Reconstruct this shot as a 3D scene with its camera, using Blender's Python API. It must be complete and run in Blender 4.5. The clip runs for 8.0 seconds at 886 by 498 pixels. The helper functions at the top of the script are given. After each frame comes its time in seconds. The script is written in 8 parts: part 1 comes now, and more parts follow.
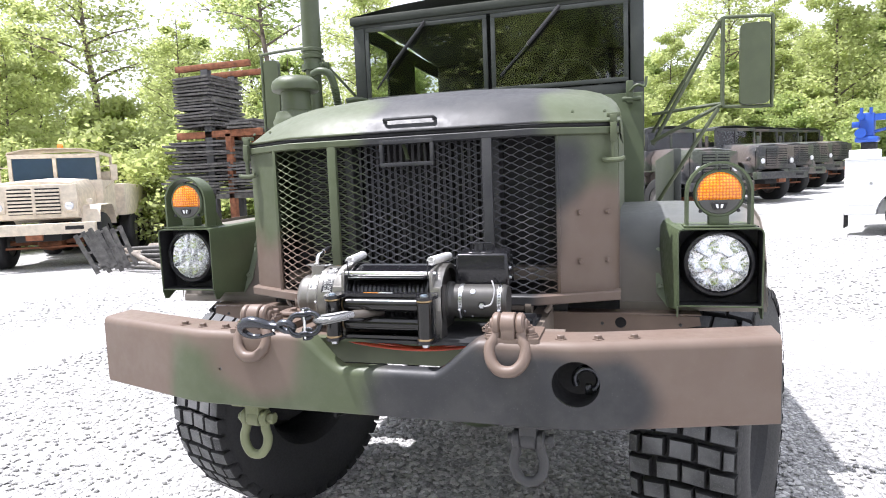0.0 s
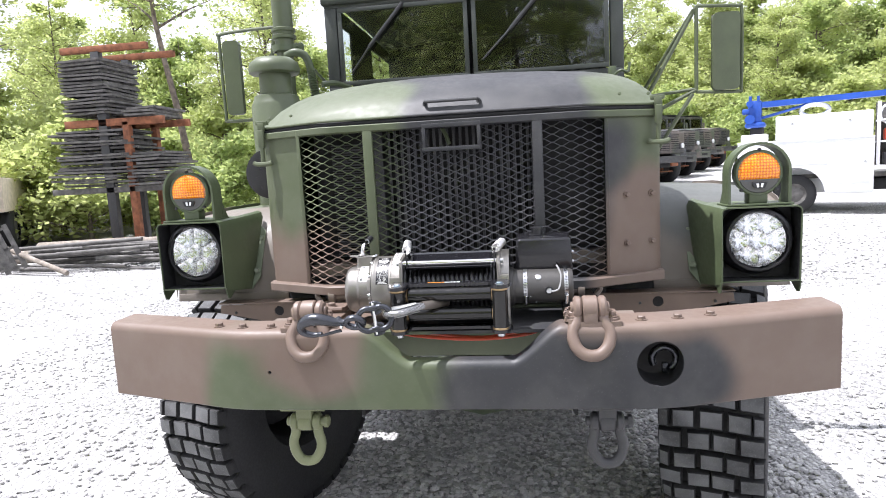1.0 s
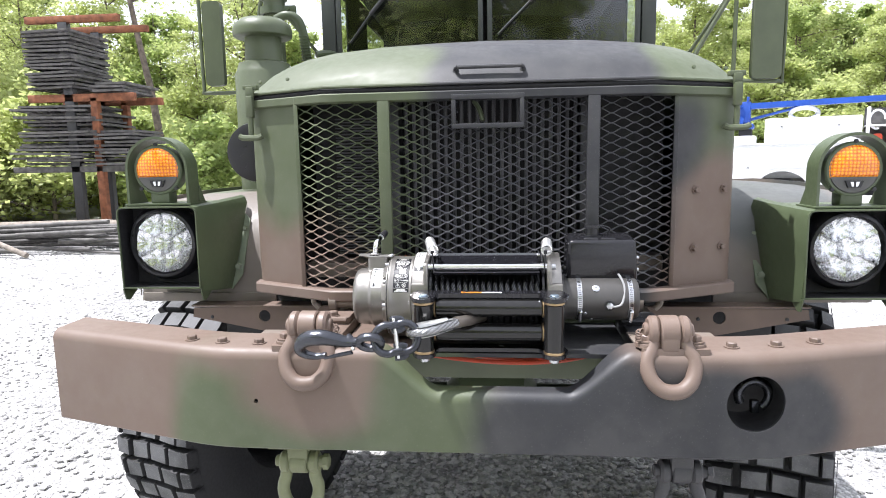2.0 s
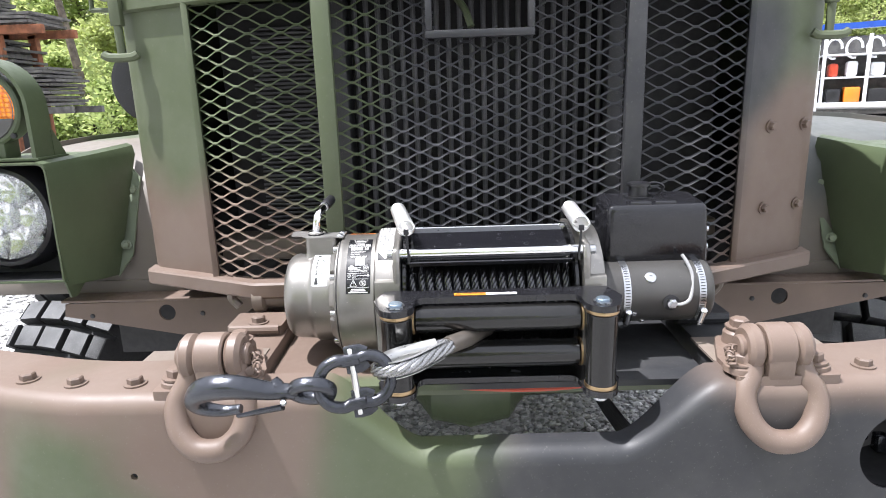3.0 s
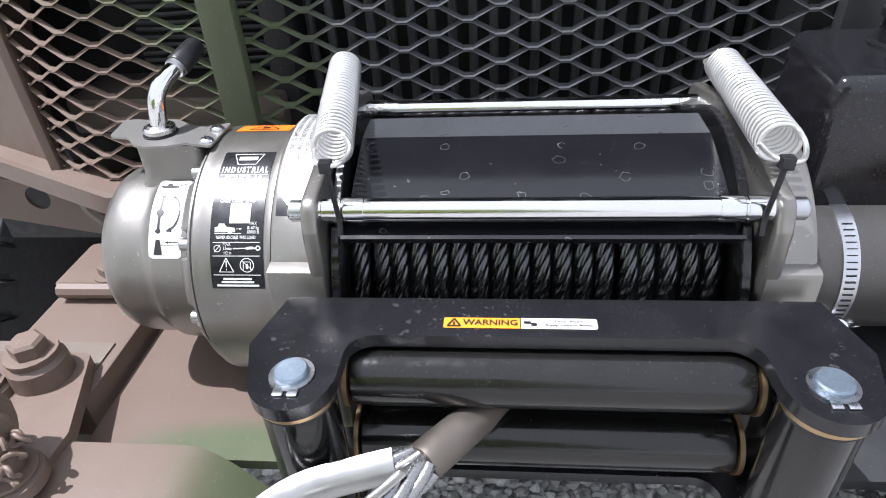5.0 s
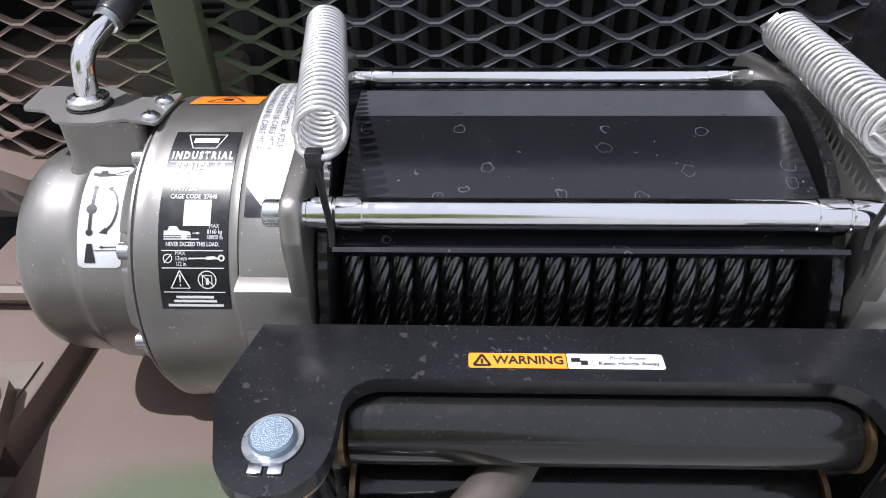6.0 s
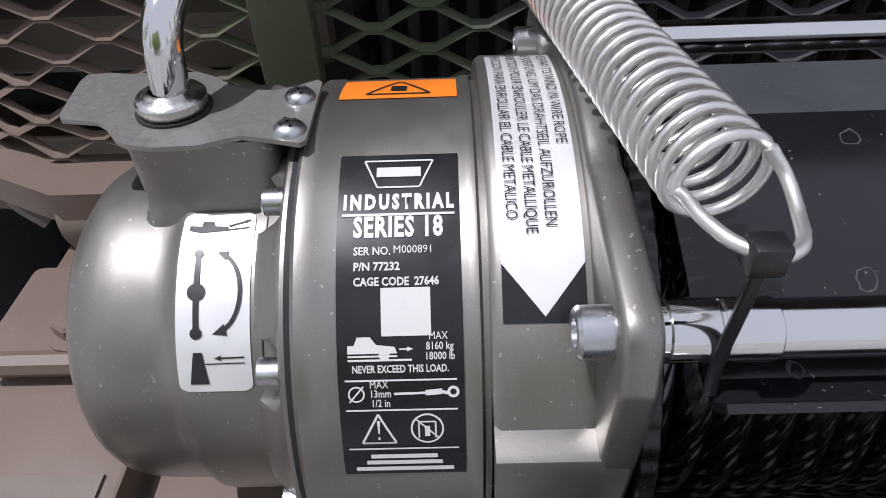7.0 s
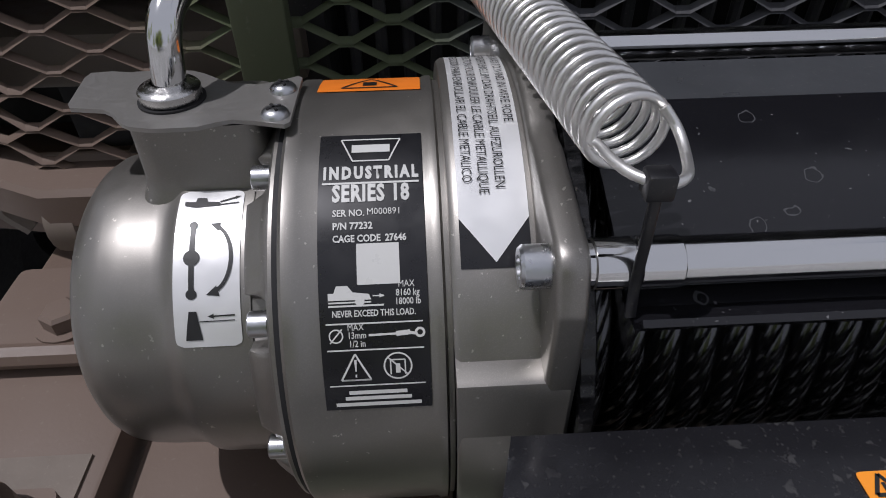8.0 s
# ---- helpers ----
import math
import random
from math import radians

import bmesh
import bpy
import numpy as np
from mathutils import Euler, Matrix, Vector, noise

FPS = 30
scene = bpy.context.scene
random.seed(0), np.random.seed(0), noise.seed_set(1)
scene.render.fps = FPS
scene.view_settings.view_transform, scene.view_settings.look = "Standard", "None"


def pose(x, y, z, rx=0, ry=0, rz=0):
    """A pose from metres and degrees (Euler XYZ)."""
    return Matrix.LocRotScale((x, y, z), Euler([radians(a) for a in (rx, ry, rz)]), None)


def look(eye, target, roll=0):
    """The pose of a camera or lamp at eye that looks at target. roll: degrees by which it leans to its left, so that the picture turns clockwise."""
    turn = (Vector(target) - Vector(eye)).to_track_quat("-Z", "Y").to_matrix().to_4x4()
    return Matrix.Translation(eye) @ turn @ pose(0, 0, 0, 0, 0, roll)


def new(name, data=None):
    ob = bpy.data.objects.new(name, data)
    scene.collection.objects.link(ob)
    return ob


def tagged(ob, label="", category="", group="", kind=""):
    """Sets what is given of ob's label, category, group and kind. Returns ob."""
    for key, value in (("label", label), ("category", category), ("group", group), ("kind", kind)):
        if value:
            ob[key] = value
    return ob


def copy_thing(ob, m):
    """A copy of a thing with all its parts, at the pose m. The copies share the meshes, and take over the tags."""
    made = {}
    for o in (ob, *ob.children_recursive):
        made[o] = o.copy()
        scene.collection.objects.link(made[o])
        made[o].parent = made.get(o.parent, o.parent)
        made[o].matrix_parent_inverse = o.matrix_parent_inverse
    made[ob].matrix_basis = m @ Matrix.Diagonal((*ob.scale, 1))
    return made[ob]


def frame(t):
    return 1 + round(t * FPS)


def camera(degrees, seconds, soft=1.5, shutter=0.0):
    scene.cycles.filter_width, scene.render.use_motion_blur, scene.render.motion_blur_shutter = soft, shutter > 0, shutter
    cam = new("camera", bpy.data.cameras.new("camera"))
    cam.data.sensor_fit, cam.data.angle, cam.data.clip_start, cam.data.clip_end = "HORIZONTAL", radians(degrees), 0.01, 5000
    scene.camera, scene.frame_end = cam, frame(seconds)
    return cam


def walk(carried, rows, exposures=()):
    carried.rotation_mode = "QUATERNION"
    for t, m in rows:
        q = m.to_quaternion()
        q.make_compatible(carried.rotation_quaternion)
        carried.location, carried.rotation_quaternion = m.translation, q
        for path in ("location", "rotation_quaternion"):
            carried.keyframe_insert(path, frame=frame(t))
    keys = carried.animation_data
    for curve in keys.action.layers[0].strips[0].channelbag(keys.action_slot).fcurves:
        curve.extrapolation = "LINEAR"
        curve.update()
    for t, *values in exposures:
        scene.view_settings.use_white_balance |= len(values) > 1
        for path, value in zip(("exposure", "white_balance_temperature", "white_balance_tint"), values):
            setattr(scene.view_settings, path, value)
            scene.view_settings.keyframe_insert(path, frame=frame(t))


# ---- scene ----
cam = camera(71.2, 8.0, soft=1.0)
PATH = [
    (0, (0.742, -1.618, 1.621), (0.167, 0.287, 1.417), -2.2),
    (0.5, (0.515, -1.632, 1.613), (0.075, 0.301, 1.355), -2.7),
    (1, (0.246, -1.66, 1.631), (-0.017, 0.306, 1.376), -3.1),
    (1.2, (0.185, -1.65, 1.626), (-0.026, 0.32, 1.354), -1.2),
    (2.3, (0.029, -1.135, 1.606), (-0.134, 0.837, 1.316), -1.6),
    (2.5, (0.019, -1.039, 1.607), (-0.106, 0.931, 1.29), -3.0),
    (3, (-0.043, -0.77, 1.59), (-0.07, 1.172, 1.113), -1.8),
    (3.5, (-0.045, -0.553, 1.586), (-0.062, 1.338, 0.936), -1.5),
    (4, (-0.011, -0.336, 1.593), (-0.093, 1.462, 0.719), -2.0),
    (4.5, (0.004, -0.221, 1.572), (-0.132, 1.492, 0.548), -2.7),
    (4.7, (0.0, -0.199, 1.565), (-0.185, 1.477, 0.489), -3.4),
    (5.8, (-0.029, -0.121, 1.536), (-0.142, 1.486, 0.35), -2.2),
    (6, (-0.046, -0.092, 1.528), (-0.097, 1.495, 0.312), -0.8),
    (6.5, (-0.138, 0.011, 1.507), (-0.121, 1.538, 0.214), -1.2),
    (7, (-0.175, 0.062, 1.48), (-0.207, 1.528, 0.12), -2.4),
    (7.5, (-0.188, 0.076, 1.47), (-0.204, 1.478, 0.044), -2.0),
    (8, (-0.174, 0.021, 1.483), (-0.107, 1.553, 0.199), -0.8),
]
walk(cam, [(t, look(eye, target, roll)) for t, eye, target, roll in PATH], [(0.0, 0.95, 6000, 16), (1.2, 0.93, 6000, 16), (2.5, 0.98, 6000, 14), (3.0, 1.06, 6000, 14), (3.5, 1.0, 6050, 14), (4.0, 0.98, 5950, 14), (4.5, 0.85, 5850, 14), (6.0, 0.2, 5850, 17), (7.0, -0.3, 5900, 17), (7.5, -0.66, 5900, 17), (8.0, -1.0, 5950, 17)])

# ---- world, sun ----
SUN = Vector((-0.355, -0.06, 0.90)).normalized()
sky_world = bpy.data.worlds.new("sky")
scene.world = sky_world
sky_world.use_nodes = True
wn = sky_world.node_tree
for n in list(wn.nodes):
    wn.nodes.remove(n)
sky_tex = wn.nodes.new("ShaderNodeTexSky")
sky_tex.sky_type = 'NISHITA'
sky_tex.sun_disc = False
sky_tex.sun_elevation = math.asin(SUN.z)
sky_tex.sun_rotation = math.atan2(SUN.x, SUN.y)
sky_tex.dust_density = 5.0
sky_tex.air_density = 1.2
clouds = wn.nodes.new("ShaderNodeTexNoise")
clouds.inputs["Scale"].default_value = 2.2
clouds.inputs["Detail"].default_value = 6
cramp = wn.nodes.new("ShaderNodeMapRange")
cramp.inputs["From Min"].default_value, cramp.inputs["From Max"].default_value = 0.24, 0.40
cmix = wn.nodes.new("ShaderNodeMix")
cmix.data_type = 'RGBA'
cmix.inputs["B"].default_value = (6.4, 6.5, 6.7, 1)
wbg = wn.nodes.new("ShaderNodeBackground")
wbg.inputs["Strength"].default_value = 0.13
wout = wn.nodes.new("ShaderNodeOutputWorld")
wn.links.new(clouds.outputs["Fac"], cramp.inputs["Value"])
wn.links.new(cramp.outputs["Result"], cmix.inputs["Factor"])
wn.links.new(sky_tex.outputs["Color"], cmix.inputs["A"])
wn.links.new(cmix.outputs["Result"], wbg.inputs["Color"])
wn.links.new(wbg.outputs["Background"], wout.inputs["Surface"])

sun_data = bpy.data.lights.new("sun", 'SUN')
sun_data.energy = 5.0
sun_data.angle = radians(0.6)
sun_data.color = (1.0, 0.96, 0.90)
sun_ob = new("sun", sun_data)
sun_ob.matrix_world = look((-20, -5, 40), (Vector((-20, -5, 40)) - SUN))

# ---- materials ----
class Nodes:
    """A small builder for one node material."""

    def __init__(self, name):
        self.mat = bpy.data.materials.new(name)
        self.mat.use_nodes = True
        self.t = self.mat.node_tree
        self.b = self.t.nodes["Principled BSDF"]

    def node(self, kind, **sets):
        n = self.t.nodes.new(kind)
        for k, v in sets.items():
            setattr(n, k, v)
        return n

    def put(self, sock, v):
        if isinstance(v, bpy.types.NodeSocket):
            self.t.links.new(v, sock)
        elif isinstance(v, (tuple, list)) and len(v) == 3 and sock.type == 'RGBA':
            sock.default_value = (*v, 1)
        else:
            sock.default_value = v

    def noise(self, scale, detail=4, vec=None, rough=0.55):
        n = self.node("ShaderNodeTexNoise")
        n.inputs["Scale"].default_value = scale
        n.inputs["Detail"].default_value = detail
        n.inputs["Roughness"].default_value = rough
        if vec is not None:
            self.put(n.inputs["Vector"], vec)
        return n.outputs["Fac"]

    def pos(self):
        return self.node("ShaderNodeNewGeometry").outputs["Position"]

    def objpos(self):
        return self.node("ShaderNodeTexCoord").outputs["Object"]

    def ramp(self, v, a, b, lo=0.0, hi=1.0, smooth=True):
        n = self.node("ShaderNodeMapRange", interpolation_type='SMOOTHSTEP' if smooth else 'LINEAR')
        self.put(n.inputs["Value"], v)
        for k, x in (("From Min", a), ("From Max", b), ("To Min", lo), ("To Max", hi)):
            n.inputs[k].default_value = x
        return n.outputs["Result"]

    def mix(self, f, a, b, mode='MIX'):
        n = self.node("ShaderNodeMix", data_type='RGBA', blend_type=mode)
        self.put(n.inputs["Factor"], f)
        self.put(n.inputs["A"], a)
        self.put(n.inputs["B"], b)
        return n.outputs["Result"]

    def math(self, op, a, b=0.0):
        n = self.node("ShaderNodeMath", operation=op)
        self.put(n.inputs[0], a)
        self.put(n.inputs[1], b)
        return n.outputs[0]

    def vec(self, op, a, b):
        n = self.node("ShaderNodeVectorMath", operation=op)
        self.put(n.inputs[0], a)
        self.put(n.inputs[1], b)
        return n

    def bump(self, h, strength=0.3, dist=0.002, normal=None):
        n = self.node("ShaderNodeBump")
        self.put(n.inputs["Height"], h)
        n.inputs["Strength"].default_value = strength
        n.inputs["Distance"].default_value = dist
        if normal is not None:
            self.put(n.inputs["Normal"], normal)
        return n.outputs["Normal"]

    def done(self, color=None, rough=None, metal=None, normal=None, **more):
        for k, v in (("Base Color", color), ("Roughness", rough), ("Metallic", metal), ("Normal", normal)):
            if v is not None:
                self.put(self.b.inputs[k], v)
        for k, v in more.items():
            self.put(self.b.inputs[k], v)
        return self.mat


def paint(name, col, rough=0.5, metal=0.0, grain=60.0, vary=0.12, bump=0.12, dust=0.0, spec=0.5, dustcol=(0.34, 0.31, 0.27), scuff=0.0):
    """Painted or plain surface: two scales of variation, faint relief, some dust."""
    m = Nodes(name)
    p = m.pos()
    n1 = m.noise(7, 4, p)
    n2 = m.noise(grain, 5, p)
    dark = tuple(c * (1 - vary) for c in col)
    light = tuple(min(1, c * (1 + vary)) for c in col)
    c = m.mix(m.ramp(n1, 0.3, 0.7), dark, light)
    c = m.mix(m.ramp(n2, 0.35, 0.75, 0, 0.35), c, light)
    if dust > 0:
        spots = m.ramp(m.noise(520, 3, p), 0.60, 0.76)
        c = m.mix(m.math('MULTIPLY', spots, dust), c, dustcol)
    if scuff > 0:
        worn = m.math('MULTIPLY', m.ramp(m.noise(150, 4, p), 0.62, 0.68), m.ramp(m.noise(14, 2, p), 0.48, 0.6))
        c = m.mix(m.math('MULTIPLY', worn, scuff), c, (0.45, 0.44, 0.42))
    r = m.ramp(n2, 0.3, 0.7, max(0.02, rough - 0.07), min(1, rough + 0.07))
    b = m.bump(m.noise(grain * 3, 3, p), bump, 0.001)
    return m.done(c, r, metal, b, **{"Specular IOR Level": spec})


GREEN, BROWN, BLACK = (0.074, 0.091, 0.047), (0.142, 0.102, 0.080), (0.025, 0.026, 0.029)


def camo(name, base, blobs, rough=0.52, spec=0.42):
    """Three-colour camouflage paint: soft-edged sprayed patches (centre, radii, colour) over a base colour, in the truck's own axes."""
    m = Nodes(name)
    p = m.pos()
    wob = m.node("ShaderNodeTexNoise")
    wob.inputs["Scale"].default_value = 3.0
    wob.inputs["Detail"].default_value = 1
    m.put(wob.inputs["Vector"], p)
    off = m.vec('MULTIPLY', m.vec('SUBTRACT', wob.outputs["Color"], (0.5, 0.5, 0.5)).outputs[0], (0.16, 0.16, 0.16)).outputs[0]
    q = m.vec('ADD', p, off).outputs[0]
    c = (*base,)
    for (cx, cy, cz), (rx, ry, rz), col in blobs:
        d = m.vec('DIVIDE', m.vec('SUBTRACT', q, (cx, cy, cz)).outputs[0], (rx, ry, rz)).outputs[0]
        ln = m.vec('LENGTH', d, (0, 0, 0)).outputs["Value"]
        soft = 0.035 / min(rx, rz)
        c = m.mix(m.ramp(ln, 1 - soft, 1 + soft, 1, 0), c, col)
    n1 = m.noise(9, 4, p)
    c = m.mix(m.ramp(n1, 0.35, 0.7, 0, 0.045), c, (0.42, 0.40, 0.36))
    n2 = m.noise(220, 3, p)
    c = m.mix(m.ramp(n2, 0.62, 0.78, 0, 0.10), c, (0.4, 0.38, 0.34))
    r = m.ramp(m.noise(40, 4, p), 0.3, 0.7, rough - 0.05, rough + 0.04)
    b = m.bump(m.noise(420, 2, p), 0.10, 0.0006)
    b = m.bump(m.noise(5, 1, p), 0.05, 0.004, b)
    return m.done(c, r, 0.0, b, **{"Specular IOR Level": spec})


M = {}
M["camo_bumper"] = camo("camo_bumper", BROWN, [
    ((-0.36, 0.1, 0.93), (0.36, 0.6, 0.26), GREEN),
    ((-0.645, 0.1, 1.01), (0.115, 0.6, 0.15), GREEN),
    ((-0.38, 0.1, 1.11), (0.185, 0.6, 0.125), BROWN),
    ((-0.09, 0.1, 1.05), (0.15, 0.6, 0.30), GREEN),
    ((0.345, 0.1, 0.97), (0.362, 0.6, 0.26), BLACK),
    ((0.66, 0.1, 1.03), (0.155, 0.6, 0.135), BLACK),
    ((0.50, 0.1, 1.20), (0.17, 0.6, 0.075), BROWN)])
BODY = [
    ((-0.66, 0.6, 1.20), (0.17, 0.3, 0.27), BROWN),
    ((-0.47, 0.5, 1.14), (0.22, 0.4, 0.30), BROWN),
    ((0.62, 0.55, 1.25), (0.30, 0.5, 0.36), BROWN),
    ((0.17, 0.6, 1.58), (0.33, 0.9, 0.72), BLACK),
    ((0.42, 0.5, 1.66), (0.165, 0.16, 0.16), BLACK),
    ((0.16, 1.0, 2.02), (0.42, 0.8, 0.22), BLACK)]
M["camo_body"] = camo("camo_body", GREEN, BODY)
# Black patches paler on the mesh: sky light on its strands put into colour.
M["camo_mesh_lit"] = camo("camo_mesh_lit", GREEN, [(a, b, (0.058, 0.059, 0.065) if c == BLACK else c) for a, b, c in BODY], 0.66, 0.18)
M["camo_fender"] = camo("camo_fender", (0.155, 0.135, 0.115), [
    ((0.90, 1.2, 1.5), (0.30, 0.6, 0.4), (0.085, 0.090, 0.085)),
    ((-0.95, 1.6, 1.5), (0.4, 0.5, 0.4), GREEN)])
M["camo_deck"] = camo("camo_deck", BROWN, [
    ((-0.14, 0.075, 1.19), (0.17, 0.075, 0.3), GREEN),
    ((0.24, 0.2, 1.19), (0.27, 0.6, 0.3), BLACK)])
M["green"] = paint("olive_paint", GREEN, 0.45, dust=0.25)
M["dark_green"] = paint("dark_olive_paint", (0.066, 0.086, 0.044), 0.42, dust=0.2)
M["shackle_green"] = paint("light_olive_paint", (0.15, 0.165, 0.085), 0.5, dust=0.3)
M["brown"] = paint("brown_paint", BROWN, 0.5, dust=0.25)
M["dark_paint"] = paint("black_camouflage_paint", (0.036, 0.036, 0.038), 0.5, dust=0.25)
M["grey_brown"] = paint("grey_brown_paint", (0.17, 0.14, 0.115), 0.5, dust=0.2)
M["black"] = paint("black_gloss_steel", (0.010, 0.010, 0.011), 0.20, vary=0.2, dust=0.12, bump=0.05)
M["plastic"] = paint("black_plastic", (0.012, 0.012, 0.014), 0.34, dust=0.12)
M["box_gloss"] = paint("glossy_black_plastic", (0.011, 0.011, 0.013), 0.17, vary=0.15, dust=0.16, bump=0.03)
M["dull_black"] = paint("dull_black", (0.010, 0.010, 0.011), 0.7)
M["chrome"] = paint("polished_steel", (0.72, 0.72, 0.72), 0.12, 1.0, vary=0.04, bump=0.03)
M["zinc"] = paint("zinc_plated_steel", (0.55, 0.56, 0.58), 0.3, 1.0, vary=0.15)
M["spring"] = paint("spring_steel", (0.74, 0.73, 0.71), 0.36, 0.9, vary=0.08)
M["bronze"] = paint("bronze", (0.42, 0.30, 0.17), 0.4, 1.0)
M["sleeve"] = paint("ferrule_alloy", (0.16, 0.14, 0.12), 0.45, 0.7)
M["forged"] = paint("forged_dark_steel", (0.062, 0.065, 0.074), 0.20, 0.75, vary=0.4, grain=120, bump=0.5)
M["rubber"] = paint("tyre_rubber", (0.013, 0.013, 0.014), 0.7, grain=90, bump=0.4, dust=0.2, dustcol=(0.12, 0.115, 0.11))
M["tread"] = paint("worn_tread_rubber", (0.085, 0.086, 0.088), 0.75, grain=70, vary=0.55, bump=0.9, dust=0.8, dustcol=(0.30, 0.30, 0.295))
M["red_cable"] = paint("red_cable", (0.55, 0.06, 0.02), 0.4)
M["rust"] = paint("rusty_steel", (0.20, 0.075, 0.035), 0.8, grain=40, vary=0.4, bump=0.4)
M["old_steel"] = paint("weathered_steel", (0.10, 0.095, 0.09), 0.7, grain=30, vary=0.4, dust=0.4)
M["white"] = paint("white_paint", (0.78, 0.79, 0.80), 0.35, vary=0.04)
M["blue"] = paint("blue_paint", (0.022, 0.075, 0.36), 0.35)
M["tan"] = paint("tan_paint", (0.62, 0.54, 0.43), 0.6, vary=0.15, dust=0.3)
M["bark"] = paint("bark", (0.13, 0.105, 0.085), 0.9, grain=25, vary=0.45, bump=0.8)
M["log"] = paint("grey_log", (0.22, 0.19, 0.16), 0.9, grain=25, vary=0.4, bump=0.6)
M["orange_label"] = paint("orange_label", (0.85, 0.22, 0.02), 0.35, vary=0.05)
M["label_black"] = paint("label_black", (0.009, 0.009, 0.011), 0.31, vary=0.1, bump=0.01)
M["label_silver"] = paint("label_silver", (0.78, 0.78, 0.78), 0.34, 0.45, vary=0.05, bump=0.02)
M["label_print"] = paint("label_print", (0.58, 0.58, 0.56), 0.32, vary=0.03)
M["ink"] = paint("ink", (0.015, 0.015, 0.016), 0.45)


def cast_metal():
    """Champagne-grey metallic winch paint with fine flake, pale dust specks and soft gloss."""
    m = Nodes("winch_paint")
    p = m.pos()
    n1 = m.noise(10, 3, p)
    c = m.mix(m.ramp(n1, 0.3, 0.7), (0.225, 0.214, 0.197), (0.272, 0.260, 0.240))
    fl = m.noise(2600, 2, p)
    c = m.mix(m.ramp(fl, 0.45, 0.8, 0, 0.30), c, (0.46, 0.44, 0.41))
    sp = m.math('MULTIPLY', m.ramp(m.noise(380, 2, p), 0.685, 0.715), m.ramp(m.noise(26, 2, p), 0.46, 0.60))
    c = m.mix(m.math('MULTIPLY', sp, 0.7), c, (0.62, 0.59, 0.53))
    r = m.ramp(m.noise(60, 3, p), 0.3, 0.7, 0.36, 0.43)
    return m.done(c, r, 0.82, m.bump(fl, 0.035, 0.0004), **{"Coat Weight": 0.18, "Coat Roughness": 0.16})


M["winch"] = cast_metal()


def gravel_ground():
    """Crushed limestone: stones told apart by cell, pale with darkened gaps between, packed dust."""
    m = Nodes("crushed_stone")
    p = m.pos()
    v = m.node("ShaderNodeTexVoronoi", feature='F1')
    v.inputs["Scale"].default_value = 38
    wob = m.node("ShaderNodeTexNoise")
    wob.inputs["Scale"].default_value = 30
    m.put(wob.inputs["Vector"], p)
    q = m.vec('ADD', p, m.vec('MULTIPLY', wob.outputs["Color"], (0.02, 0.02, 0.02)).outputs[0]).outputs[0]
    m.put(v.inputs["Vector"], q)
    cell = m.node("ShaderNodeSeparateColor")
    m.put(cell.inputs[0], v.outputs["Color"])
    c = m.mix(m.ramp(cell.outputs[0], 0.0, 1.0), (0.31, 0.307, 0.302), (0.60, 0.592, 0.58))
    # Shade between the stones is put into the colour as dark gaps.
    gap = m.ramp(v.outputs["Distance"], 0.35, 0.75)
    c = m.mix(m.math('MULTIPLY', gap, 0.5), c, (0.14, 0.138, 0.135))
    c = m.mix(m.ramp(m.noise(0.5, 4, p), 0.42, 0.62, 0, 0.4), c, (0.62, 0.61, 0.595))
    c = m.mix(m.ramp(m.noise(0.22, 5, p), 0.56, 0.66, 0, 0.5), c, (0.36, 0.35, 0.335))
    b = m.bump(v.outputs["Distance"], 1.0, -0.03)
    b = m.bump(m.noise(120, 4, p), 0.5, 0.006, b)
    return m.done(c, 0.9, 0.0, b)


def stone_mat():
    m = Nodes("limestone_chips")
    info = m.node("ShaderNodeNewGeometry")
    rnd = info.outputs["Random Per Island"]
    c = m.mix(rnd, (0.25, 0.247, 0.243), (0.60, 0.592, 0.58))
    c = m.mix(m.ramp(m.noise(120, 4, info.outputs["Position"]), 0.4, 0.7, 0, 0.4), c, (0.30, 0.295, 0.29))
    return m.done(c, 0.9, 0.0, m.bump(m.noise(300, 3, info.outputs["Position"]), 0.4, 0.002))


def leaf_mat(name, a, b):
    m = Nodes(name)
    info = m.node("ShaderNodeNewGeometry")
    oi = m.node("ShaderNodeObjectInfo")
    c = m.mix(info.outputs["Random Per Island"], a, b)
    c = m.mix(m.math('MULTIPLY', oi.outputs["Random"], 0.45), c, (0.38, 0.43, 0.16))
    m.done(c, 0.55, 0.0)
    tr = m.node("ShaderNodeBsdfTranslucent")
    m.put(tr.inputs["Color"], m.mix(0.5, c, (0.60, 0.66, 0.26)))
    mx = m.node("ShaderNodeMixShader")
    mx.inputs[0].default_value = 0.6
    out = m.t.nodes["Material Output"]
    m.t.links.new(m.b.outputs[0], mx.inputs[1])
    m.t.links.new(tr.outputs[0], mx.inputs[2])
    m.t.links.new(mx.outputs[0], out.inputs["Surface"])
    return m.mat


M["gravel"] = gravel_ground()
M["stones"] = stone_mat()
# Leaf colours lifted paler than foliage, standing in for haze and glare.
M["leaf"] = leaf_mat("spring_leaves", (0.33, 0.39, 0.135), (0.52, 0.56, 0.26))
M["leaf_dark"] = leaf_mat("deep_green_leaves", (0.21, 0.30, 0.095), (0.37, 0.45, 0.17))


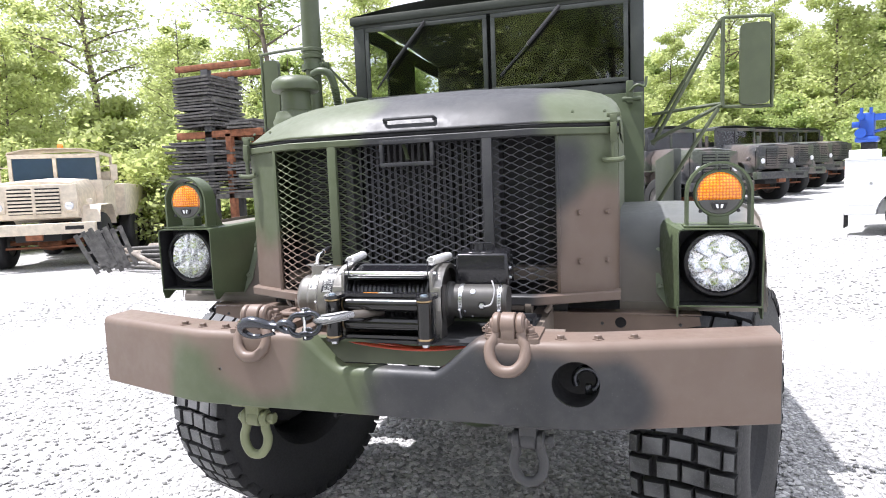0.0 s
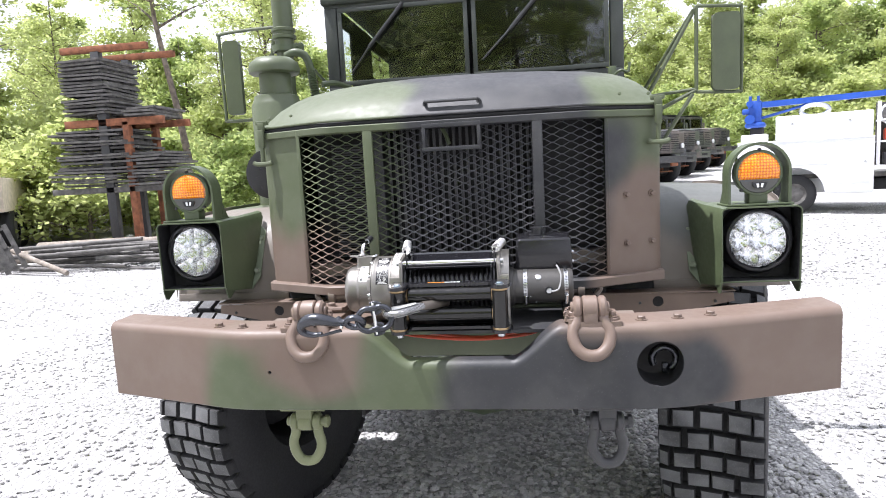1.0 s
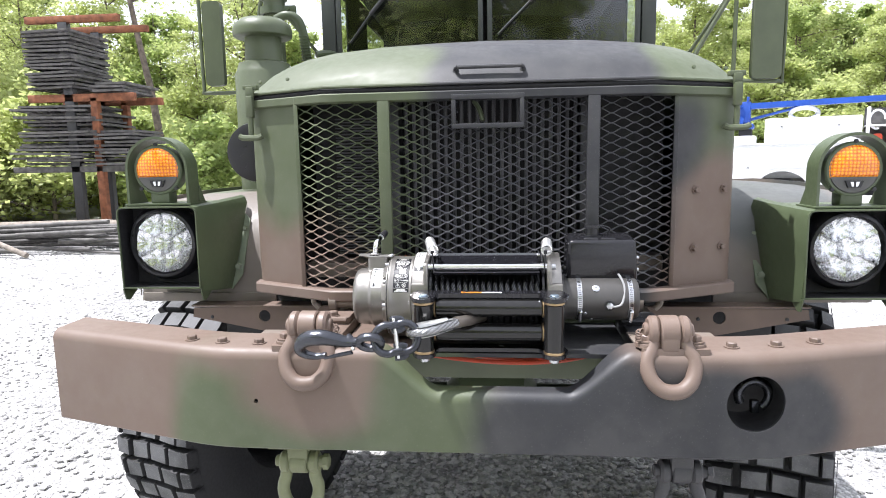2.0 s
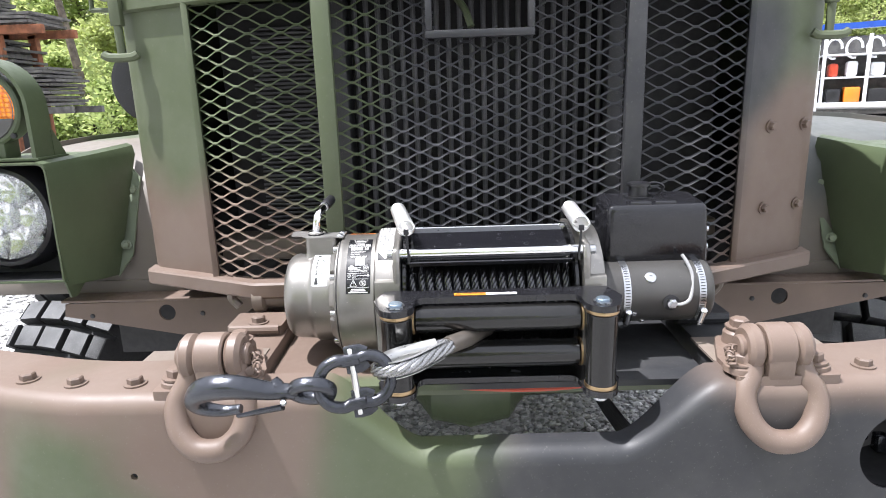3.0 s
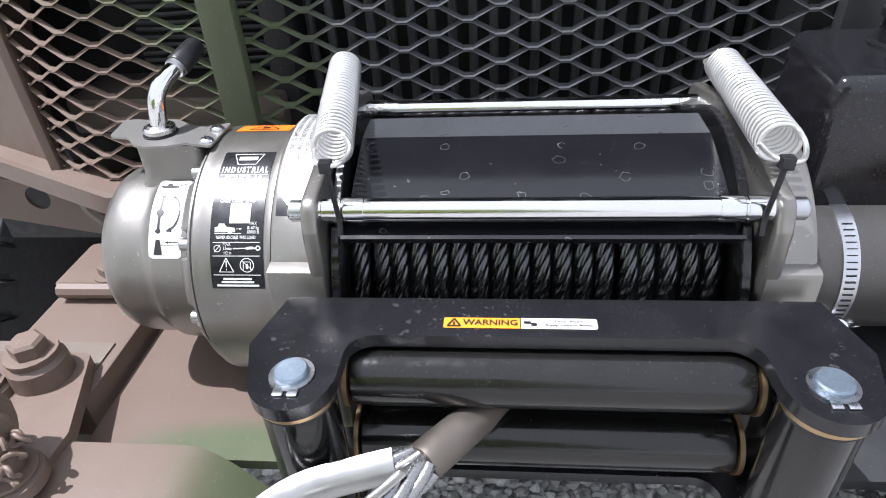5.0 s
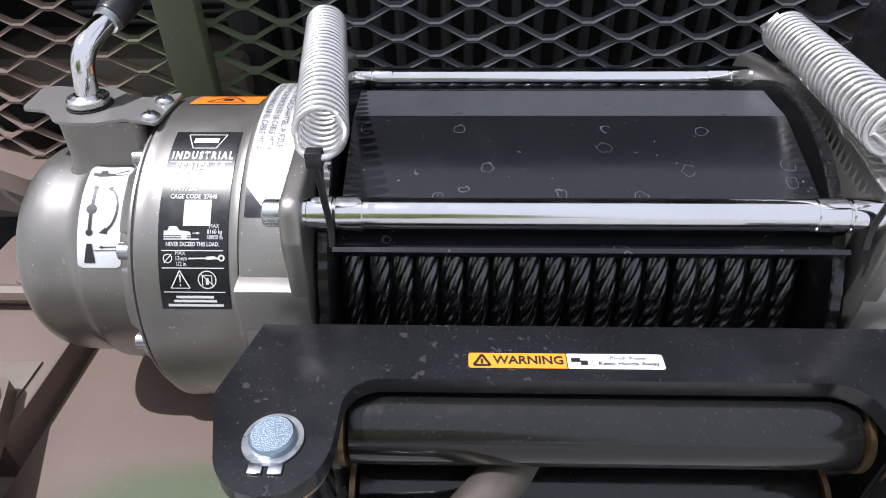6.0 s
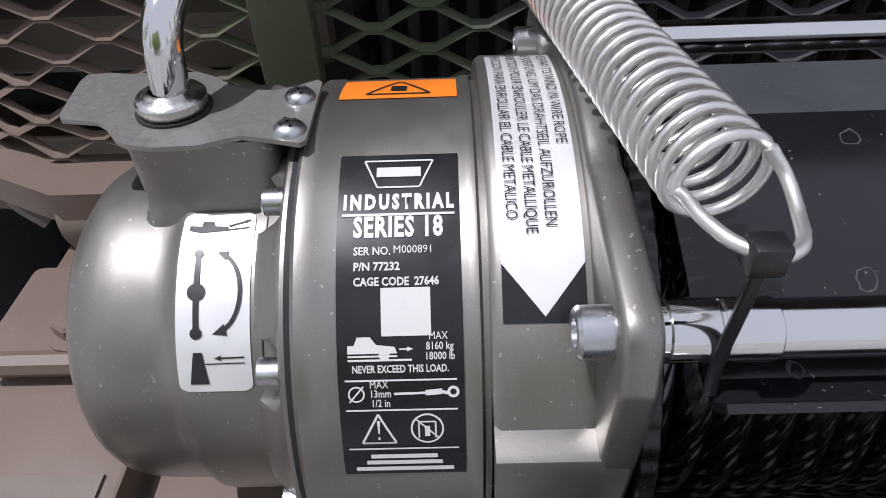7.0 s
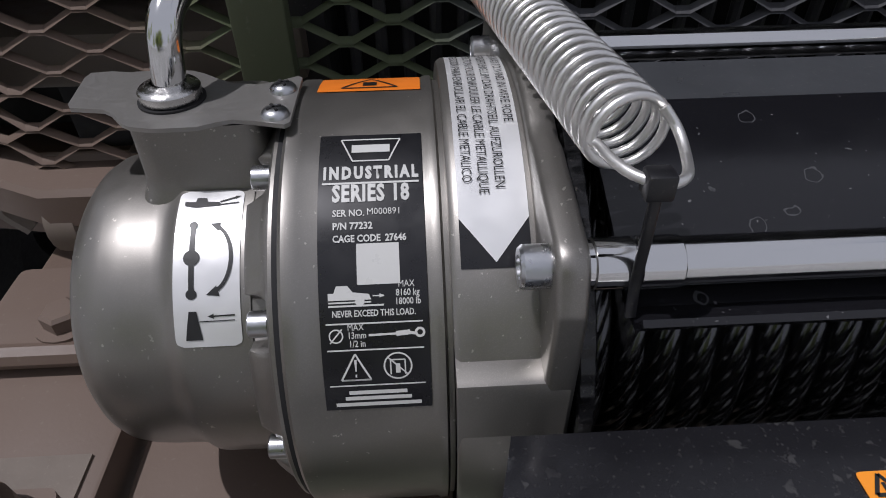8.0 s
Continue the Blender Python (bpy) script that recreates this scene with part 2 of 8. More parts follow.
def glass_mat(name, tint, rough=0.0):
    """Window glass: mirror gloss over a dim tinted see-through pane."""
    m = Nodes(name)
    tr = m.node("ShaderNodeBsdfTransparent")
    m.put(tr.inputs["Color"], tint)
    gl = m.node("ShaderNodeBsdfGlossy")
    gl.inputs["Roughness"].default_value = rough
    fr = m.node("ShaderNodeFresnel")
    fr.inputs["IOR"].default_value = 1.52
    mx = m.node("ShaderNodeMixShader")
    m.t.links.new(m.math('ADD', m.math('MULTIPLY', fr.outputs[0], 1.1), 0.015), mx.inputs[0])
    m.t.links.new(tr.outputs[0], mx.inputs[1])
    m.t.links.new(gl.outputs[0], mx.inputs[2])
    m.t.links.new(mx.outputs[0], m.t.nodes["Material Output"].inputs["Surface"])
    return m.mat


M["glass"] = glass_mat("windscreen_glass", (0.74, 0.78, 0.76))
M["clear"] = glass_mat("lamp_glass", (0.95, 0.96, 0.97))
M["mirror"] = Nodes("mirror").done((0.85, 0.86, 0.86), 0.02, 1.0)


def amber():
    m = Nodes("amber_lens")
    p = m.pos()
    s = m.vec('MULTIPLY', p, (105, 0, 105)).outputs[0]
    ch = m.node("ShaderNodeTexVoronoi", feature='F1')
    ch.inputs["Scale"].default_value = 1.0
    ch.inputs["Randomness"].default_value = 0.15
    m.put(ch.inputs["Vector"], s)
    c = m.mix(m.ramp(ch.outputs["Distance"], 0.1, 0.6), (0.95, 0.36, 0.004), (0.62, 0.13, 0.002))
    return m.done(c, 0.18, 0.0, m.bump(ch.outputs["Distance"], 0.6, -0.004), **{"Coat Weight": 0.6})


M["amber"] = amber()

# ---- building helpers ----
PLACE = {}


def thing(name, at, label, category, group="", kind=""):
    """A top-level thing: an Empty at its base."""
    ob = new(name)
    ob.location = at
    ob.empty_display_size = 0.05
    PLACE[ob.name] = Vector(at)
    return tagged(ob, label, category, group, kind)


def finish(bm, sharp=38):
    bmesh.ops.recalc_face_normals(bm, faces=bm.faces)
    for f in bm.faces:
        f.smooth = True
    lim = radians(sharp)
    for e in bm.edges:
        if len(e.link_faces) == 2 and e.calc_face_angle(0) > lim:
            e.smooth = False


def mesh_of(name, bm, mat, sharp=38):
    finish(bm, sharp)
    me = bpy.data.meshes.new(name)
    bm.to_mesh(me)
    bm.free()
    me.materials.append(mat)
    return me


def part(name, bm, mat, parent, label="", sharp=38):
    """Links a bmesh, given in world metres, as ONE mesh object under a thing or a part."""
    base = PLACE[parent.name]
    bmesh.ops.translate(bm, verts=bm.verts, vec=-base)
    ob = new(name, mesh_of(name, bm, mat, sharp))
    ob.parent = parent
    PLACE[ob.name] = base.copy()
    return tagged(ob, label)


def solo(name, bm, mat, at, label, category, group="", kind="", sharp=38):
    """A thing that is one mesh."""
    bmesh.ops.translate(bm, verts=bm.verts, vec=-Vector(at))
    ob = new(name, mesh_of(name, bm, mat, sharp))
    ob.location = at
    PLACE[ob.name] = Vector(at)
    return tagged(ob, label, category, group, kind)


def BM():
    return bmesh.new()


def box(bm, x0, x1, y0, y1, z0, z1, bev=0.0, seg=2, m=None):
    r = bmesh.ops.create_cube(bm, size=1)
    vs = r["verts"]
    for v in vs:
        v.co = Vector(((x0 + x1) / 2 + v.co.x * (x1 - x0), (y0 + y1) / 2 + v.co.y * (y1 - y0), (z0 + z1) / 2 + v.co.z * (z1 - z0)))
    if bev:
        es = list({e for v in vs for e in v.link_edges})
        out = bmesh.ops.bevel(bm, geom=es, offset=bev, segments=seg, affect='EDGES', profile=0.5)
        vs = list({v for f in out["faces"] for v in f.verts} | {v for v in vs if v.is_valid})
    if m is not None:
        bmesh.ops.transform(bm, matrix=m, verts=vs)
    return vs


def basis(d):
    """Two directions square to d."""
    d = Vector(d).normalized()
    u = d.cross((0, 0, 1) if abs(d.z) < 0.9 else (1, 0, 0)).normalized()
    return d, u, d.cross(u).normalized()


def lathe(bm, p, d, profile, seg=32, arc=None):
    """Turns a profile of (along, radius) round the axis from p along d."""
    p = Vector(p)
    d, u, w = basis(d)
    a0, a1 = arc or (0, math.tau)
    n = seg if arc is None else seg + 1
    rings = []
    for s, r in profile:
        if r <= 1e-7:
            rings.append([bm.verts.new(p + d * s)])
        else:
            rings.append([bm.verts.new(p + d * s + (u * math.cos(a0 + (a1 - a0) * i / seg) + w * math.sin(a0 + (a1 - a0) * i / seg)) * r) for i in range(n)])
    for a, b in zip(rings, rings[1:]):
        for i in range(seg):
            j = (i + 1) % n
            if len(a) == 1 and len(b) == 1:
                continue
            if len(a) == 1:
                bm.faces.new((a[0], b[i], b[j]))
            elif len(b) == 1:
                bm.faces.new((a[i], b[0], a[j]))
            else:
                bm.faces.new((a[i], b[i], b[j], a[j]))
    return rings


def rod(bm, a, b, r, seg=16, r2=None, chamfer=0.0):
    a, b = Vector(a), Vector(b)
    ln = (b - a).length
    r2 = r if r2 is None else r2
    prof = [(0, 0), (0, r - chamfer), (chamfer, r), (ln - chamfer, r2), (ln, r2 - chamfer), (ln, 0)] if chamfer else [(0, 0), (0, r), (ln, r2), (ln, 0)]
    lathe(bm, a, b - a, prof, seg)


def hexbolt(bm, p, d, r=0.012, h=0.009, washer=True):
    """A hexagon head with a washer, proud of p along d."""
    p, d = Vector(p), Vector(d).normalized()
    if washer:
        lathe(bm, p, d, [(0, 0), (0, r * 1.45), (0.0025, r * 1.45), (0.0025, 0)], 16)
    lathe(bm, p + d * 0.0025, d, [(0, 0), (0, r), (h * 0.8, r), (h, r * 0.8), (h, 0)], 6)


def tube(bm, pts, r, seg=10, closed=False, radii=None):
    """A round tube through points, with turned frames that do not twist."""
    pts = [Vector(p) for p in pts]
    n = len(pts)
    rings = []
    t0 = ((pts[1] - pts[-1]) if closed else (pts[1] - pts[0])).normalized()
    _, u, w = basis(t0)
    last = t0
    for i, p in enumerate(pts):
        if closed:
            t = (pts[(i + 1) % n] - pts[i - 1]).normalized()
        else:
            t = (pts[min(i + 1, n - 1)] - pts[max(i - 1, 0)]).normalized()
        q = last.rotation_difference(t)
        u, w, last = q @ u, q @ w, t
        rr = radii[i] if radii else r
        rings.append([bm.verts.new(p + (u * math.cos(math.tau * k / seg) + w * math.sin(math.tau * k / seg)) * rr) for k in range(seg)])
    pairs = list(zip(rings, rings[1:]))
    for a, b in pairs:
        for k in range(seg):
            bm.faces.new((a[k], b[k], b[(k + 1) % seg], a[(k + 1) % seg]))
    if closed:
        a, b = rings[-1], rings[0]
        best = min(range(seg), key=lambda s: sum((a[k].co - b[(k + s) % seg].co).length for k in range(seg)))
        for k in range(seg):
            bm.faces.new((a[k], b[(k + best) % seg], b[(k + 1 + best) % seg], a[(k + 1) % seg]))
    else:
        bm.faces.new(rings[0])
        bm.faces.new(rings[-1][::-1])


def smooth_path(pts, n=8, closed=False):
    """Catmull-Rom points through pts."""
    pts = [Vector(p) for p in pts]
    out = []
    k = len(pts)
    for i in range(k if closed else k - 1):
        if closed:
            a, b, c, d = pts[i - 1], pts[i], pts[(i + 1) % k], pts[(i + 2) % k]
        else:
            a, b, c, d = pts[max(i - 1, 0)], pts[i], pts[i + 1], pts[min(i + 2, k - 1)]
        for s in range(n):
            t = s / n
            out.append(0.5 * ((2 * b) + (c - a) * t + (2 * a - 5 * b + 4 * c - d) * t * t + (3 * b - a - 3 * c + d) * t ** 3))
    if not closed:
        out.append(pts[-1])
    return out


def plate(bm, outline, m, thick):
    """A flat plate: an outline of (u, v) points, pushed along its normal, laid by m."""
    lo = [bm.verts.new(m @ Vector((u, v, 0))) for u, v in outline]
    hi = [bm.verts.new(m @ Vector((u, v, thick))) for u, v in outline]
    n = len(lo)
    bm.faces.new(lo[::-1])
    bm.faces.new(hi)
    for i in range(n):
        bm.faces.new((lo[i], lo[(i + 1) % n], hi[(i + 1) % n], hi[i]))


def rounded(pts, radii, n=6):
    """An outline with its corners rounded."""
    out = []
    k = len(pts)
    for i in range(k):
        p = Vector(pts[i])
        r = radii[i] if isinstance(radii, (list, tuple)) else radii
        if r <= 0:
            out.append(tuple(p))
            continue
        a, b = (Vector(pts[i - 1]) - p), (Vector(pts[(i + 1) % k]) - p)
        ang = a.angle(b)
        d = min(r / math.tan(ang / 2), a.length * 0.49, b.length * 0.49)
        p0, p1 = p + a.normalized() * d, p + b.normalized() * d
        for s in range(n + 1):
            t = s / n
            out.append(tuple((1 - t) ** 2 * p0 + 2 * t * (1 - t) * p + t * t * p1))
    return out


def loft(bm, sections, closed=False, caps=False):
    """Skins a row of sections that have the same number of points."""
    rings = [[bm.verts.new(p) for p in s] for s in sections]
    n = len(rings[0])
    for a, b in zip(rings, rings[1:]):
        for i in range(n if closed else n - 1):
            j = (i + 1) % n
            bm.faces.new((a[i], a[j], b[j], b[i]))
    if caps:
        bm.faces.new(rings[0])
        bm.faces.new(rings[-1][::-1])
    return rings


def thicken(bm, d):
    bmesh.ops.recalc_face_normals(bm, faces=bm.faces)
    bmesh.ops.solidify(bm, geom=list(bm.faces), thickness=d)


def cut(ob, bm):
    """Cuts the closed shape bm, given in world metres, out of ob's mesh."""
    base = PLACE[ob.name]
    bmesh.ops.translate(bm, verts=bm.verts, vec=-base)
    bmesh.ops.recalc_face_normals(bm, faces=bm.faces)
    me = bpy.data.meshes.new("cutter")
    bm.to_mesh(me)
    bm.free()
    cutter = new("cutter", me)
    cutter.location = base
    mod = ob.modifiers.new("cut", 'BOOLEAN')
    mod.operation, mod.solver, mod.object = 'DIFFERENCE', 'EXACT', cutter
    bpy.context.view_layer.update()
    dg = bpy.context.evaluated_depsgraph_get()
    done = bpy.data.meshes.new_from_object(ob.evaluated_get(dg))
    ob.modifiers.clear()
    ob.data = done
    bpy.data.objects.remove(cutter)


def letters(name, text, mat, parent, m, size, bend=None, align='CENTER', squeeze=1.0, label="", bold=0.0, gap=1.0):
    """Printed words: the built-in font as a thin mesh, laid by m; bend maps flat points onto a curved face."""
    cu = bpy.data.curves.new(name, 'FONT')
    cu.body = text
    cu.size = size
    cu.align_x = align
    cu.align_y = 'CENTER'
    cu.resolution_u = 2
    cu.space_character = gap
    cu.offset = bold * size
    tmp = new(name + "_tmp", cu)
    bpy.context.view_layer.update()
    me = bpy.data.meshes.new_from_object(tmp.evaluated_get(bpy.context.evaluated_depsgraph_get()))
    bpy.data.objects.remove(tmp)
    for v in me.vertices:
        p = Vector((v.co.x * squeeze, v.co.y, 0))
        v.co = (bend(p) if bend else m @ p) - PLACE[parent.name]
    me.materials.clear()
    me.materials.append(mat)
    ob = new(name, me)
    ob.parent = parent
    PLACE[ob.name] = PLACE[parent.name].copy()
    return tagged(ob, label)


ZG, MID = -0.04, 0.010


def ground_z(x, y):
    """The yard: level round the truck, rising gently towards the far right."""
    def ss(a, b, v):
        t = min(1, max(0, (v - a) / (b - a)))
        return t * t * (3 - 2 * t)
    return ZG + 0.037 * max(0, min(y, 60) - 3) * ss(-7, 6, x) * ss(3, 8, y)

# ---- ground ----
def build_ground():
    bm = BM()
    cuts = [-400, -150, -80, -40, -25] + [v * 2.0 for v in range(-9, 10)] + [25, 40, 80, 150, 400]
    grid = [[bm.verts.new((x, y, ground_z(x, y) + 0.012 * noise.noise((x * 0.6, y * 0.6, 0)))) for y in cuts] for x in cuts]
    for i in range(len(cuts) - 1):
        for j in range(len(cuts) - 1):
            bm.faces.new((grid[i][j], grid[i + 1][j], grid[i + 1][j + 1], grid[i][j + 1]))
    return solo("ground", bm, M["gravel"], (0, 0, 0), "pale crushed limestone gravel yard, packed and dusty", "ground", kind="structure")


build_ground()


def build_stones():
    """Loose chips on the gravel round and under the truck's front."""
    rng = random.Random(4)
    shapes = []
    for k in range(7):
        b = bmesh.new()
        bmesh.ops.create_icosphere(b, subdivisions=1, radius=1)
        for v in b.verts:
            v.co *= 0.72 + 0.5 * rng.random()
        b.verts.ensure_lookup_table()
        shapes.append(([v.co.copy() for v in b.verts], [[v.index for v in f.verts] for f in b.faces]))
        b.free()
    vs, fs = [], []

    def drop(x, y, s):
        co, faces = shapes[rng.randrange(7)]
        e = Euler((rng.random() * 6, rng.random() * 6, rng.random() * 6)).to_matrix()
        sc = (s * (0.8 + 0.6 * rng.random()), s * (0.7 + 0.4 * rng.random()), s * (0.5 + 0.3 * rng.random()))
        o = len(vs)
        z = ground_z(x, y) + s * 0.35
        for c in co:
            q = e @ c
            vs.append((x + q.x * sc[0], y + q.y * sc[1], z + q.z * sc[2]))
        fs.extend([[o + i for i in f] for f in faces])
    for _ in range(15000):
        drop(rng.uniform(-1.6, 1.6), rng.uniform(0.1, 3.4), rng.uniform(0.009, 0.021))
    for _ in range(12000):
        x, y = rng.uniform(-5, 4.2), rng.uniform(0.2, 7.0)
        drop(x, y, rng.uniform(0.009, 0.021))
    for _ in range(9000):
        drop(rng.uniform(-9, 7), rng.uniform(4.5, 12.5), rng.uniform(0.011, 0.024))
    me = bpy.data.meshes.new("gravel_chips")
    me.from_pydata(vs, [], fs)
    me.materials.append(M["stones"])
    return tagged(new("gravel_chips", me), "loose angular grey limestone chips", "gravel", kind="stuff")


build_stones()

# ---- the truck's front ----
truck = thing("army_truck", (0, 0, ZG), "camouflage-painted military cargo truck, grille and bumper forward, parked on gravel", "truck")
truck.location.x = MID  # the truck's middle lies a little beside the winch's


def station(x, front=0.40, kink=0.44, edge=0.70, back=0.527):
    """How far back the grille face stands at x: flat in the middle, angled at the sides."""
    a = abs(x)
    return front if a < kink else front + (a - kink) / (edge - kink) * (back - front)


def plan(half=0.70):
    """x stations across the face, with the kinks among them."""
    return [-half, -0.64, -0.55, -0.48, -0.44, -0.40, -0.2, 0, 0.2, 0.40, 0.44, 0.48, 0.55, 0.64, half]


def build_hood():
    def zc(y):
        pts = [(0.40, 1.815), (0.42, 1.847), (0.46, 1.882), (0.54, 1.928), (0.66, 1.966), (0.80, 1.992), (1.1, 2.024), (1.6, 2.064), (2.15, 2.098)]
        for (a, b), (c, d) in zip(pts, pts[1:]):
            if y <= c:
                return b + (d - b) * (y - a) / (c - a)
        return pts[-1][1]
    xs = [-0.710, -0.7085, -0.702, -0.690, -0.670, -0.635, -0.58, -0.48, -0.32, -0.16, 0, 0.16, 0.32, 0.48, 0.58, 0.635, 0.670, 0.690, 0.702, 0.7085, 0.710]
    rows = []
    for k in range(18):
        f = [0, 0.012, 0.03, 0.06, 0.10, 0.15, 0.21, 0.28, 0.38, 0.5, 0.65, 0.85, 1.05, 1.25, 1.42, 1.56, 1.66, 1.75][k]
        row = []
        for x in xs:
            a = abs(x)
            y0 = station(min(a, 0.70))
            y = y0 + f * (2.15 - y0) / 1.75
            crown = zc(0.40 + f)
            drop = 0.030 * (a / 0.6) ** 2
            edge = min(1.0, max(0.0, a - 0.50) / 0.210)
            rim = 1.815 - 0.002 * (a / 0.75) ** 2 - 0.03 * (a > 0.7088)
            top = max(rim, crown - drop)
            side = max(0.0, 1 - edge ** 3.5) ** 0.2857
            row.append((x, y, rim + (top - rim) * side))
        rows.append(row)
    bm = BM()
    loft(bm, rows)
    thicken(bm, 0.003)
    hood = part("hood", bm, M["camo_body"], truck, "rounded steel bonnet in green, black and brown camouflage", 50)
    # rolled lip along the front, and a black strip for the gap's shade beneath it
    bm = BM()
    pts = [(x, station(x) - 0.004, 1.812 - 0.002 * (abs(x) / 0.75) ** 2) for x in plan(0.702)]
    tube(bm, pts, 0.0045, 8)
    part("lip", bm, M["camo_body"], hood)
    bm = BM()
    tube(bm, [(x, station(x) + 0.0045, 1.8005 - 0.002 * (abs(x) / 0.75) ** 2) for x in plan(0.702)], 0.0078, 8)
    part("seam", bm, M["dull_black"], hood, "black strip standing in for the shaded gap beneath the bonnet")
    bm = BM()
    for s in (-1, 1):
        tube(bm, smooth_path([(0.013 + s * 0.090, 0.440, 1.848), (0.013 + s * 0.090, 0.414, 1.853), (0.013 + s * 0.085, 0.408, 1.855)], 4), 0.0055, 8)
        lathe(bm, (0.013 + s * 0.090, 0.424, 1.848), (0, -1, 0.3), [(0, 0.009), (0.003, 0.008), (0.004, 0.0)], 12)
    tube(bm, [(0.013 - 0.086, 0.408, 1.855), (0.013 + 0.086, 0.408, 1.855)], 0.0055, 8)
    part("lift_handle", bm, M["camo_body"], hood, "bent rod lifting handle")
    for x, y in ((-0.56, 0.47), (-0.66, 0.52), (0.56, 0.47), (0.66, 0.52)):
        bm = BM()
        lathe(bm, (x, y - 0.004, 1.845), (0, -1, 0.3), [(0, 0.006), (0.003, 0.005), (0.004, 0)], 8)
        part("rivet", bm, M["green"], hood)
    return hood


build_hood()


def build_shell():
    """Grille surround: side panels, top rail, bottom rail, and the hood's sides."""
    shell = part("grille_shell", BM(), M["camo_body"], truck, "sheet-steel grille surround in camouflage")
    for s in (-1, 1):
        bm = BM()
        xs = [0.52 - s * MID, 0.60, 0.665, 0.687, 0.697, 0.70]
        fr = [(s * x, station(x) + (0.0 if x < 0.685 else (x - 0.685) * 0.9), 0) for x in xs] + [(s * 0.70, 0.60, 0)]
        loft(bm, [[(x, y, z) for x, y, _ in fr] for z in (1.245, 1.5, 1.785)])
        thicken(bm, 0.004)
        part("side_panel", bm, M["camo_body"], shell)
        bm = BM()
        loft(bm, [[(s * (0.702 + 0.01 * (y > 1)), y, z) for z in (1.2, 1.3, 1.5, 1.7, 1.80)] for y in (0.60, 1.0, 1.5, 2.1)])
        thicken(bm, 0.004)
        part("hood_side", bm, M["camo_body"], shell)
        bm = BM()
        box(bm, -0.006, 0.006, -0.004, 0.004, 1.24, 1.79, 0.001, m=Matrix.Translation((s * 0.521 - MID, station(0.521) - 0.004, 0)))
        part("edge_strip", bm, M["camo_body"], shell)
        if s > 0:
            for bx in (0.577, 0.666):
                for bz in (1.515, 1.353):
                    bm = BM()
                    hexbolt(bm, (bx, station(bx) - 0.001, bz), (0.45, -1, 0), 0.0085, 0.009)
                    part("bolt", bm, M["camo_body"], shell)
    bm = BM()
    xs = plan(0.705)
    loft(bm, [[(x, station(x) - 0.010, 1.7930), (x, station(x) - 0.014, 1.7900), (x, station(x) - 0.014, 1.772), (x, station(x) - 0.008, 1.768), (x, station(x) + 0.02, 1.768)] for x in xs])
    thicken(bm, 0.004)
    part("top_rail", bm, M["camo_body"], shell)
    bm = BM()
    loft(bm, [[(x, station(x) + 0.01, 1.252), (x, station(x) - 0.022, 1.250), (x, station(x) - 0.026, 1.246), (x, station(x) - 0.026, 1.222), (x, station(x) - 0.022, 1.218), (x, station(x) + 0.03, 1.215)] for x in xs])
    thicken(bm, 0.004)
    part("bottom_rail", bm, M["camo_body"], shell)
    return shell


shell = build_shell()


def build_grille():
    g = part("grille", BM(), M["camo_body"], truck, "expanded-metal grille with two upright bars and a small window frame")
    g.location.x = -MID
    # expanded metal: zigzag strands, bonded where they meet
    sw, lw = 0.0130, 0.0600
    for x0, x1 in ((-0.52, -0.282), (-0.246, 0.280), (0.316, 0.52)):
        bm = BM()
        rows = int(0.53 / sw) + 1
        for r in range(rows + 1):
            z = 1.250 + r * sw
            n = int((x1 - x0) / (lw / 2)) + 1
            up = []
            for i in range(-1, n + 2):
                x = x0 + i * lw / 2
                h = (sw / 2 - 0.0008) * (1 if (i + r) % 2 else -1)
                up += [(x - 0.0045, z + h), (x + 0.0045, z + h)]
            for (xa, za), (xb, zb) in zip(up, up[1:]):
                if xa < x0 - 0.014 or xb > x1 + 0.014 or min(za, zb) < 1.240 or max(za, zb) > 1.786 or (-0.069 < xa < 0.107 and 1.702 < za < 1.772):
                    continue
                w = 0.0017
                q = [Vector((xa, station(xa) + 0.004, za)), Vector((xb, station(xb) + 0.004, zb))]
                vsq = [bm.verts.new(p + Vector((0, dy, dz))) for p in q for dy, dz in ((-0.0030, -w), (0.0002, w), (0.0030, w), (-0.0002, -w))]
                a, b = vsq[:4], vsq[4:]
                for k in range(4):
                    bm.faces.new((a[k], b[k], b[(k + 1) % 4], a[(k + 1) % 4]))
        part("mesh_panel", bm, M["camo_mesh_lit"], g, "expanded steel mesh", 60)
    for xc in (-0.264, 0.298):
        bm = BM()
        box(bm, xc - 0.0165, xc + 0.0165, 0.3875, 0.404, 1.240, 1.790, 0.002)
        part("upright_bar", bm, M["camo_body"], g)
    bm = BM()
    for a in ((-0.078, 0.116, 1.692, 1.705), (-0.078, 0.116, 1.768, 1.782), (-0.078, -0.066, 1.705, 1.768), (0.104, 0.116, 1.705, 1.768)):
        box(bm, a[0], a[1], 0.384, 0.401, a[2], a[3], 0.0015)
    part("window_frame", bm, M["camo_body"], g)
    return g


build_grille()


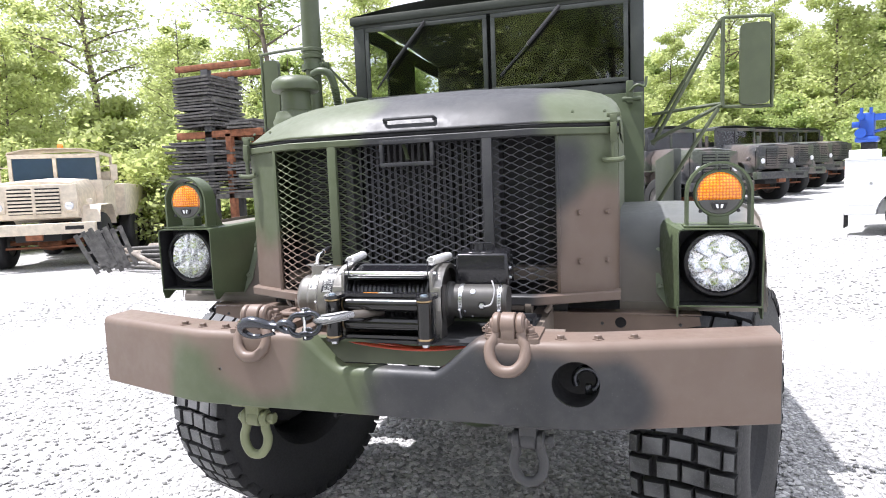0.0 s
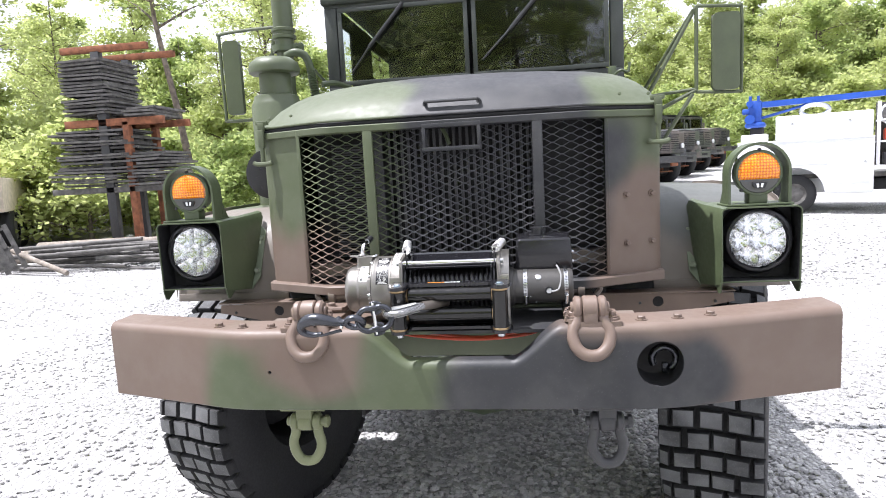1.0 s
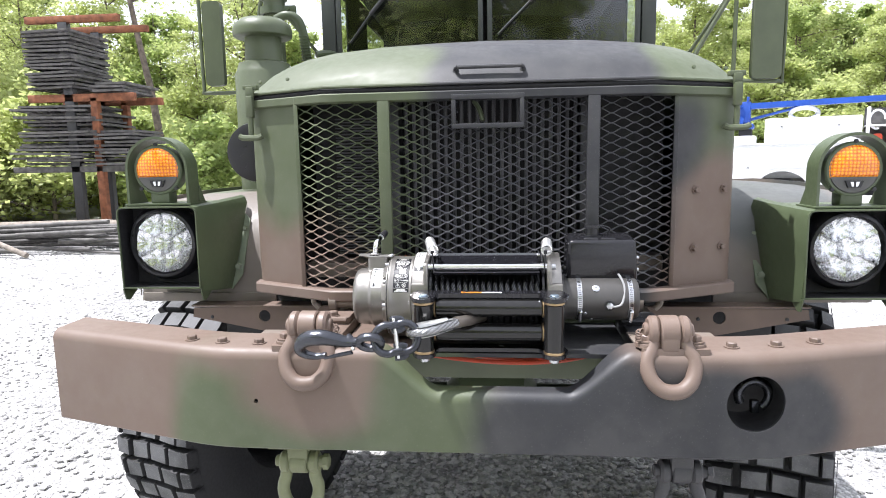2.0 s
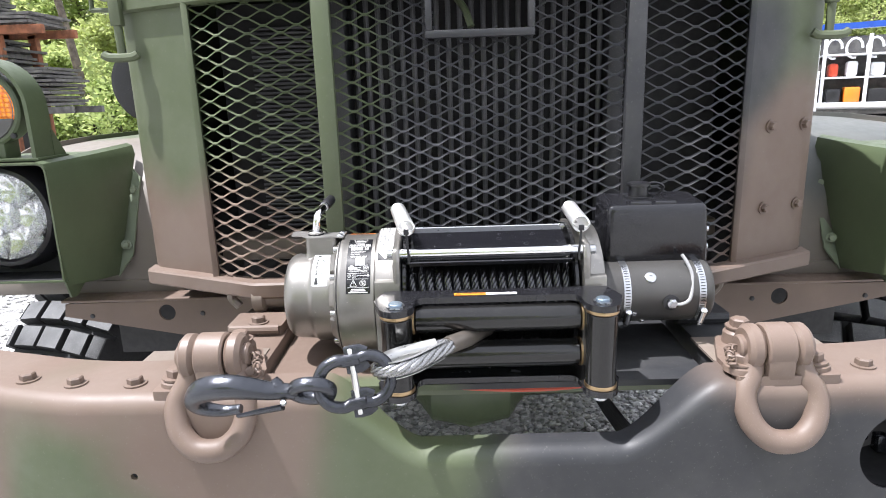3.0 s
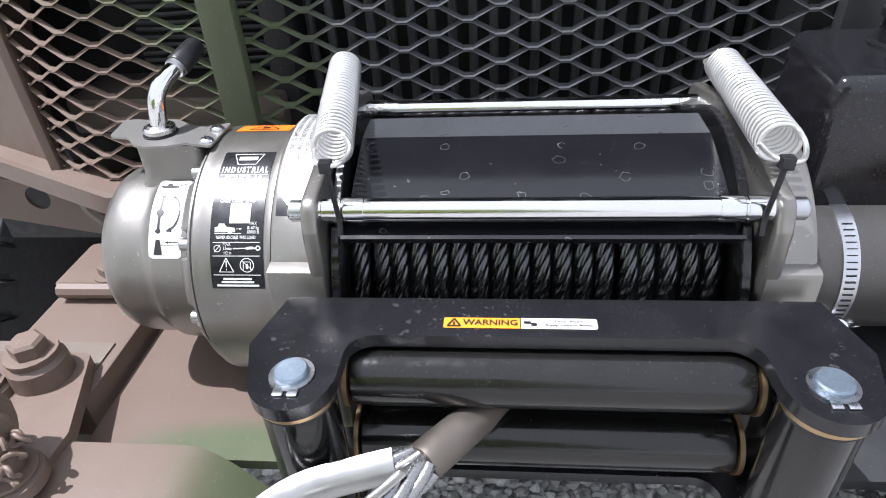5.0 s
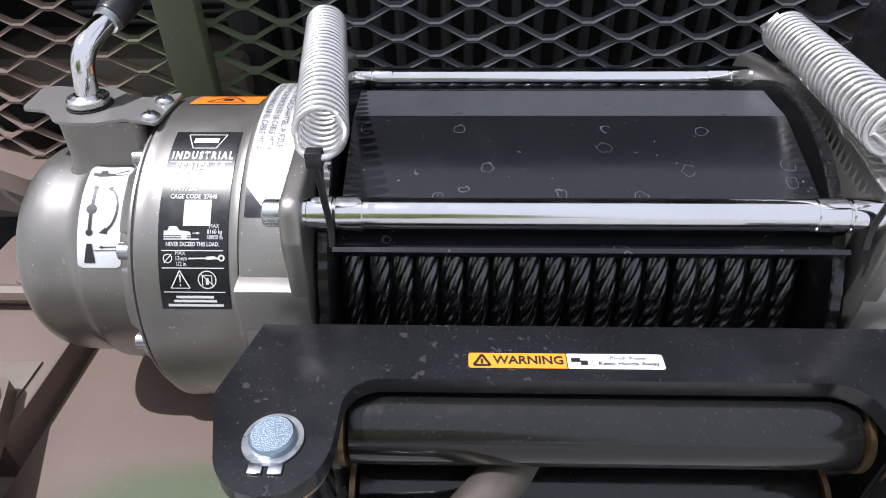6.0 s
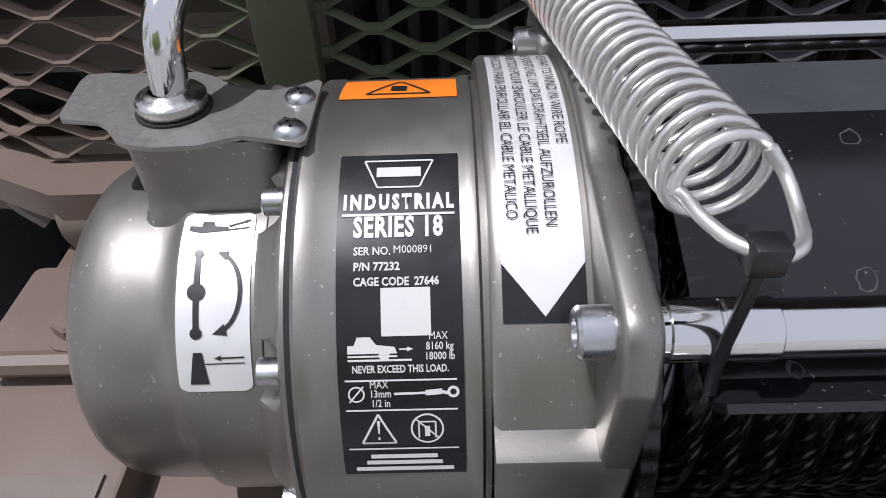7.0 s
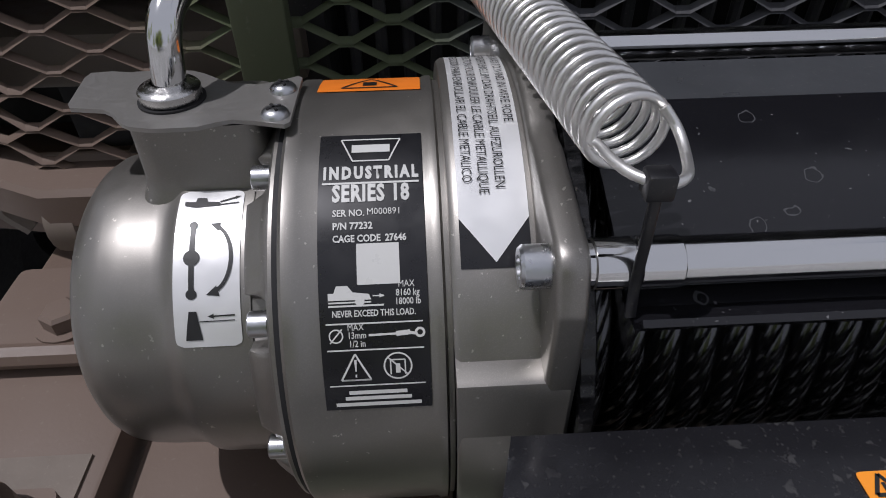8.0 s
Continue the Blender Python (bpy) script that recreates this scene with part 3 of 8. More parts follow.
def build_radiator():
    r = part("radiator", BM(), M["dull_black"], truck, "dark radiator core behind the grille")
    r.location.x = -MID
    bm = BM()
    box(bm, -0.52, 0.53, 0.60, 0.68, 1.15, 1.79)
    part("core", bm, M["dull_black"], r)
    for i in range(22):
        x = -0.225 + i * 0.0235
        bm = BM()
        lathe(bm, (x, 0.548, 1.20), (0, 0, 1), [(0, 0), (0, 0.0055), (0.59, 0.0055), (0.59, 0)], 8)
        part("tube", bm, M["rad_tube"], r)
    rng = random.Random(8)
    for i in range(46):
        bm = BM()
        z = 1.33 + i * 0.009
        pts = [(x, 0.552 + rng.uniform(-0.002, 0.002), z + rng.uniform(-0.001, 0.001)) for x in (-0.44, -0.40, -0.36, -0.32, -0.28)]
        tube(bm, pts, 0.0026, 5)
        part("cooler_fin", bm, M["rad_tube"], r)
    for x in (-0.255, 0.30):
        bm = BM()
        box(bm, x - 0.02, x + 0.012, 0.52, 0.60, 1.18, 1.79, 0.004)
        part("strut", bm, M["dark_paint"], r)
    for x0, x1, y0, z0 in ((-0.53, -0.26, 0.50, 1.265), (0.33, 0.52, 0.52, 1.28)):
        bm = BM()
        box(bm, x0, x1, y0, 0.60, z0, z0 + 0.045, 0.006)
        part("cross_strut", bm, M["grey_brown"], r)
    bm = BM()
    tube(bm, smooth_path([(-0.02, 0.47, 1.77), (-0.005, 0.45, 1.745), (0.005, 0.44, 1.715)], 5), 0.007, 8)
    part("catch", bm, M["green"], r)
    return r


M["rad_tube"] = paint("radiator_tubes", (0.050, 0.050, 0.053), 0.5, vary=0.3, dust=0.2)
build_radiator()


def build_latch(s):
    """Rubber bonnet latch: hook plate, strap body, T handle."""
    la = part("hood_latch", BM(), M["camo_body"], truck, "spring bonnet catch with T handle")
    x, y = s * 0.688, 0.512
    bm = BM()
    box(bm, x - 0.022, x + 0.022, y - 0.012, y + 0.01, 1.823, 1.837, 0.003)
    box(bm, x - 0.012, x + 0.012, y - 0.018, y - 0.004, 1.80, 1.83, 0.003)
    part("hook", bm, M["camo_body"], la)
    bm = BM()
    box(bm, x - 0.011, x + 0.011, y - 0.026, y - 0.006, 1.742, 1.805, 0.004)
    rod(bm, (x, y - 0.016, 1.69), (x, y - 0.016, 1.745), 0.008, 10)
    part("strap", bm, M["camo_body"], la)
    bm = BM()
    tube(bm, smooth_path([(x - 0.034, y - 0.02, 1.690), (x - 0.02, y - 0.022, 1.684), (x + 0.02, y - 0.022, 1.684), (x + 0.034, y - 0.02, 1.690)], 4), 0.0085, 8)
    part("handle", bm, M["camo_body"], la)
    return la


for s in (-1, 1):
    build_latch(s)


def build_fender(s):
    fe = part("fender", BM(), M["camo_fender"], truck, "flat-topped steel front mudguard")
    prof = [(0.655, 1.165), (0.66, 1.19), (0.67, 1.24), (0.69, 1.33), (0.73, 1.41), (0.80, 1.465), (0.92, 1.495), (1.2, 1.505), (1.6, 1.505), (1.95, 1.49), (2.15, 1.45)]
    bm = BM()
    loft(bm, [[(s * x, y + (0.02 if x > 1.0 else 0), z - 0.012 * max(0, (x - 0.95)) / 0.2) for y, z in prof] for x in (0.70, 0.80, 0.95, 1.10, 1.165, 1.18)])
    thicken(bm, 0.003)
    part("top_panel", bm, M["camo_fender"], fe)
    bm = BM()
    loft(bm, [[(s * 1.18, y, z), (s * 1.183, y, z - 0.07)] for y, z in prof[2:]])
    thicken(bm, 0.003)
    part("side_lip", bm, M["camo_fender"], fe)
    bm = BM()
    box(bm, min(s * 0.70, s * 1.16), max(s * 0.70, s * 1.16), 0.652, 0.66, 1.155, 1.185, 0.002)
    part("front_flange", bm, M["camo_fender"], fe)
    # inner wheel arch
    bm = BM()
    loft(bm, [[(s * x, y, z - 0.012) for y, z in prof] + [(s * x, 2.16, 0.8)] for x in (0.42, 0.70)])
    part("inner_arch", bm, M["dull_black"], fe)
    return fe


for s in (-1, 1):
    build_fender(s)


M["mask_grey"] = paint("grey_lamp_mask", (0.085, 0.085, 0.080), 0.5)
M["lamp_silver"] = paint("aluminised_reflector", (0.97, 0.97, 0.98), 0.24, 0.85, vary=0.02, bump=0.03, grain=160)
M["bracket_green"] = paint("pale_green_paint", (0.17, 0.20, 0.14), 0.45, dust=0.2)


def build_headlight(s):
    """Open-fronted brush box round a multi-lens lamp, with its side bracket."""
    h = part("headlight", BM(), M["dark_green"], truck, "round clear multi-reflector lamp in a green steel box")
    cx, cz, yf = s * 1.006, 1.342, 0.470
    a, b = cx - 0.124, cx + 0.124
    out = rounded([(a, 1.205), (b, 1.205), (b + 0.002, 1.455), (a - 0.002, 1.455)], [0.004, 0.004, 0.022, 0.022], 4)
    bm = BM()
    loft(bm, [[(u, yf, v) for u, v in out], [(u, yf + 0.16, v + (0.006 if v > 1.4 else 0)) for u, v in out], [(u + s * 0.0, yf + 0.30, v) for u, v in out]], closed=True)
    thicken(bm, 0.004)
    part("hood_box", bm, M["dark_green"], h)
    bm = BM()
    box(bm, a, b, yf + 0.081, yf + 0.089, 1.205, 1.455)
    part("back_plate", bm, M["dull_black"], h)
    bm = BM()
    lin = rounded([(a + 0.0045, 1.2095), (b - 0.0045, 1.2095), (b - 0.003, 1.4505), (a + 0.003, 1.4505)], [0.004, 0.004, 0.019, 0.019], 4)
    loft(bm, [[(u, yf + 0.005, v) for u, v in lin], [(u, yf + 0.080, v) for u, v in lin]], closed=True)
    part("box_lining", bm, M["dull_black"], h, "black inside of the lamp box")
    for sx in (-1, 1):
        bm = BM()
        xx = cx + sx * 0.124
        plate(bm, [(yf, 1.205), (yf + 0.10, 1.205), (yf + 0.03, 1.165), (yf + 0.012, 1.168)], Matrix(((0, 0, 1, xx - 0.002), (1, 0, 0, 0), (0, 1, 0, 0), (0, 0, 0, 1))), 0.004)
        part("lower_tab", bm, M["dark_green"], h)
    # slanting inner cheek and bolted bracket
    bm = BM()
    xi = cx - s * 0.125
    rows = []
    for k in range(9):
        f = k / 8
        # front edge down the box's side, back edge slanting down the mudguard
        front = [(xi + s * 0.020, yf + 0.002, 1.457), (xi + s * 0.006, yf + 0.002, 1.452), (xi, yf + 0.002, 1.438), (xi, yf + 0.002, 1.36), (xi, yf + 0.004, 1.27), (xi, yf + 0.012, 1.195)]
        back = [(s * 0.872, 0.790, 1.472), (s * 0.855, 0.780, 1.466), (s * 0.843, 0.765, 1.446), (s * 0.838, 0.715, 1.38), (s * 0.843, 0.670, 1.28), (s * 0.860, 0.640, 1.172)]
        bow = 0.006 * math.sin(math.pi * f)
        rows.append([tuple(a + (b - a) * f for a, b in zip(p, q)) for p, q in zip(front, back)])
        rows[-1] = [(x - s * bow, y, z) for x, y, z in rows[-1]]
    loft(bm, rows)
    thicken(bm, 0.004)
    part("cheek", bm, M["dark_green"], h)
    bm = BM()
    br = [(s * 0.850, 0.742, 1.422), (s * 0.820, 0.728, 1.392), (s * 0.825, 0.650, 1.218), (s * 0.862, 0.640, 1.168)]
    bm.faces.new([bm.verts.new(c) for c in br])
    thicken(bm, 0.004)
    for q in ((s * 0.835, 0.716, 1.364), (s * 0.837, 0.650, 1.243)):
        hexbolt(bm, q, (-s * 0.25, -1, 0.1), 0.008, 0.008)
    part("bracket", bm, M["bracket_green"], h, "pale bolted flat bracket")
    # lamp
    bm = BM()
    lathe(bm, (cx, yf + 0.080, cz), (0, -1, 0), [(0, 0), (0, 0.118), (0.03, 0.118), (0.055, 0.104), (0.058, 0.096), (0.050, 0.092), (0.03, 0.09)], 40)
    part("housing", bm, M["plastic"], h, "black lamp ring")
    bm = BM()
    lathe(bm, (cx, yf + 0.045, cz), (0, -1, 0), [(0, 0.0), (-0.004, 0.04), (-0.006, 0.09)], 32)
    part("reflector_plate", bm, M["lamp_silver"], h)
    bm = BM()
    # seven mirror cups, each broken into radial facets
    cups = [(0.0, 0.0)] + [(0.060 * math.cos(radians(60 * k)), 0.060 * math.sin(radians(60 * k))) for k in range(6)]
    n = 56
    grid = []
    for i in range(n + 1):
        row = []
        for j in range(n + 1):
            u, v = 2 * i / n - 1, 2 * j / n - 1
            qx, qz = 0.0895 * u * math.sqrt(1 - v * v / 2), 0.0895 * v * math.sqrt(1 - u * u / 2)
            px, pz = min(cups, key=lambda p: (p[0] - qx) ** 2 + (p[1] - qz) ** 2)
            d, w = math.hypot(qx - px, qz - pz), math.atan2(qz - pz, qx - px)
            step = 0.0007 * math.cos(6 * w) * min(1, d / 0.020)
            row.append((cx + qx, yf + 0.036 + 0.006 * (1 - (d / 0.034) ** 2) + 0.16 * (qz - pz) + step, cz + qz))
        grid.append(row)
    loft(bm, grid)
    part("reflector_cup", bm, M["lamp_silver"], h, "", 24)
    bm = BM()
    lathe(bm, (cx, yf + 0.027, cz), (0, -1, 0), [(0, 0.092), (0.006, 0.08), (0.010, 0.05), (0.012, 0.0)], 32)
    lens = part("lens", bm, M["clear"], h, "clear domed lens")
    lens.visible_shadow = False
    if s < 0:
        h.location = (0.016, 0.0, 0.031)
    return h


for s in (-1, 1):
    build_headlight(s)


def build_marker(s):
    """Amber turn lamp inside a hoop guard on top of the headlight box."""
    t = part("turn_signal", BM(), M["dark_green"], truck, "round amber lamp inside a steel hoop guard")
    cx, yf = s * 1.006, 0.492
    bm = BM()
    arc = [(cx - 0.098, 1.462)] + [(cx + 0.098 * math.cos(math.pi - k * math.pi / 16), 1.566 + 0.098 * math.sin(math.pi - k * math.pi / 16)) for k in range(17)] + [(cx + 0.098, 1.462)]
    inn = [(cx - 0.090, 1.462)] + [(cx + 0.090 * math.cos(math.pi - k * math.pi / 16), 1.566 + 0.090 * math.sin(math.pi - k * math.pi / 16)) for k in range(17)] + [(cx + 0.090, 1.462)]
    ring = arc + inn[::-1]
    n = len(ring)
    lo = [bm.verts.new((u, yf, v)) for u, v in ring]
    hi = [bm.verts.new((u, yf + 0.066, v)) for u, v in ring]
    k = len(arc)
    for i in range(k - 1):
        bm.faces.new((lo[i], lo[i + 1], hi[i + 1], hi[i]))
        bm.faces.new((lo[n - 1 - i], lo[n - 2 - i], hi[n - 2 - i], hi[n - 1 - i]))
        bm.faces.new((lo[i], lo[i + 1], lo[n - 2 - i], lo[n - 1 - i]))
        bm.faces.new((hi[i], hi[i + 1], hi[n - 2 - i], hi[n - 1 - i]))
    part("hoop_guard", bm, M["dark_green"], t, "flat steel hoop")
    bm = BM()
    box(bm, cx - 0.105, cx + 0.105, yf - 0.005, yf + 0.10, 1.458, 1.464, 0.001)
    part("foot", bm, M["dark_green"], t)
    for sx in (-1, 1):
        bm = BM()
        plate(bm, [(yf + 0.060, 1.464), (yf + 0.100, 1.464), (yf + 0.066, 1.517), (yf + 0.060, 1.517)], Matrix(((0, 0, 1, cx + sx * 0.0955), (1, 0, 0, 0), (0, 1, 0, 0), (0, 0, 0, 1))), 0.004)
        part("hoop_brace", bm, M["dark_green"], t)
    bm = BM()
    lathe(bm, (cx, yf + 0.06, 1.564), (0, -1, 0), [(0, 0), (0, 0.070), (0.035, 0.076), (0.048, 0.076), (0.052, 0.072), (0.052, 0.066)], 36)
    box(bm, cx - 0.03, cx + 0.03, yf + 0.01, yf + 0.06, 1.462, 1.52, 0.006)
    part("body", bm, M["dark_green"], t)
    # amber lens: a disc with its lower part cut off straight
    bm = BM()
    pts = [(0.066 * math.cos(a), 0.066 * math.sin(a)) for a in [radians(-20 + k * 220 / 24) for k in range(25)]]
    c = bm.verts.new((cx, yf - 0.004, 1.582))
    rim = [bm.verts.new((cx + u, yf + 0.008, 1.564 + v)) for u, v in pts]
    mid = [bm.verts.new((cx + u * 0.85, yf + 0.001, 1.564 + v * 0.85 + 0.003)) for u, v in pts]
    m = len(rim)
    for i in range(m):
        j = (i + 1) % m
        bm.faces.new((rim[i], rim[j], mid[j], mid[i]))
        bm.faces.new((mid[i], mid[j], c))
    part("amber_lens", bm, M["amber"], t, "amber prismatic lens")
    bm = BM()
    lathe(bm, (cx, yf + 0.010, 1.564), (0, -1, 0), [(0, 0), (0, 0.066), (0.004, 0.064), (0.004, 0)], 30)
    part("lower_mask", bm, M["mask_grey"], t)
    bm = BM()
    plate(bm, [(cx - 0.024, 1.533), (cx - 0.016, 1.514), (cx + 0.016, 1.514), (cx + 0.024, 1.533)], Matrix(((1, 0, 0, 0), (0, 0, 1, yf + 0.0), (0, 1, 0, 0), (0, 0, 0, 1))), 0.006)
    part("blackout_window", bm, M["plastic"], t)
    for dx in (-1, 1):
        bm = BM()
        plate(bm, [(cx + dx * 0.003, 1.517), (cx + dx * 0.008, 1.517), (cx + dx * 0.012, 1.530), (cx + dx * 0.004, 1.530)][::dx], Matrix(((1, 0, 0, 0), (0, 0, 1, yf - 0.002), (0, 1, 0, 0), (0, 0, 0, 1))), 0.003)
        part("blackout_marker", bm, M["white"], t)
    for dx, dz in ((-0.055, -0.055), (0.055, -0.055), (0, 0.076)):
        bm = BM()
        lathe(bm, (cx + dx, yf + 0.012, 1.564 + dz), (0, -1, 0), [(0, 0.006), (0.006, 0.006), (0.007, 0)], 8)
        part("screw", bm, M["plastic"], t)
    if s < 0:
        t.location = (0.016, 0.0, 0.031)
    return t


for s in (-1, 1):
    build_marker(s)


def build_frame():
    f = part("chassis_frame", BM(), M["grey_brown"], truck, "frame rails and gusset plates behind the bumper")
    for s in (-1, 1):
        bm = BM()
        x0, x1 = (s * 0.41, s * 0.47)
        box(bm, min(x0, x1), max(x0, x1), 0.10, 2.3, 0.98, 1.17, 0.004)
        part("frame_rail", bm, M["grey_brown"], f)
        # triangular gusset with a round hole
        ol = [(s * 0.42, 1.155), (s * 0.96, 1.145), (s * 0.965, 1.115), (s * 0.60, 1.045), (s * 0.42, 1.03)]
        bm = BM()
        plate(bm, ol, Matrix(((1, 0, 0, 0), (0, 0, 1, 0.60), (0, 1, 0, 0), (0, 0, 0, 1))), 0.006)
        gus = part("gusset_plate", bm, M["brown"], f, "triangular steel gusset with a round hole")
        c = BM()
        rod(c, (s * 0.713, 0.55, 1.119), (s * 0.713, 0.70, 1.119), 0.0195, 24)
        cut(gus, c)
        bm = BM()
        box(bm, min(s * 0.42, s * 0.965), max(s * 0.42, s * 0.965), 0.592, 0.66, 1.150, 1.156, 0.002)
        part("gusset_flange", bm, M["brown"], f)
        # Black plate added so no bright ground shows through the gusset's hole.
        bm = BM()
        box(bm, min(s * 0.43, s * 0.90), max(s * 0.43, s * 0.90), 0.70, 0.71, 0.98, 1.16, 0.002)
        part("splash_guard", bm, M["dull_black"], f)
        for bx in (0.64, 0.90):
            bm = BM()
            lathe(bm, (s * bx, 0.60, 1.115), (0, -1, 0), [(0, 0.006), (0.003, 0.005), (0.004, 0)], 8)
            part("rivet", bm, M["dark_paint"], f)
    bm = BM()
    lathe(bm, (-0.5, 1.36, 0.56), (1, 0, 0), [(0, 0), (0, 0.055), (0.3, 0.06), (0.36, 0.14), (0.5, 0.17), (0.64, 0.14), (0.7, 0.06), (1.0, 0.055), (1.0, 0)], 20)
    part("front_axle", bm, M["dark_green"], f, "driven front axle with its round housing")
    for s in (-1, 1):
        bm = BM()
        for k in range(5):
            pts = [(s * 0.40, 0.55 + j * 0.2, 0.72 + 0.012 * k - 0.10 * (1 - ((j - 4) / 4) ** 2)) for j in range(9)]
            for a, b in zip(pts, pts[1:]):
                rod(bm, a, b, 0.008, 6)
        part("leaf_spring", bm, M["dull_black"], f)
    bm = BM()
    box(bm, -0.36, 0.36, 0.9, 2.3, 0.95, 1.16, 0.02)
    part("sump_and_floor", bm, M["dull_black"], f)
    bm = BM()
    tube(bm, smooth_path([(-0.22, 0.26, 1.135), (-0.13, 0.20, 1.122), (0.06, 0.19, 1.108), (0.22, 0.20, 1.116), (0.31, 0.25, 1.13), (0.335, 0.30, 1.12)], 6), 0.006, 8)
    tube(bm, smooth_path([(-0.21, 0.28, 1.128), (-0.05, 0.24, 1.112), (0.12, 0.225, 1.105), (0.29, 0.27, 1.13)], 6), 0.005, 8)
    part("red_cable", bm, M["red_cable"], f, "red winch power cable")
    bm = BM()
    box(bm, -0.40, 0.40, 0.40, 0.50, 0.99, 1.165, 0.005)
    part("front_crossmember", bm, M["green"], f)
    return f


build_frame()


def bump_y(x):
    a = abs(x)
    k, e, back = 0.62, 1.1225, 0.150
    if a < k - 0.08:
        return 0.030
    if a > k + 0.08:
        return 0.030 + (a - k) * back / (e - k)
    t = (a - (k - 0.08)) / 0.16
    return 0.030 + 0.5 * t * t * 0.16 * back / (e - k)


def bump_top(x):
    a = abs(x - 0.052)
    hi, lo = 1.186, 1.088
    if a < 0.15:
        return lo
    if a > 0.285:
        return hi
    t = (a - 0.15) / 0.135
    return lo + (hi - lo) * (t * t * (3 - 2 * t) * 0.6 + t * 0.4)


def build_bumper():
    b = thing("front_bumper", (0, 0.05, 0.94), "swept steel bumper in brown, green and black camouflage, dipped middle", "bumper")
    xs = sorted(set([-1.123, -1.120, -1.11, -1.0, -0.85, 0.85, 1.0, 1.118, 1.129, 1.132] + [s * (0.54 + 0.02 * k) for k in range(9) for s in (-1, 1)] + [-0.24 + 0.012 * k for k in range(50)] + [-0.45, -0.35, 0.40, 0.47]))
    rows = []
    for x in xs:
        y, zt = bump_y(x), bump_top(x)
        deep = 0.05 + (0.025 + 0.06 * min(1, max(0, (abs(x) - 0.36) / 0.07))) * min(1, max(0, (zt - 1.088) / 0.098))
        r = 0.026
        zb = 0.944
        o = [(y + 0.035, zb - 0.0), (y + 0.004, zb), (y, zb + 0.004), (y, (zb + zt) / 2)]
        o += [(y + r - r * math.cos(k * math.pi / 12), zt - r + r * math.sin(k * math.pi / 12)) for k in range(7)]
        o += [(y + deep, zt)]
        rows.append([(x, a, c) for a, c in o])
    bm = BM()
    loft(bm, rows)
    thicken(bm, 0.007)
    beam = part("beam", bm, M["camo_bumper"], b)
    c = BM()
    rod(c, (0.602, -0.05, 1.072), (0.602, 0.11, 1.072), 0.064, 40)
    cut(beam, c)
    c = BM()
    rod(c, (-0.518, -0.05, 1.062), (-0.518, 0.11, 1.062), 0.0055, 12)
    cut(beam, c)
    for x in (-0.70, -0.615, -0.522, 0.56, 0.66, 0.755):
        bm = BM()
        hexbolt(bm, (x, bump_y(x) + 0.050, 1.186), (0, 0, 1), 0.0115, 0.010)
        part("flange_bolt", bm, M["camo_bumper"], b)
    # tow eye behind the round hole
    bm = BM()
    arc = [(0.628 + 0.034 * math.cos(radians(a)), 0.118, 1.062 + 0.034 * math.sin(radians(a))) for a in range(-60, 211, 15)]
    tube(bm, arc, 0.0105, 10)
    box(bm, 0.622, 0.640, 0.110, 0.128, 1.020, 1.050, 0.003)
    part("tow_eye", bm, M["forged"], b, "grey steel tow eye behind the hole")
    # Black lining and backing added to keep the hole dark and hide gravel.
    bm = BM()
    lathe(bm, (0.602, 0.046, 1.072), (0, 1, 0), [(0, 0.0655), (0.085, 0.0655), (0.092, 0.060)], 28)
    part("hole_sleeve", bm, M["dull_black"], b)
    bm = BM()
    box(bm, 0.50, 0.70, 0.180, 0.186, 0.985, 1.16)
    part("stiffener", bm, M["dull_black"], b)
    for s in (-1, 1):
        bm = BM()
        box(bm, min(s * 0.36, s * 0.56), max(s * 0.36, s * 0.56), 0.06, 0.22, 1.176, 1.180)
        part("mounting_plate", bm, M["grey_brown"], b)
    return b


build_bumper()


def shackle_bow(bm, x, y, z, fwd, down, w=0.038, r=0.0155, length=0.105, bulge=1.3, ear=0.0125):
    """A bow shackle: two ears at +-w, its bow reaching along fwd and down and swelling to a round ring."""
    d = (Vector((0, -1, 0)) * fwd + Vector((0, 0, -1)) * down).normalized()
    c = Vector((x, y, z))
    ex = Vector((-1, 0, 0))
    pts = [c + ex * w - d * 0.012, c + ex * w + d * 0.020, c + ex * w * (0.75 + 0.25 * bulge) + d * 0.040, c + ex * w * bulge * 0.98 + d * (length * 0.64), c + ex * w * bulge + d * (length * 0.86),
           c + ex * w * bulge * 0.84 + d * (length * 1.12), c + ex * w * bulge * 0.46 + d * (length + 0.031), c + d * (length + 0.036)]
    pts += [Vector((2 * x - p.x, p.y, p.z)) for p in pts[-2::-1]]
    sm = smooth_path(pts, 6)
    n = len(sm)
    rad = [r * (1.12 if i < 7 or i > n - 8 else 1.0) for i in range(n)]
    tube(bm, sm, r, 12, radii=rad)
    for s in (-1, 1):
        rod(bm, c + Vector((s * (w - ear), 0, 0)), c + Vector((s * (w + ear), 0, 0)), 0.033 if r > 0.016 else 0.027, 24, chamfer=0.006)


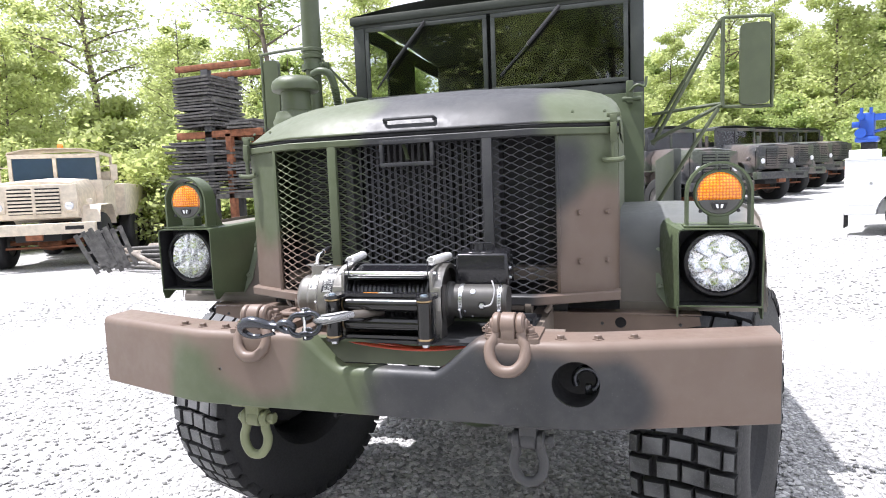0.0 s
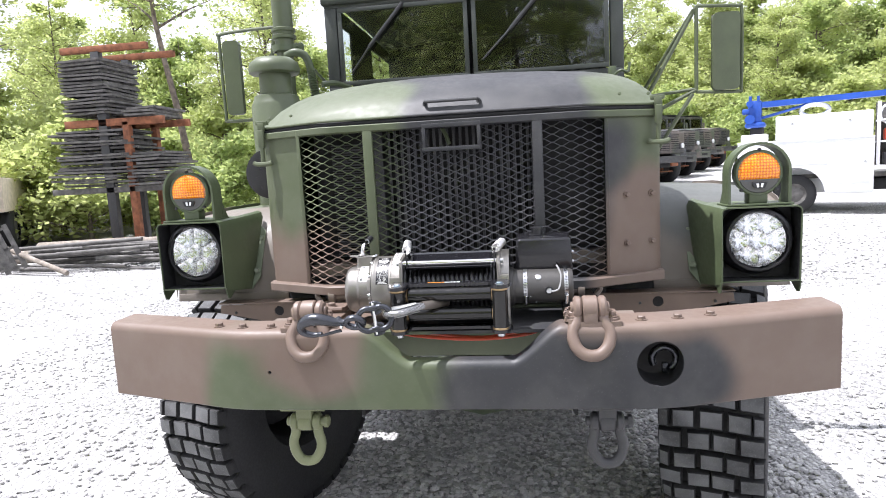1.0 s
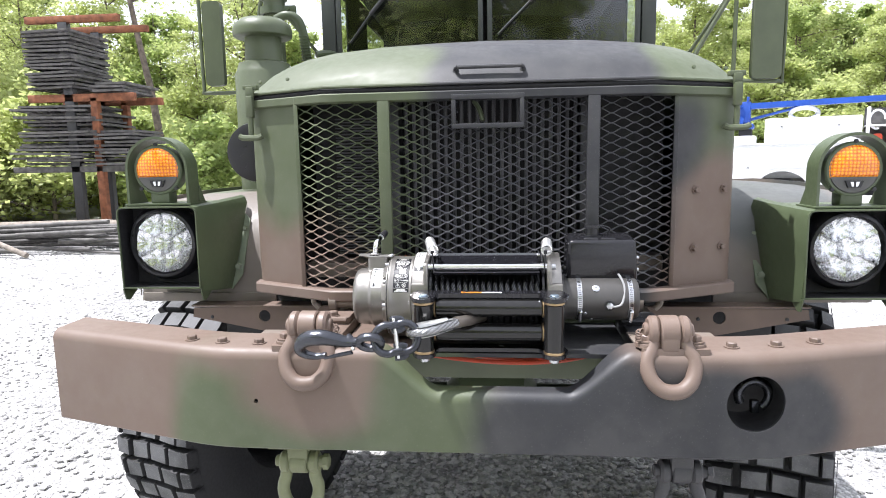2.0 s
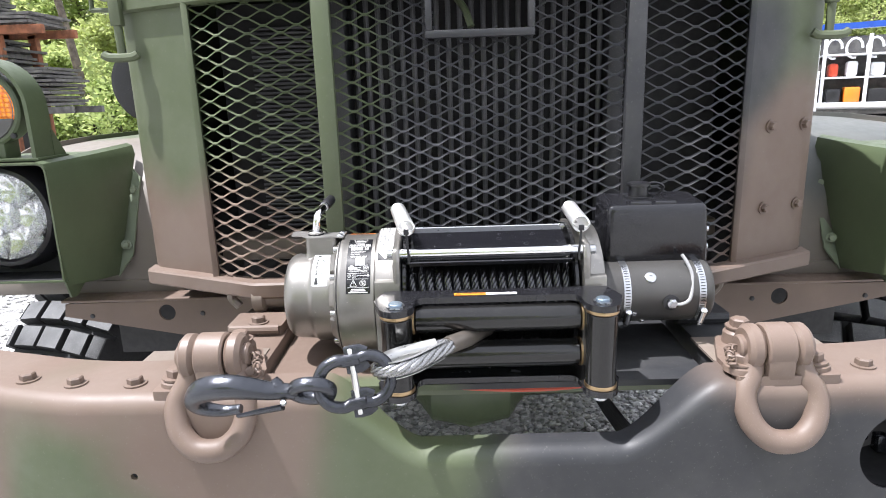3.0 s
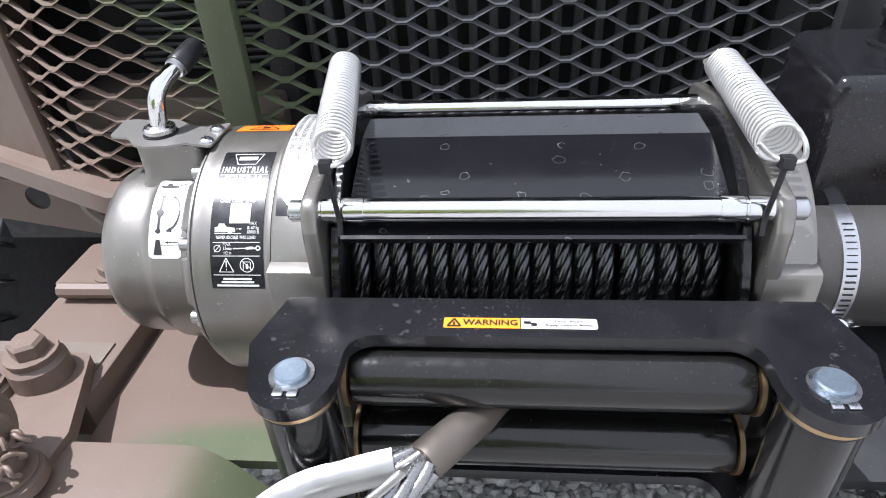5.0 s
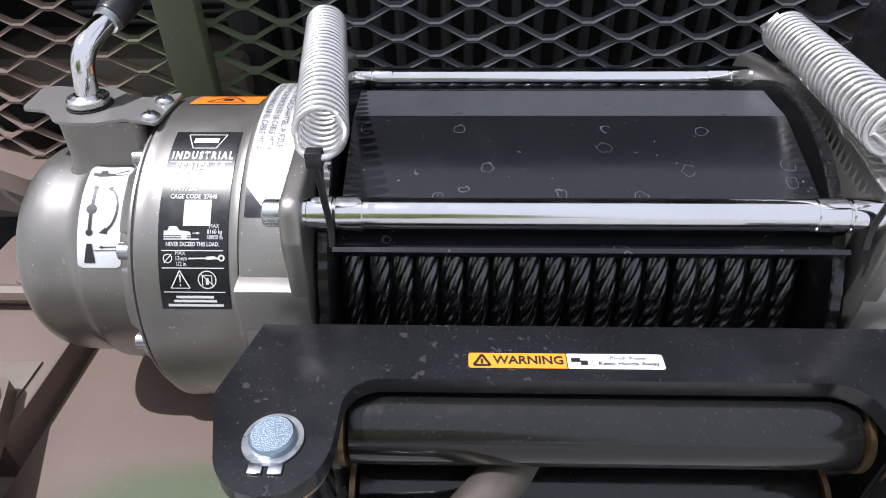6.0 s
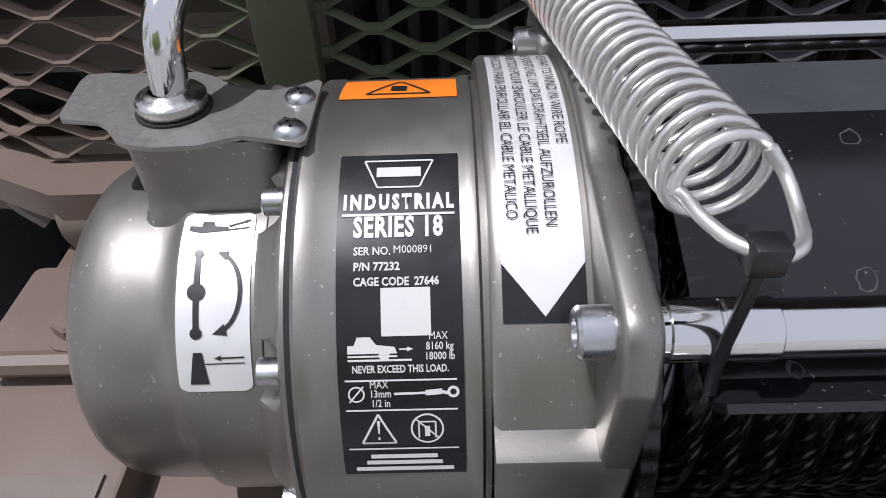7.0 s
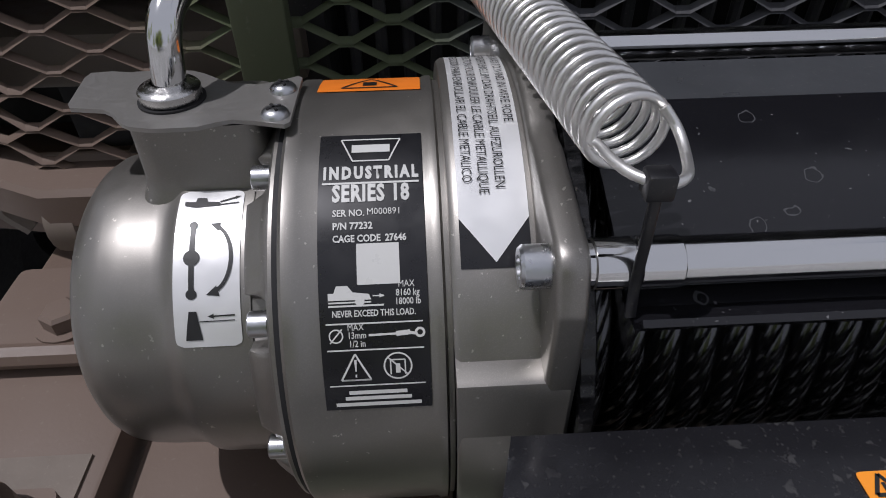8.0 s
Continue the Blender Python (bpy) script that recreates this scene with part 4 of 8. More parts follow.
def top_shackle(x, mat, pinside, zc):
    t = thing("tow_shackle", (x, 0.06, 1.186), "heavy painted bow shackle on a bolted eye, hanging over the bumper", "shackle", "tow shackles on the bumper")
    yc = 0.068
    bm = BM()
    rod(bm, (x - 0.0205, yc, zc), (x + 0.0205, yc, zc), 0.034, 32, chamfer=0.003)
    box(bm, x - 0.020, x + 0.020, yc - 0.032, yc + 0.034, 1.186, zc, 0.006)
    part("eye", bm, mat, t)
    bm = BM()
    e = pinside
    ol = [(x - e * 0.085, yc - 0.030), (x + e * 0.060, yc - 0.030), (x + e * 0.061, yc + 0.04), (x + e * 0.030, yc + 0.125), (x - e * 0.085, yc + 0.125)]
    plate(bm, rounded(ol if e > 0 else ol[::-1], 0.006, 3), Matrix.Translation((0, 0, 1.1785)), 0.0145)
    part("base_plate", bm, mat, t)
    for dx, dy, h in ((0.046, -0.004, 0.012), (0.004, 0.098, 0.026), (-0.034, 0.076, 0.012), (-0.058, 0.0, 0.010)):
        bm = BM()
        o = Vector((x + e * dx, yc + dy, 1.192))
        lathe(bm, o, (0, 0, 1), [(0, 0), (0, 0.0245), (h * 0.7, 0.0235), (h * 0.85, 0.0195), (h, 0.0195), (h, 0)], 24)
        hexbolt(bm, o + Vector((0, 0, h)), (0, 0, 1), 0.0145, 0.013)
        part("bolt", bm, mat, t)
    bm = BM()
    shackle_bow(bm, x, yc, zc, 0.46, 1.0, 0.0335, 0.0168, 0.098, 1.5, 0.0115)
    part("bow", bm, mat, t)
    bm = BM()
    rod(bm, (x - 0.053, yc, zc), (x + 0.053, yc, zc), 0.0175, 20, chamfer=0.003)
    part("pin", bm, mat, t)
    # cotter with its little chain
    bm = BM()
    rng = random.Random(int(100 * abs(x)))
    px = x + pinside * 0.060
    pts = []
    for k in range(44):
        a = k * 0.72
        f = k / 43
        w = 0.0045 + 0.003 * rng.random()
        pts.append((px - pinside * 0.004 + pinside * (0.012 * f + w * math.cos(a)), yc - 0.008 + 0.014 * math.sin(f * 5) + 0.004 * rng.random(), zc - 0.002 - 0.012 * f + w * math.sin(a)))
    tube(bm, smooth_path(pts, 4), 0.0017, 6)
    part("keeper_chain", bm, mat, t, "fine keeper chain")
    return t


top_shackle(-0.393, M["brown"], 1, 1.234)
top_shackle(0.418, M["brown"], -1, 1.227)


def low_shackle(x, mat):
    t = thing("tow_shackle", (x, 0.09, 0.93), "painted bow shackle hanging beneath the bumper", "shackle", "tow shackles under the bumper")
    zc, yc = 0.886, 0.09
    bm = BM()
    rod(bm, (x - 0.021, yc, zc), (x + 0.021, yc, zc), 0.028, 20, chamfer=0.003)
    box(bm, x - 0.025, x + 0.025, yc - 0.022, yc + 0.022, zc, 0.937, 0.004)
    box(bm, x - 0.07, x + 0.07, yc - 0.03, yc + 0.07, 0.928, 0.938, 0.003)
    part("lug", bm, mat, t)
    bm = BM()
    shackle_bow(bm, x, yc, zc, 0.08, 1.0, 0.035, 0.015, 0.088, 1.25)
    part("bow", bm, mat, t)
    bm = BM()
    rod(bm, (x - 0.06, yc, zc), (x + 0.06, yc, zc), 0.014, 16, chamfer=0.002)
    hexbolt(bm, (x + 0.056, yc, zc), (1, 0, 0), 0.019, 0.014, False)
    part("pin", bm, mat, t)
    return t


low_shackle(-0.44, M["shackle_green"])
low_shackle(0.462, M["dark_paint"])


def build_tyre(name, x, y, steer, s):
    """Block-treaded truck tyre on a steel wheel."""
    r, w = 0.60, 0.395
    wheel = part(name, BM(), M["rubber"], truck, "large block-treaded military wheel, dusty and worn")
    turn = Matrix.Translation((x, y, ZG + r)) @ Matrix.Rotation(radians(steer), 4, 'Z')

    def add(nm, bm, mat, label=""):
        bmesh.ops.transform(bm, matrix=turn, verts=bm.verts)
        return part(nm, bm, mat, wheel, label)
    bm = BM()
    prof = [(-0.13, 0.27), (-0.165, 0.29), (-0.193, 0.36), (-0.198, 0.44), (-0.192, 0.52), (-0.182, 0.552), (-0.165, 0.562), (0, 0.566), (0.165, 0.562), (0.182, 0.552), (0.192, 0.52), (0.198, 0.44), (0.193, 0.36), (0.165, 0.29), (0.13, 0.27)]
    lathe(bm, (0, 0, 0), (1, 0, 0), [(a, b) for a, b in prof], 72)
    tyre = add("tyre", bm, M["rubber"])
    # tread blocks laid like bricks
    n = 44
    vs, fs, tops = [], [], []
    even = [(-0.187, -0.099), (-0.090, -0.005), (0.005, 0.090), (0.099, 0.187)]
    odd = [(-0.187, -0.145), (-0.136, -0.052), (-0.043, 0.043), (0.052, 0.136), (0.145, 0.187)]
    rng = random.Random(5)
    for k in range(n):
        for a0, a1 in (odd if k % 2 else even):
            sh = abs(a0) > 0.18 or abs(a1) > 0.18
            th = k * math.tau / n
            half = 0.405 * math.tau / n
            skew = rng.uniform(-0.005, 0.005)
            o = len(vs)
            for rr, gx, gt in ((0.556, 0, 0), (0.594, 0.002, 0.002), (0.600, 0.006, 0.008)):
                for ax, tt in ((a0 + gx, -half + gt), (a1 - gx, -half + gt), (a1 - gx, half - gt), (a0 + gx, half - gt)):
                    outer = (ax < -0.17 or ax > 0.17)
                    q = rr - (0.014 if outer else 0.0)
                    t2 = th + tt + abs(ax) * 0.12
                    vs.append((ax + skew, q * math.cos(t2), q * math.sin(t2)))
            for lv in (0, 4):
                for i in range(4):
                    j = (i + 1) % 4
                    fs.append((o + lv + i, o + lv + j, o + lv + 4 + j, o + lv + 4 + i))
            tops.append(len(fs))
            fs.append((o + 8, o + 9, o + 10, o + 11))
            if sh:
                # shoulder lug running down the sidewall
                o = len(vs)
                e = a0 if a0 < -0.15 else a1
                sg = -1 if e < 0 else 1
                for rr, ax in ((0.582, e), (0.562, e + sg * 0.006), (0.545, e + sg * 0.007)):
                    for tt in (-half * 0.8, half * 0.8):
                        t2 = th + tt + abs(e) * 0.12
                        vs.append((ax, rr * math.cos(t2), rr * math.sin(t2)))
                fs.append((o, o + 1, o + 3, o + 2))
                fs.append((o + 2, o + 3, o + 5, o + 4))
    bm = BM()
    bv = [bm.verts.new(v) for v in vs]
    for f in fs:
        bm.faces.new([bv[i] for i in f])
    for f in bm.faces:
        f.material_index = 1
    bm.faces.ensure_lookup_table()
    for k in tops:
        bm.faces[k].material_index = 0
    tread = add("tread", bm, M["tread"], "grey worn tread blocks with black grooves")
    tread.data.materials.append(M["rubber"])
    tagged(tread, kind="stuff")
    bm = BM()
    lathe(bm, (0, 0, 0), (s, 0, 0), [(-0.13, 0.27), (-0.10, 0.255), (0.10, 0.255), (0.13, 0.27), (0.11, 0.24), (0.02, 0.20), (0.0, 0.12), (0.06, 0.10), (0.10, 0.07), (0.10, 0)], 32)
    add("rim", bm, M["dull_black"])
    return wheel


build_tyre("front_wheel", -1.06, 1.325, -20, -1)
build_tyre("front_wheel", 1.095, 1.225, -19, 1)


def build_cab():
    c = part("cab", BM(), M["dark_green"], truck, "soft-top cab with a split windscreen")
    c.scale, c.location = (0.94, 0.96, 0.96), (-0.028, -0.086, 0.066)
    yw = 2.17
    # windscreen frame
    bm = BM()
    for a in ((-0.90, 0.90, 2.63, 2.655), (-0.90, 0.90, 2.08, 2.165), (-0.90, -0.825, 2.165, 2.63), (0.825, 0.90, 2.165, 2.63)):
        box(bm, a[0], a[1], yw - 0.02, yw + 0.03, a[2], a[3], 0.004)
    part("windscreen_frame", bm, M["cab_dark"], c)
    for s in (-1, 1):
        bm = BM()
        a, b = (0.012, 0.815)
        for q in ((a, b, 2.60, 2.625), (a, b, 2.17, 2.195), (a, a + 0.026, 2.195, 2.60), (b - 0.026, b, 2.195, 2.60)):
            x0, x1 = sorted((s * q[0], s * q[1]))
            box(bm, x0, x1, yw - 0.034, yw - 0.018, q[2], q[3], 0.002)
        for k in range(7):
            lathe(bm, (s * (a + 0.013), yw - 0.034, 2.22 + k * 0.06), (0, -1, 0), [(0, 0.004), (0.002, 0.003), (0.0025, 0)], 6)
            lathe(bm, (s * (b - 0.013), yw - 0.034, 2.22 + k * 0.06), (0, -1, 0), [(0, 0.004), (0.002, 0.003), (0.0025, 0)], 6)
        sash = part("window_sash", bm, M["cab_dark"], c)
        bm = BM()
        x0, x1 = sorted((s * (a + 0.02), s * (b - 0.02)))
        box(bm, x0, x1, yw - 0.028, yw - 0.023, 2.185, 2.61)
        gl = part("pane", bm, M["glass"], sash, "clear windscreen pane")
        gl.visible_shadow = False
        # wiper
        bm = BM()
        if s < 0:
            p0, p1, p2 = (-0.40, yw - 0.05, 2.62), (-0.62, yw - 0.06, 2.38), (-0.74, yw - 0.045, 2.24)
        else:
            p0, p1, p2 = (0.43, yw - 0.05, 2.62), (0.24, yw - 0.06, 2.42), (0.07, yw - 0.045, 2.26)
        tube(bm, [p0, p1], 0.012, 8)
        tube(bm, [p1, p2], 0.006, 6)
        part("wiper", bm, M["plastic"], c, "black wiper parked at a slant")
    bm = BM()
    box(bm, -0.915, 0.905, yw - 0.045, yw + 0.05, 2.648, 2.70, 0.012)
    loft(bm, [[(x, y, 2.70 + 0.07 * (1 - (x / 0.93) ** 2) + z) for x in (-0.91, -0.6, -0.2, 0.2, 0.6, 0.905)] for y, z in ((yw - 0.03, 0), (yw + 0.4, 0.03), (yw + 1.1, 0.03), (yw + 1.86, 0))])
    part("canvas_roof", bm, M["canvas"], c, "dark green canvas roof")
    for s in (-1, 1):
        x0, x1 = sorted((s * 0.868, s * 0.902))
        bm = BM()
        box(bm, x0, x1, yw + 0.032, yw + 0.08, 1.9, 2.65, 0.006)
        part("pillar", bm, M["cab_dark"], c)
        bm = BM()
        box(bm, x0, x1, yw + 0.085, yw + 1.0, 1.4, 2.12, 0.01)
        part("door", bm, M["cab_dark"], c)
    bm = BM()
    plate(bm, [(2.9, 1.4), (3.99, 1.4), (3.99, 2.70), (2.9, 2.70)], Matrix(((0, 0, 1, 0.885), (1, 0, 0, 0), (0, 1, 0, 0), (0, 0, 0, 1))), 0.015)
    part("side_curtain", bm, M["dull_black"], c)
    bm = BM()
    for y0, y1, z0, z1 in ((2.725, 3.32, 1.40, 2.60), (3.32, 3.99, 1.40, 2.39), (2.26, 3.99, 2.60, 2.70)):
        box(bm, -0.905, -0.893, y0, y1, z0, z1)
    part("side_curtain", bm, M["dull_black"], c, "dark canvas side with an open rear window")
    bm = BM()
    plate(bm, [(-0.90, 1.4), (0.90, 1.4), (0.90, 2.72), (0.5, 2.765), (0, 2.79), (-0.5, 2.765), (-0.90, 2.72)], Matrix(((1, 0, 0, 0), (0, 0, 1, yw + 1.83), (0, 1, 0, 0), (0, 0, 0, 1))), 0.02)
    part("back_curtain", bm, M["dull_black"], c, "dark canvas back curtain")
    bm = BM()
    box(bm, -0.90, 0.90, yw + 0.1, yw + 1.82, 1.35, 1.42)
    part("cab_floor", bm, M["dull_black"], c)
    bm = BM()
    loft(bm, [[(x, 2.10, 1.30), (x, 2.10, 1.9), (x, 2.13, 2.10), (x, 2.2, 2.12), (x, 2.45, 2.10), (x, 2.5, 1.7)] for x in (-0.90, -0.5, 0, 0.5, 0.895)])
    part("cowl", bm, M["dark_green"], c)
    # steering wheel and seat backs seen through the glass
    bm = BM()
    tube(bm, [(0.42 + 0.22 * math.cos(k * math.tau / 28), 2.62 + 0.10 * math.sin(k * math.tau / 28), 2.22 + 0.2 * math.sin(k * math.tau / 28)) for k in range(28)], 0.012, 8, True)
    rod(bm, (0.42, 2.62, 2.22), (0.42, 2.3, 1.95), 0.02, 10)
    part("steering_wheel", bm, M["plastic"], c)
    for s in (-1, 1):
        bm = BM()
        box(bm, s * 0.45 - 0.25, s * 0.45 + 0.25, yw + 1.15, yw + 1.28, 1.6, 2.2, 0.04)
        box(bm, s * 0.45 - 0.25, s * 0.45 + 0.25, yw + 0.6, yw + 1.2, 1.55, 1.72, 0.04)
        part("seat", bm, M["canvas"], c)
    # screen clamp and horn on the cowl's right corner
    bm = BM()
    box(bm, 0.80, 0.84, 2.05, 2.12, 2.04, 2.16, 0.006)
    tube(bm, smooth_path([(0.82, 2.05, 2.10), (0.86, 2.03, 2.13), (0.90, 2.03, 2.12), (0.91, 2.03, 2.17)], 4), 0.008, 8)
    rod(bm, (0.78, 2.06, 2.06), (0.88, 2.06, 2.06), 0.014, 10)
    part("screen_clamp", bm, M["dark_green"], c)
    return c


M["canvas"] = paint("dark_canvas", (0.035, 0.040, 0.032), 0.85, grain=90, bump=0.4)
M["cab_dark"] = paint("cab_paint", (0.038, 0.044, 0.039), 0.5, dust=0.2)
build_cab()


def build_body():
    """Unseen cargo bed, underside and rear wheels, added to block light behind the cab."""
    b = part("cargo_bed", BM(), M["cab_dark"], truck, "unseen cargo bed behind the cab, added to block light")
    bm = BM()
    box(bm, -1.15, 1.15, 3.85, 7.4, 1.15, 1.30, 0.02)
    part("bed_floor", bm, M["cab_dark"], b)
    for s in (-1, 1):
        bm = BM()
        box(bm, s * 1.12 - 0.03, s * 1.12 + 0.03, 3.85, 7.4, 1.30, 1.85, 0.01)
        part("side_board", bm, M["cab_dark"], b)
        for y in (5.2, 6.4):
            bm = BM()
            lathe(bm, (s * 0.9 - 0.18, y, 0.52), (1, 0, 0), [(0, 0.28), (0.02, 0.5), (0.06, 0.56), (0.30, 0.56), (0.34, 0.5), (0.36, 0.28)], 36)
            part("rear_tyre", bm, M["rubber"], b)
    bm = BM()
    box(bm, -0.34, 0.34, 2.3, 4.6, 0.62, 1.0, 0.05)
    part("transmission", bm, M["dull_black"], b)
    # Unseen boxes sized to keep a patch of sun off the ground.
    for s in (-1, 1):
        bm = BM()
        box(bm, s * 0.81 - 0.40, s * 0.81 + 0.40, 2.01, 3.84, 0.60, 1.33, 0.03)
        part("side_tank", bm, M["cab_dark"], b)
    return b


build_body()


def build_mirror(s):
    """Wing mirror on a braced tube frame."""
    mi = part("wing_mirror", BM(), M["green"], truck, "tall wing mirror on braced steel tubes")
    y = 2.03
    if s > 0:
        px, gx0, gx1, z0, z1 = 1.215, 1.297, 1.440, 1.975, 2.398
    else:
        px, gx0, gx1, z0, z1 = -1.545, -1.535, -1.432, 2.02, 2.468
    bm = BM()
    if s > 0:
        tube(bm, [(px, y, z0 + 0.01), (px, y, z1 + 0.045)], 0.011, 8)
        tube(bm, smooth_path([(px, y, z1 + 0.045), (px + 0.12, y, z1 + 0.038), (gx1 - 0.01, y, z1 + 0.03), (gx1 + 0.012, y, z1), (gx1 + 0.012, y, z0 + 0.03), (gx1 - 0.01, y, z0 - 0.002), (px, y, z0 + 0.008)], 6), 0.009, 8)
        tube(bm, [(0.865, y + 0.1, 1.805), (px, y, z1 + 0.045)], 0.011, 8)
        tube(bm, [(0.87, y + 0.2, 1.88), (px - 0.015, y, z1 + 0.03)], 0.010, 8)
        tube(bm, [(0.86, y + 0.1, 1.82), (px, y, z0 + 0.02)], 0.011, 8)
        tube(bm, [(0.865, y + 0.1, 1.975), (px, y, z0 + 0.025)], 0.009, 8)
        tube(bm, [(0.895, y + 0.05, 1.49), (px - 0.02, y, z0 + 0.0)], 0.011, 8)
    else:
        tube(bm, smooth_path([(-1.20, y, z1 + 0.06), (-1.40, y, z1 + 0.055), (px - 0.01, y, z1 + 0.04), (px - 0.012, y, z1), (px - 0.012, y, z0 + 0.02), (px + 0.01, y, z0 - 0.025), (-1.25, y, z0 - 0.02)], 6), 0.010, 8)
        tube(bm, smooth_path([(-1.20, y, z1 + 0.06), (-1.235, y, z1 - 0.15), (-1.245, y, z0 - 0.02), (-1.22, y, 1.80), (-1.10, y + 0.05, 1.52)], 6), 0.012, 8)
        tube(bm, [(-1.20, y, z1 + 0.06), (-0.95, y + 0.15, 2.2)], 0.009, 8)
        tube(bm, [(-1.245, y, z0 - 0.02), (-0.95, y + 0.15, 1.95)], 0.009, 8)
    part("frame", bm, M["green"], mi)
    bm = BM()
    ol = rounded([(gx0, z0 + 0.01), (gx1, z0 + 0.01), (gx1, z1), (gx0, z1)], 0.028, 5)
    mm = Matrix(((1, 0, 0, 0), (0, 0, 1, y - 0.02), (0, 1, 0, 0), (0, 0, 0, 1)))
    plate(bm, ol, mm, 0.035)
    part("housing", bm, M["green"], mi)
    bm = BM()
    plate(bm, rounded([(gx0 + 0.01, z0 + 0.02), (gx1 - 0.01, z0 + 0.02), (gx1 - 0.01, z1 - 0.01), (gx0 + 0.01, z1 - 0.01)], 0.022, 5), Matrix(((1, 0, 0, 0), (0, 0, 1, y + 0.017), (0, 1, 0, 0), (0, 0, 0, 1))), 0.002)
    part("glass", bm, M["mirror"], mi)
    return mi


for s in (-1, 1):
    build_mirror(s)


def build_intake():
    a = part("air_cleaner", BM(), M["green"], truck, "drum air cleaner with rain cap and exhaust stack beside it")
    cx, cy = -0.995, 1.45
    bm = BM()
    lathe(bm, (cx, cy, 1.5), (0, 0, 1), [(0, 0), (0, 0.128), (0.50, 0.128), (0.515, 0.118), (0.545, 0.110), (0.555, 0.082), (0.66, 0.078), (0.67, 0)], 32)
    part("drum", bm, M["green"], a)
    bm = BM()
    lathe(bm, (cx, cy, 2.155), (0, 0, 1), [(0.0, 0.075), (0.0, 0.118), (0.006, 0.126), (0.030, 0.128), (0.055, 0.120), (0.078, 0.088), (0.088, 0.0)], 32)
    part("rain_cap", bm, M["green"], a)
    bm = BM()
    ex, ey = -1.050, 1.77
    lathe(bm, (ex, ey, 1.6), (0, 0, 1), [(0, 0.045), (0.74, 0.045), (0.745, 0.052), (0.79, 0.052), (0.795, 0.064), (0.812, 0.066), (0.818, 0.058), (0.830, 0.058), (0.834, 0.066), (0.848, 0.066), (0.854, 0.055), (2.2, 0.053)], 24)
    part("exhaust_pipe", bm, M["green"], a, "upright round exhaust pipe")
    bm = BM()
    lathe(bm, (ex, ey, 2.325), (0, 0, 1), [(0, 0.056), (0, 0.068), (0.034, 0.068), (0.034, 0.056)], 24)
    box(bm, ex + 0.055, ex + 0.115, ey - 0.035, ey - 0.010, 2.320, 2.362, 0.004)
    rod(bm, (ex + 0.085, ey - 0.06, 2.341), (ex + 0.085, ey + 0.01, 2.341), 0.007, 8)
    part("band_clamp", bm, M["dark_green"], a, "dark bolted band clamp on the exhaust")
    bm = BM()
    tube(bm, smooth_path([(-1.02, 1.70, 2.29), (-0.965, 1.69, 2.305), (-0.915, 1.70, 2.285), (-0.895, 1.72, 2.22), (-0.895, 1.76, 2.12), (-0.88, 1.80, 2.0)], 6), 0.021, 12)
    part("hose", bm, M["dark_green"], a, "ribbed breather hose")
    for k in range(12):
        bm = BM()
        z = 2.24 - k * 0.013
        lathe(bm, (-0.895, 1.725 + k * 0.004, z - 0.03), (0, 0, 1), [(-0.004, 0.021), (0, 0.026), (0.004, 0.021)], 14)
        part("hose_rib", bm, M["dark_green"], a)
    bm = BM()
    tube(bm, smooth_path([(-0.86, 1.80, 2.14), (-0.80, 1.85, 2.15), (-0.74, 1.95, 2.13)], 5), 0.016, 8)
    part("branch_hose", bm, M["dark_green"], a)
    bm = BM()
    lathe(bm, (-0.93, 1.12, 1.655), (0, -1, 0), [(-0.4, 0.10), (-0.06, 0.105), (-0.05, 0.118), (-0.02, 0.120), (0.0, 0.115), (0.004, 0.10), (0.0, 0.0)], 32)
    part("round_intake", bm, M["plastic"], a, "dark round intake drum")
    return a


build_intake()

# ---- the winch ----
YC, ZC = 0.258, 1.262


def build_deck():
    d = thing("winch_deck", (0.0, 0.25, 1.145), "flat steel winch deck plate in brown, green and black camouflage", "deck plate")
    bm = BM()
    plate(bm, [(-0.3440, 0.116), (0.352, 0.116), (0.362, 0.44), (-0.3465, 0.44)], Matrix.Translation((0, 0, 1.145)), 0.010)
    part("plate", bm, M["camo_deck"], d)
    for s in (-1, 1):
        bm = BM()
        x0, x1 = sorted((s * 0.358 + 0.008, s * 0.46))
        box(bm, x0, x1, 0.15, 0.44, 1.135, 1.178, 0.003)
        part("side_plate", bm, M["camo_deck"], d)
        bm = BM()
        tube(bm, [(s * 0.36, 0.285, 1.19), (s * 0.45, 0.285, 1.19)], 0.008, 8)
        plate(bm, rounded([(s * 0.355, 0.285), (s * 0.455, 0.285), (s * 0.455, 0.36), (s * 0.355, 0.36)], 0.006, 3), Matrix.Translation((0, 0, 1.1785)), 0.0175)
        part("folded_tab", bm, M["camo_deck"], d)
        bm = BM()
        hexbolt(bm, (s * 0.402, 0.305, 1.196), (0, 0, 1), 0.0125, 0.011)
        part("bolt", bm, M["camo_deck"], d)
        bm = BM()
        lathe(bm, (s * 0.36, 0.40, 1.215), (s, 0, 0), [(0, 0.02), (0.05, 0.02), (0.055, 0.028), (0.075, 0.028), (0.075, 0.0)], 20)
        tube(bm, smooth_path([(s * 0.44, 0.40, 1.235), (s * 0.475, 0.41, 1.232), (s * 0.49, 0.42, 1.21), (s * 0.475, 0.42, 1.19)], 5), 0.009, 8)
        part("spring_hanger", bm, M["grey_brown"], d)
    return d


build_deck()

winch = thing("electric_winch", (0.03, 0.25, 1.156), "grey metallic electric recovery winch with black roller guide on the deck", "winch")


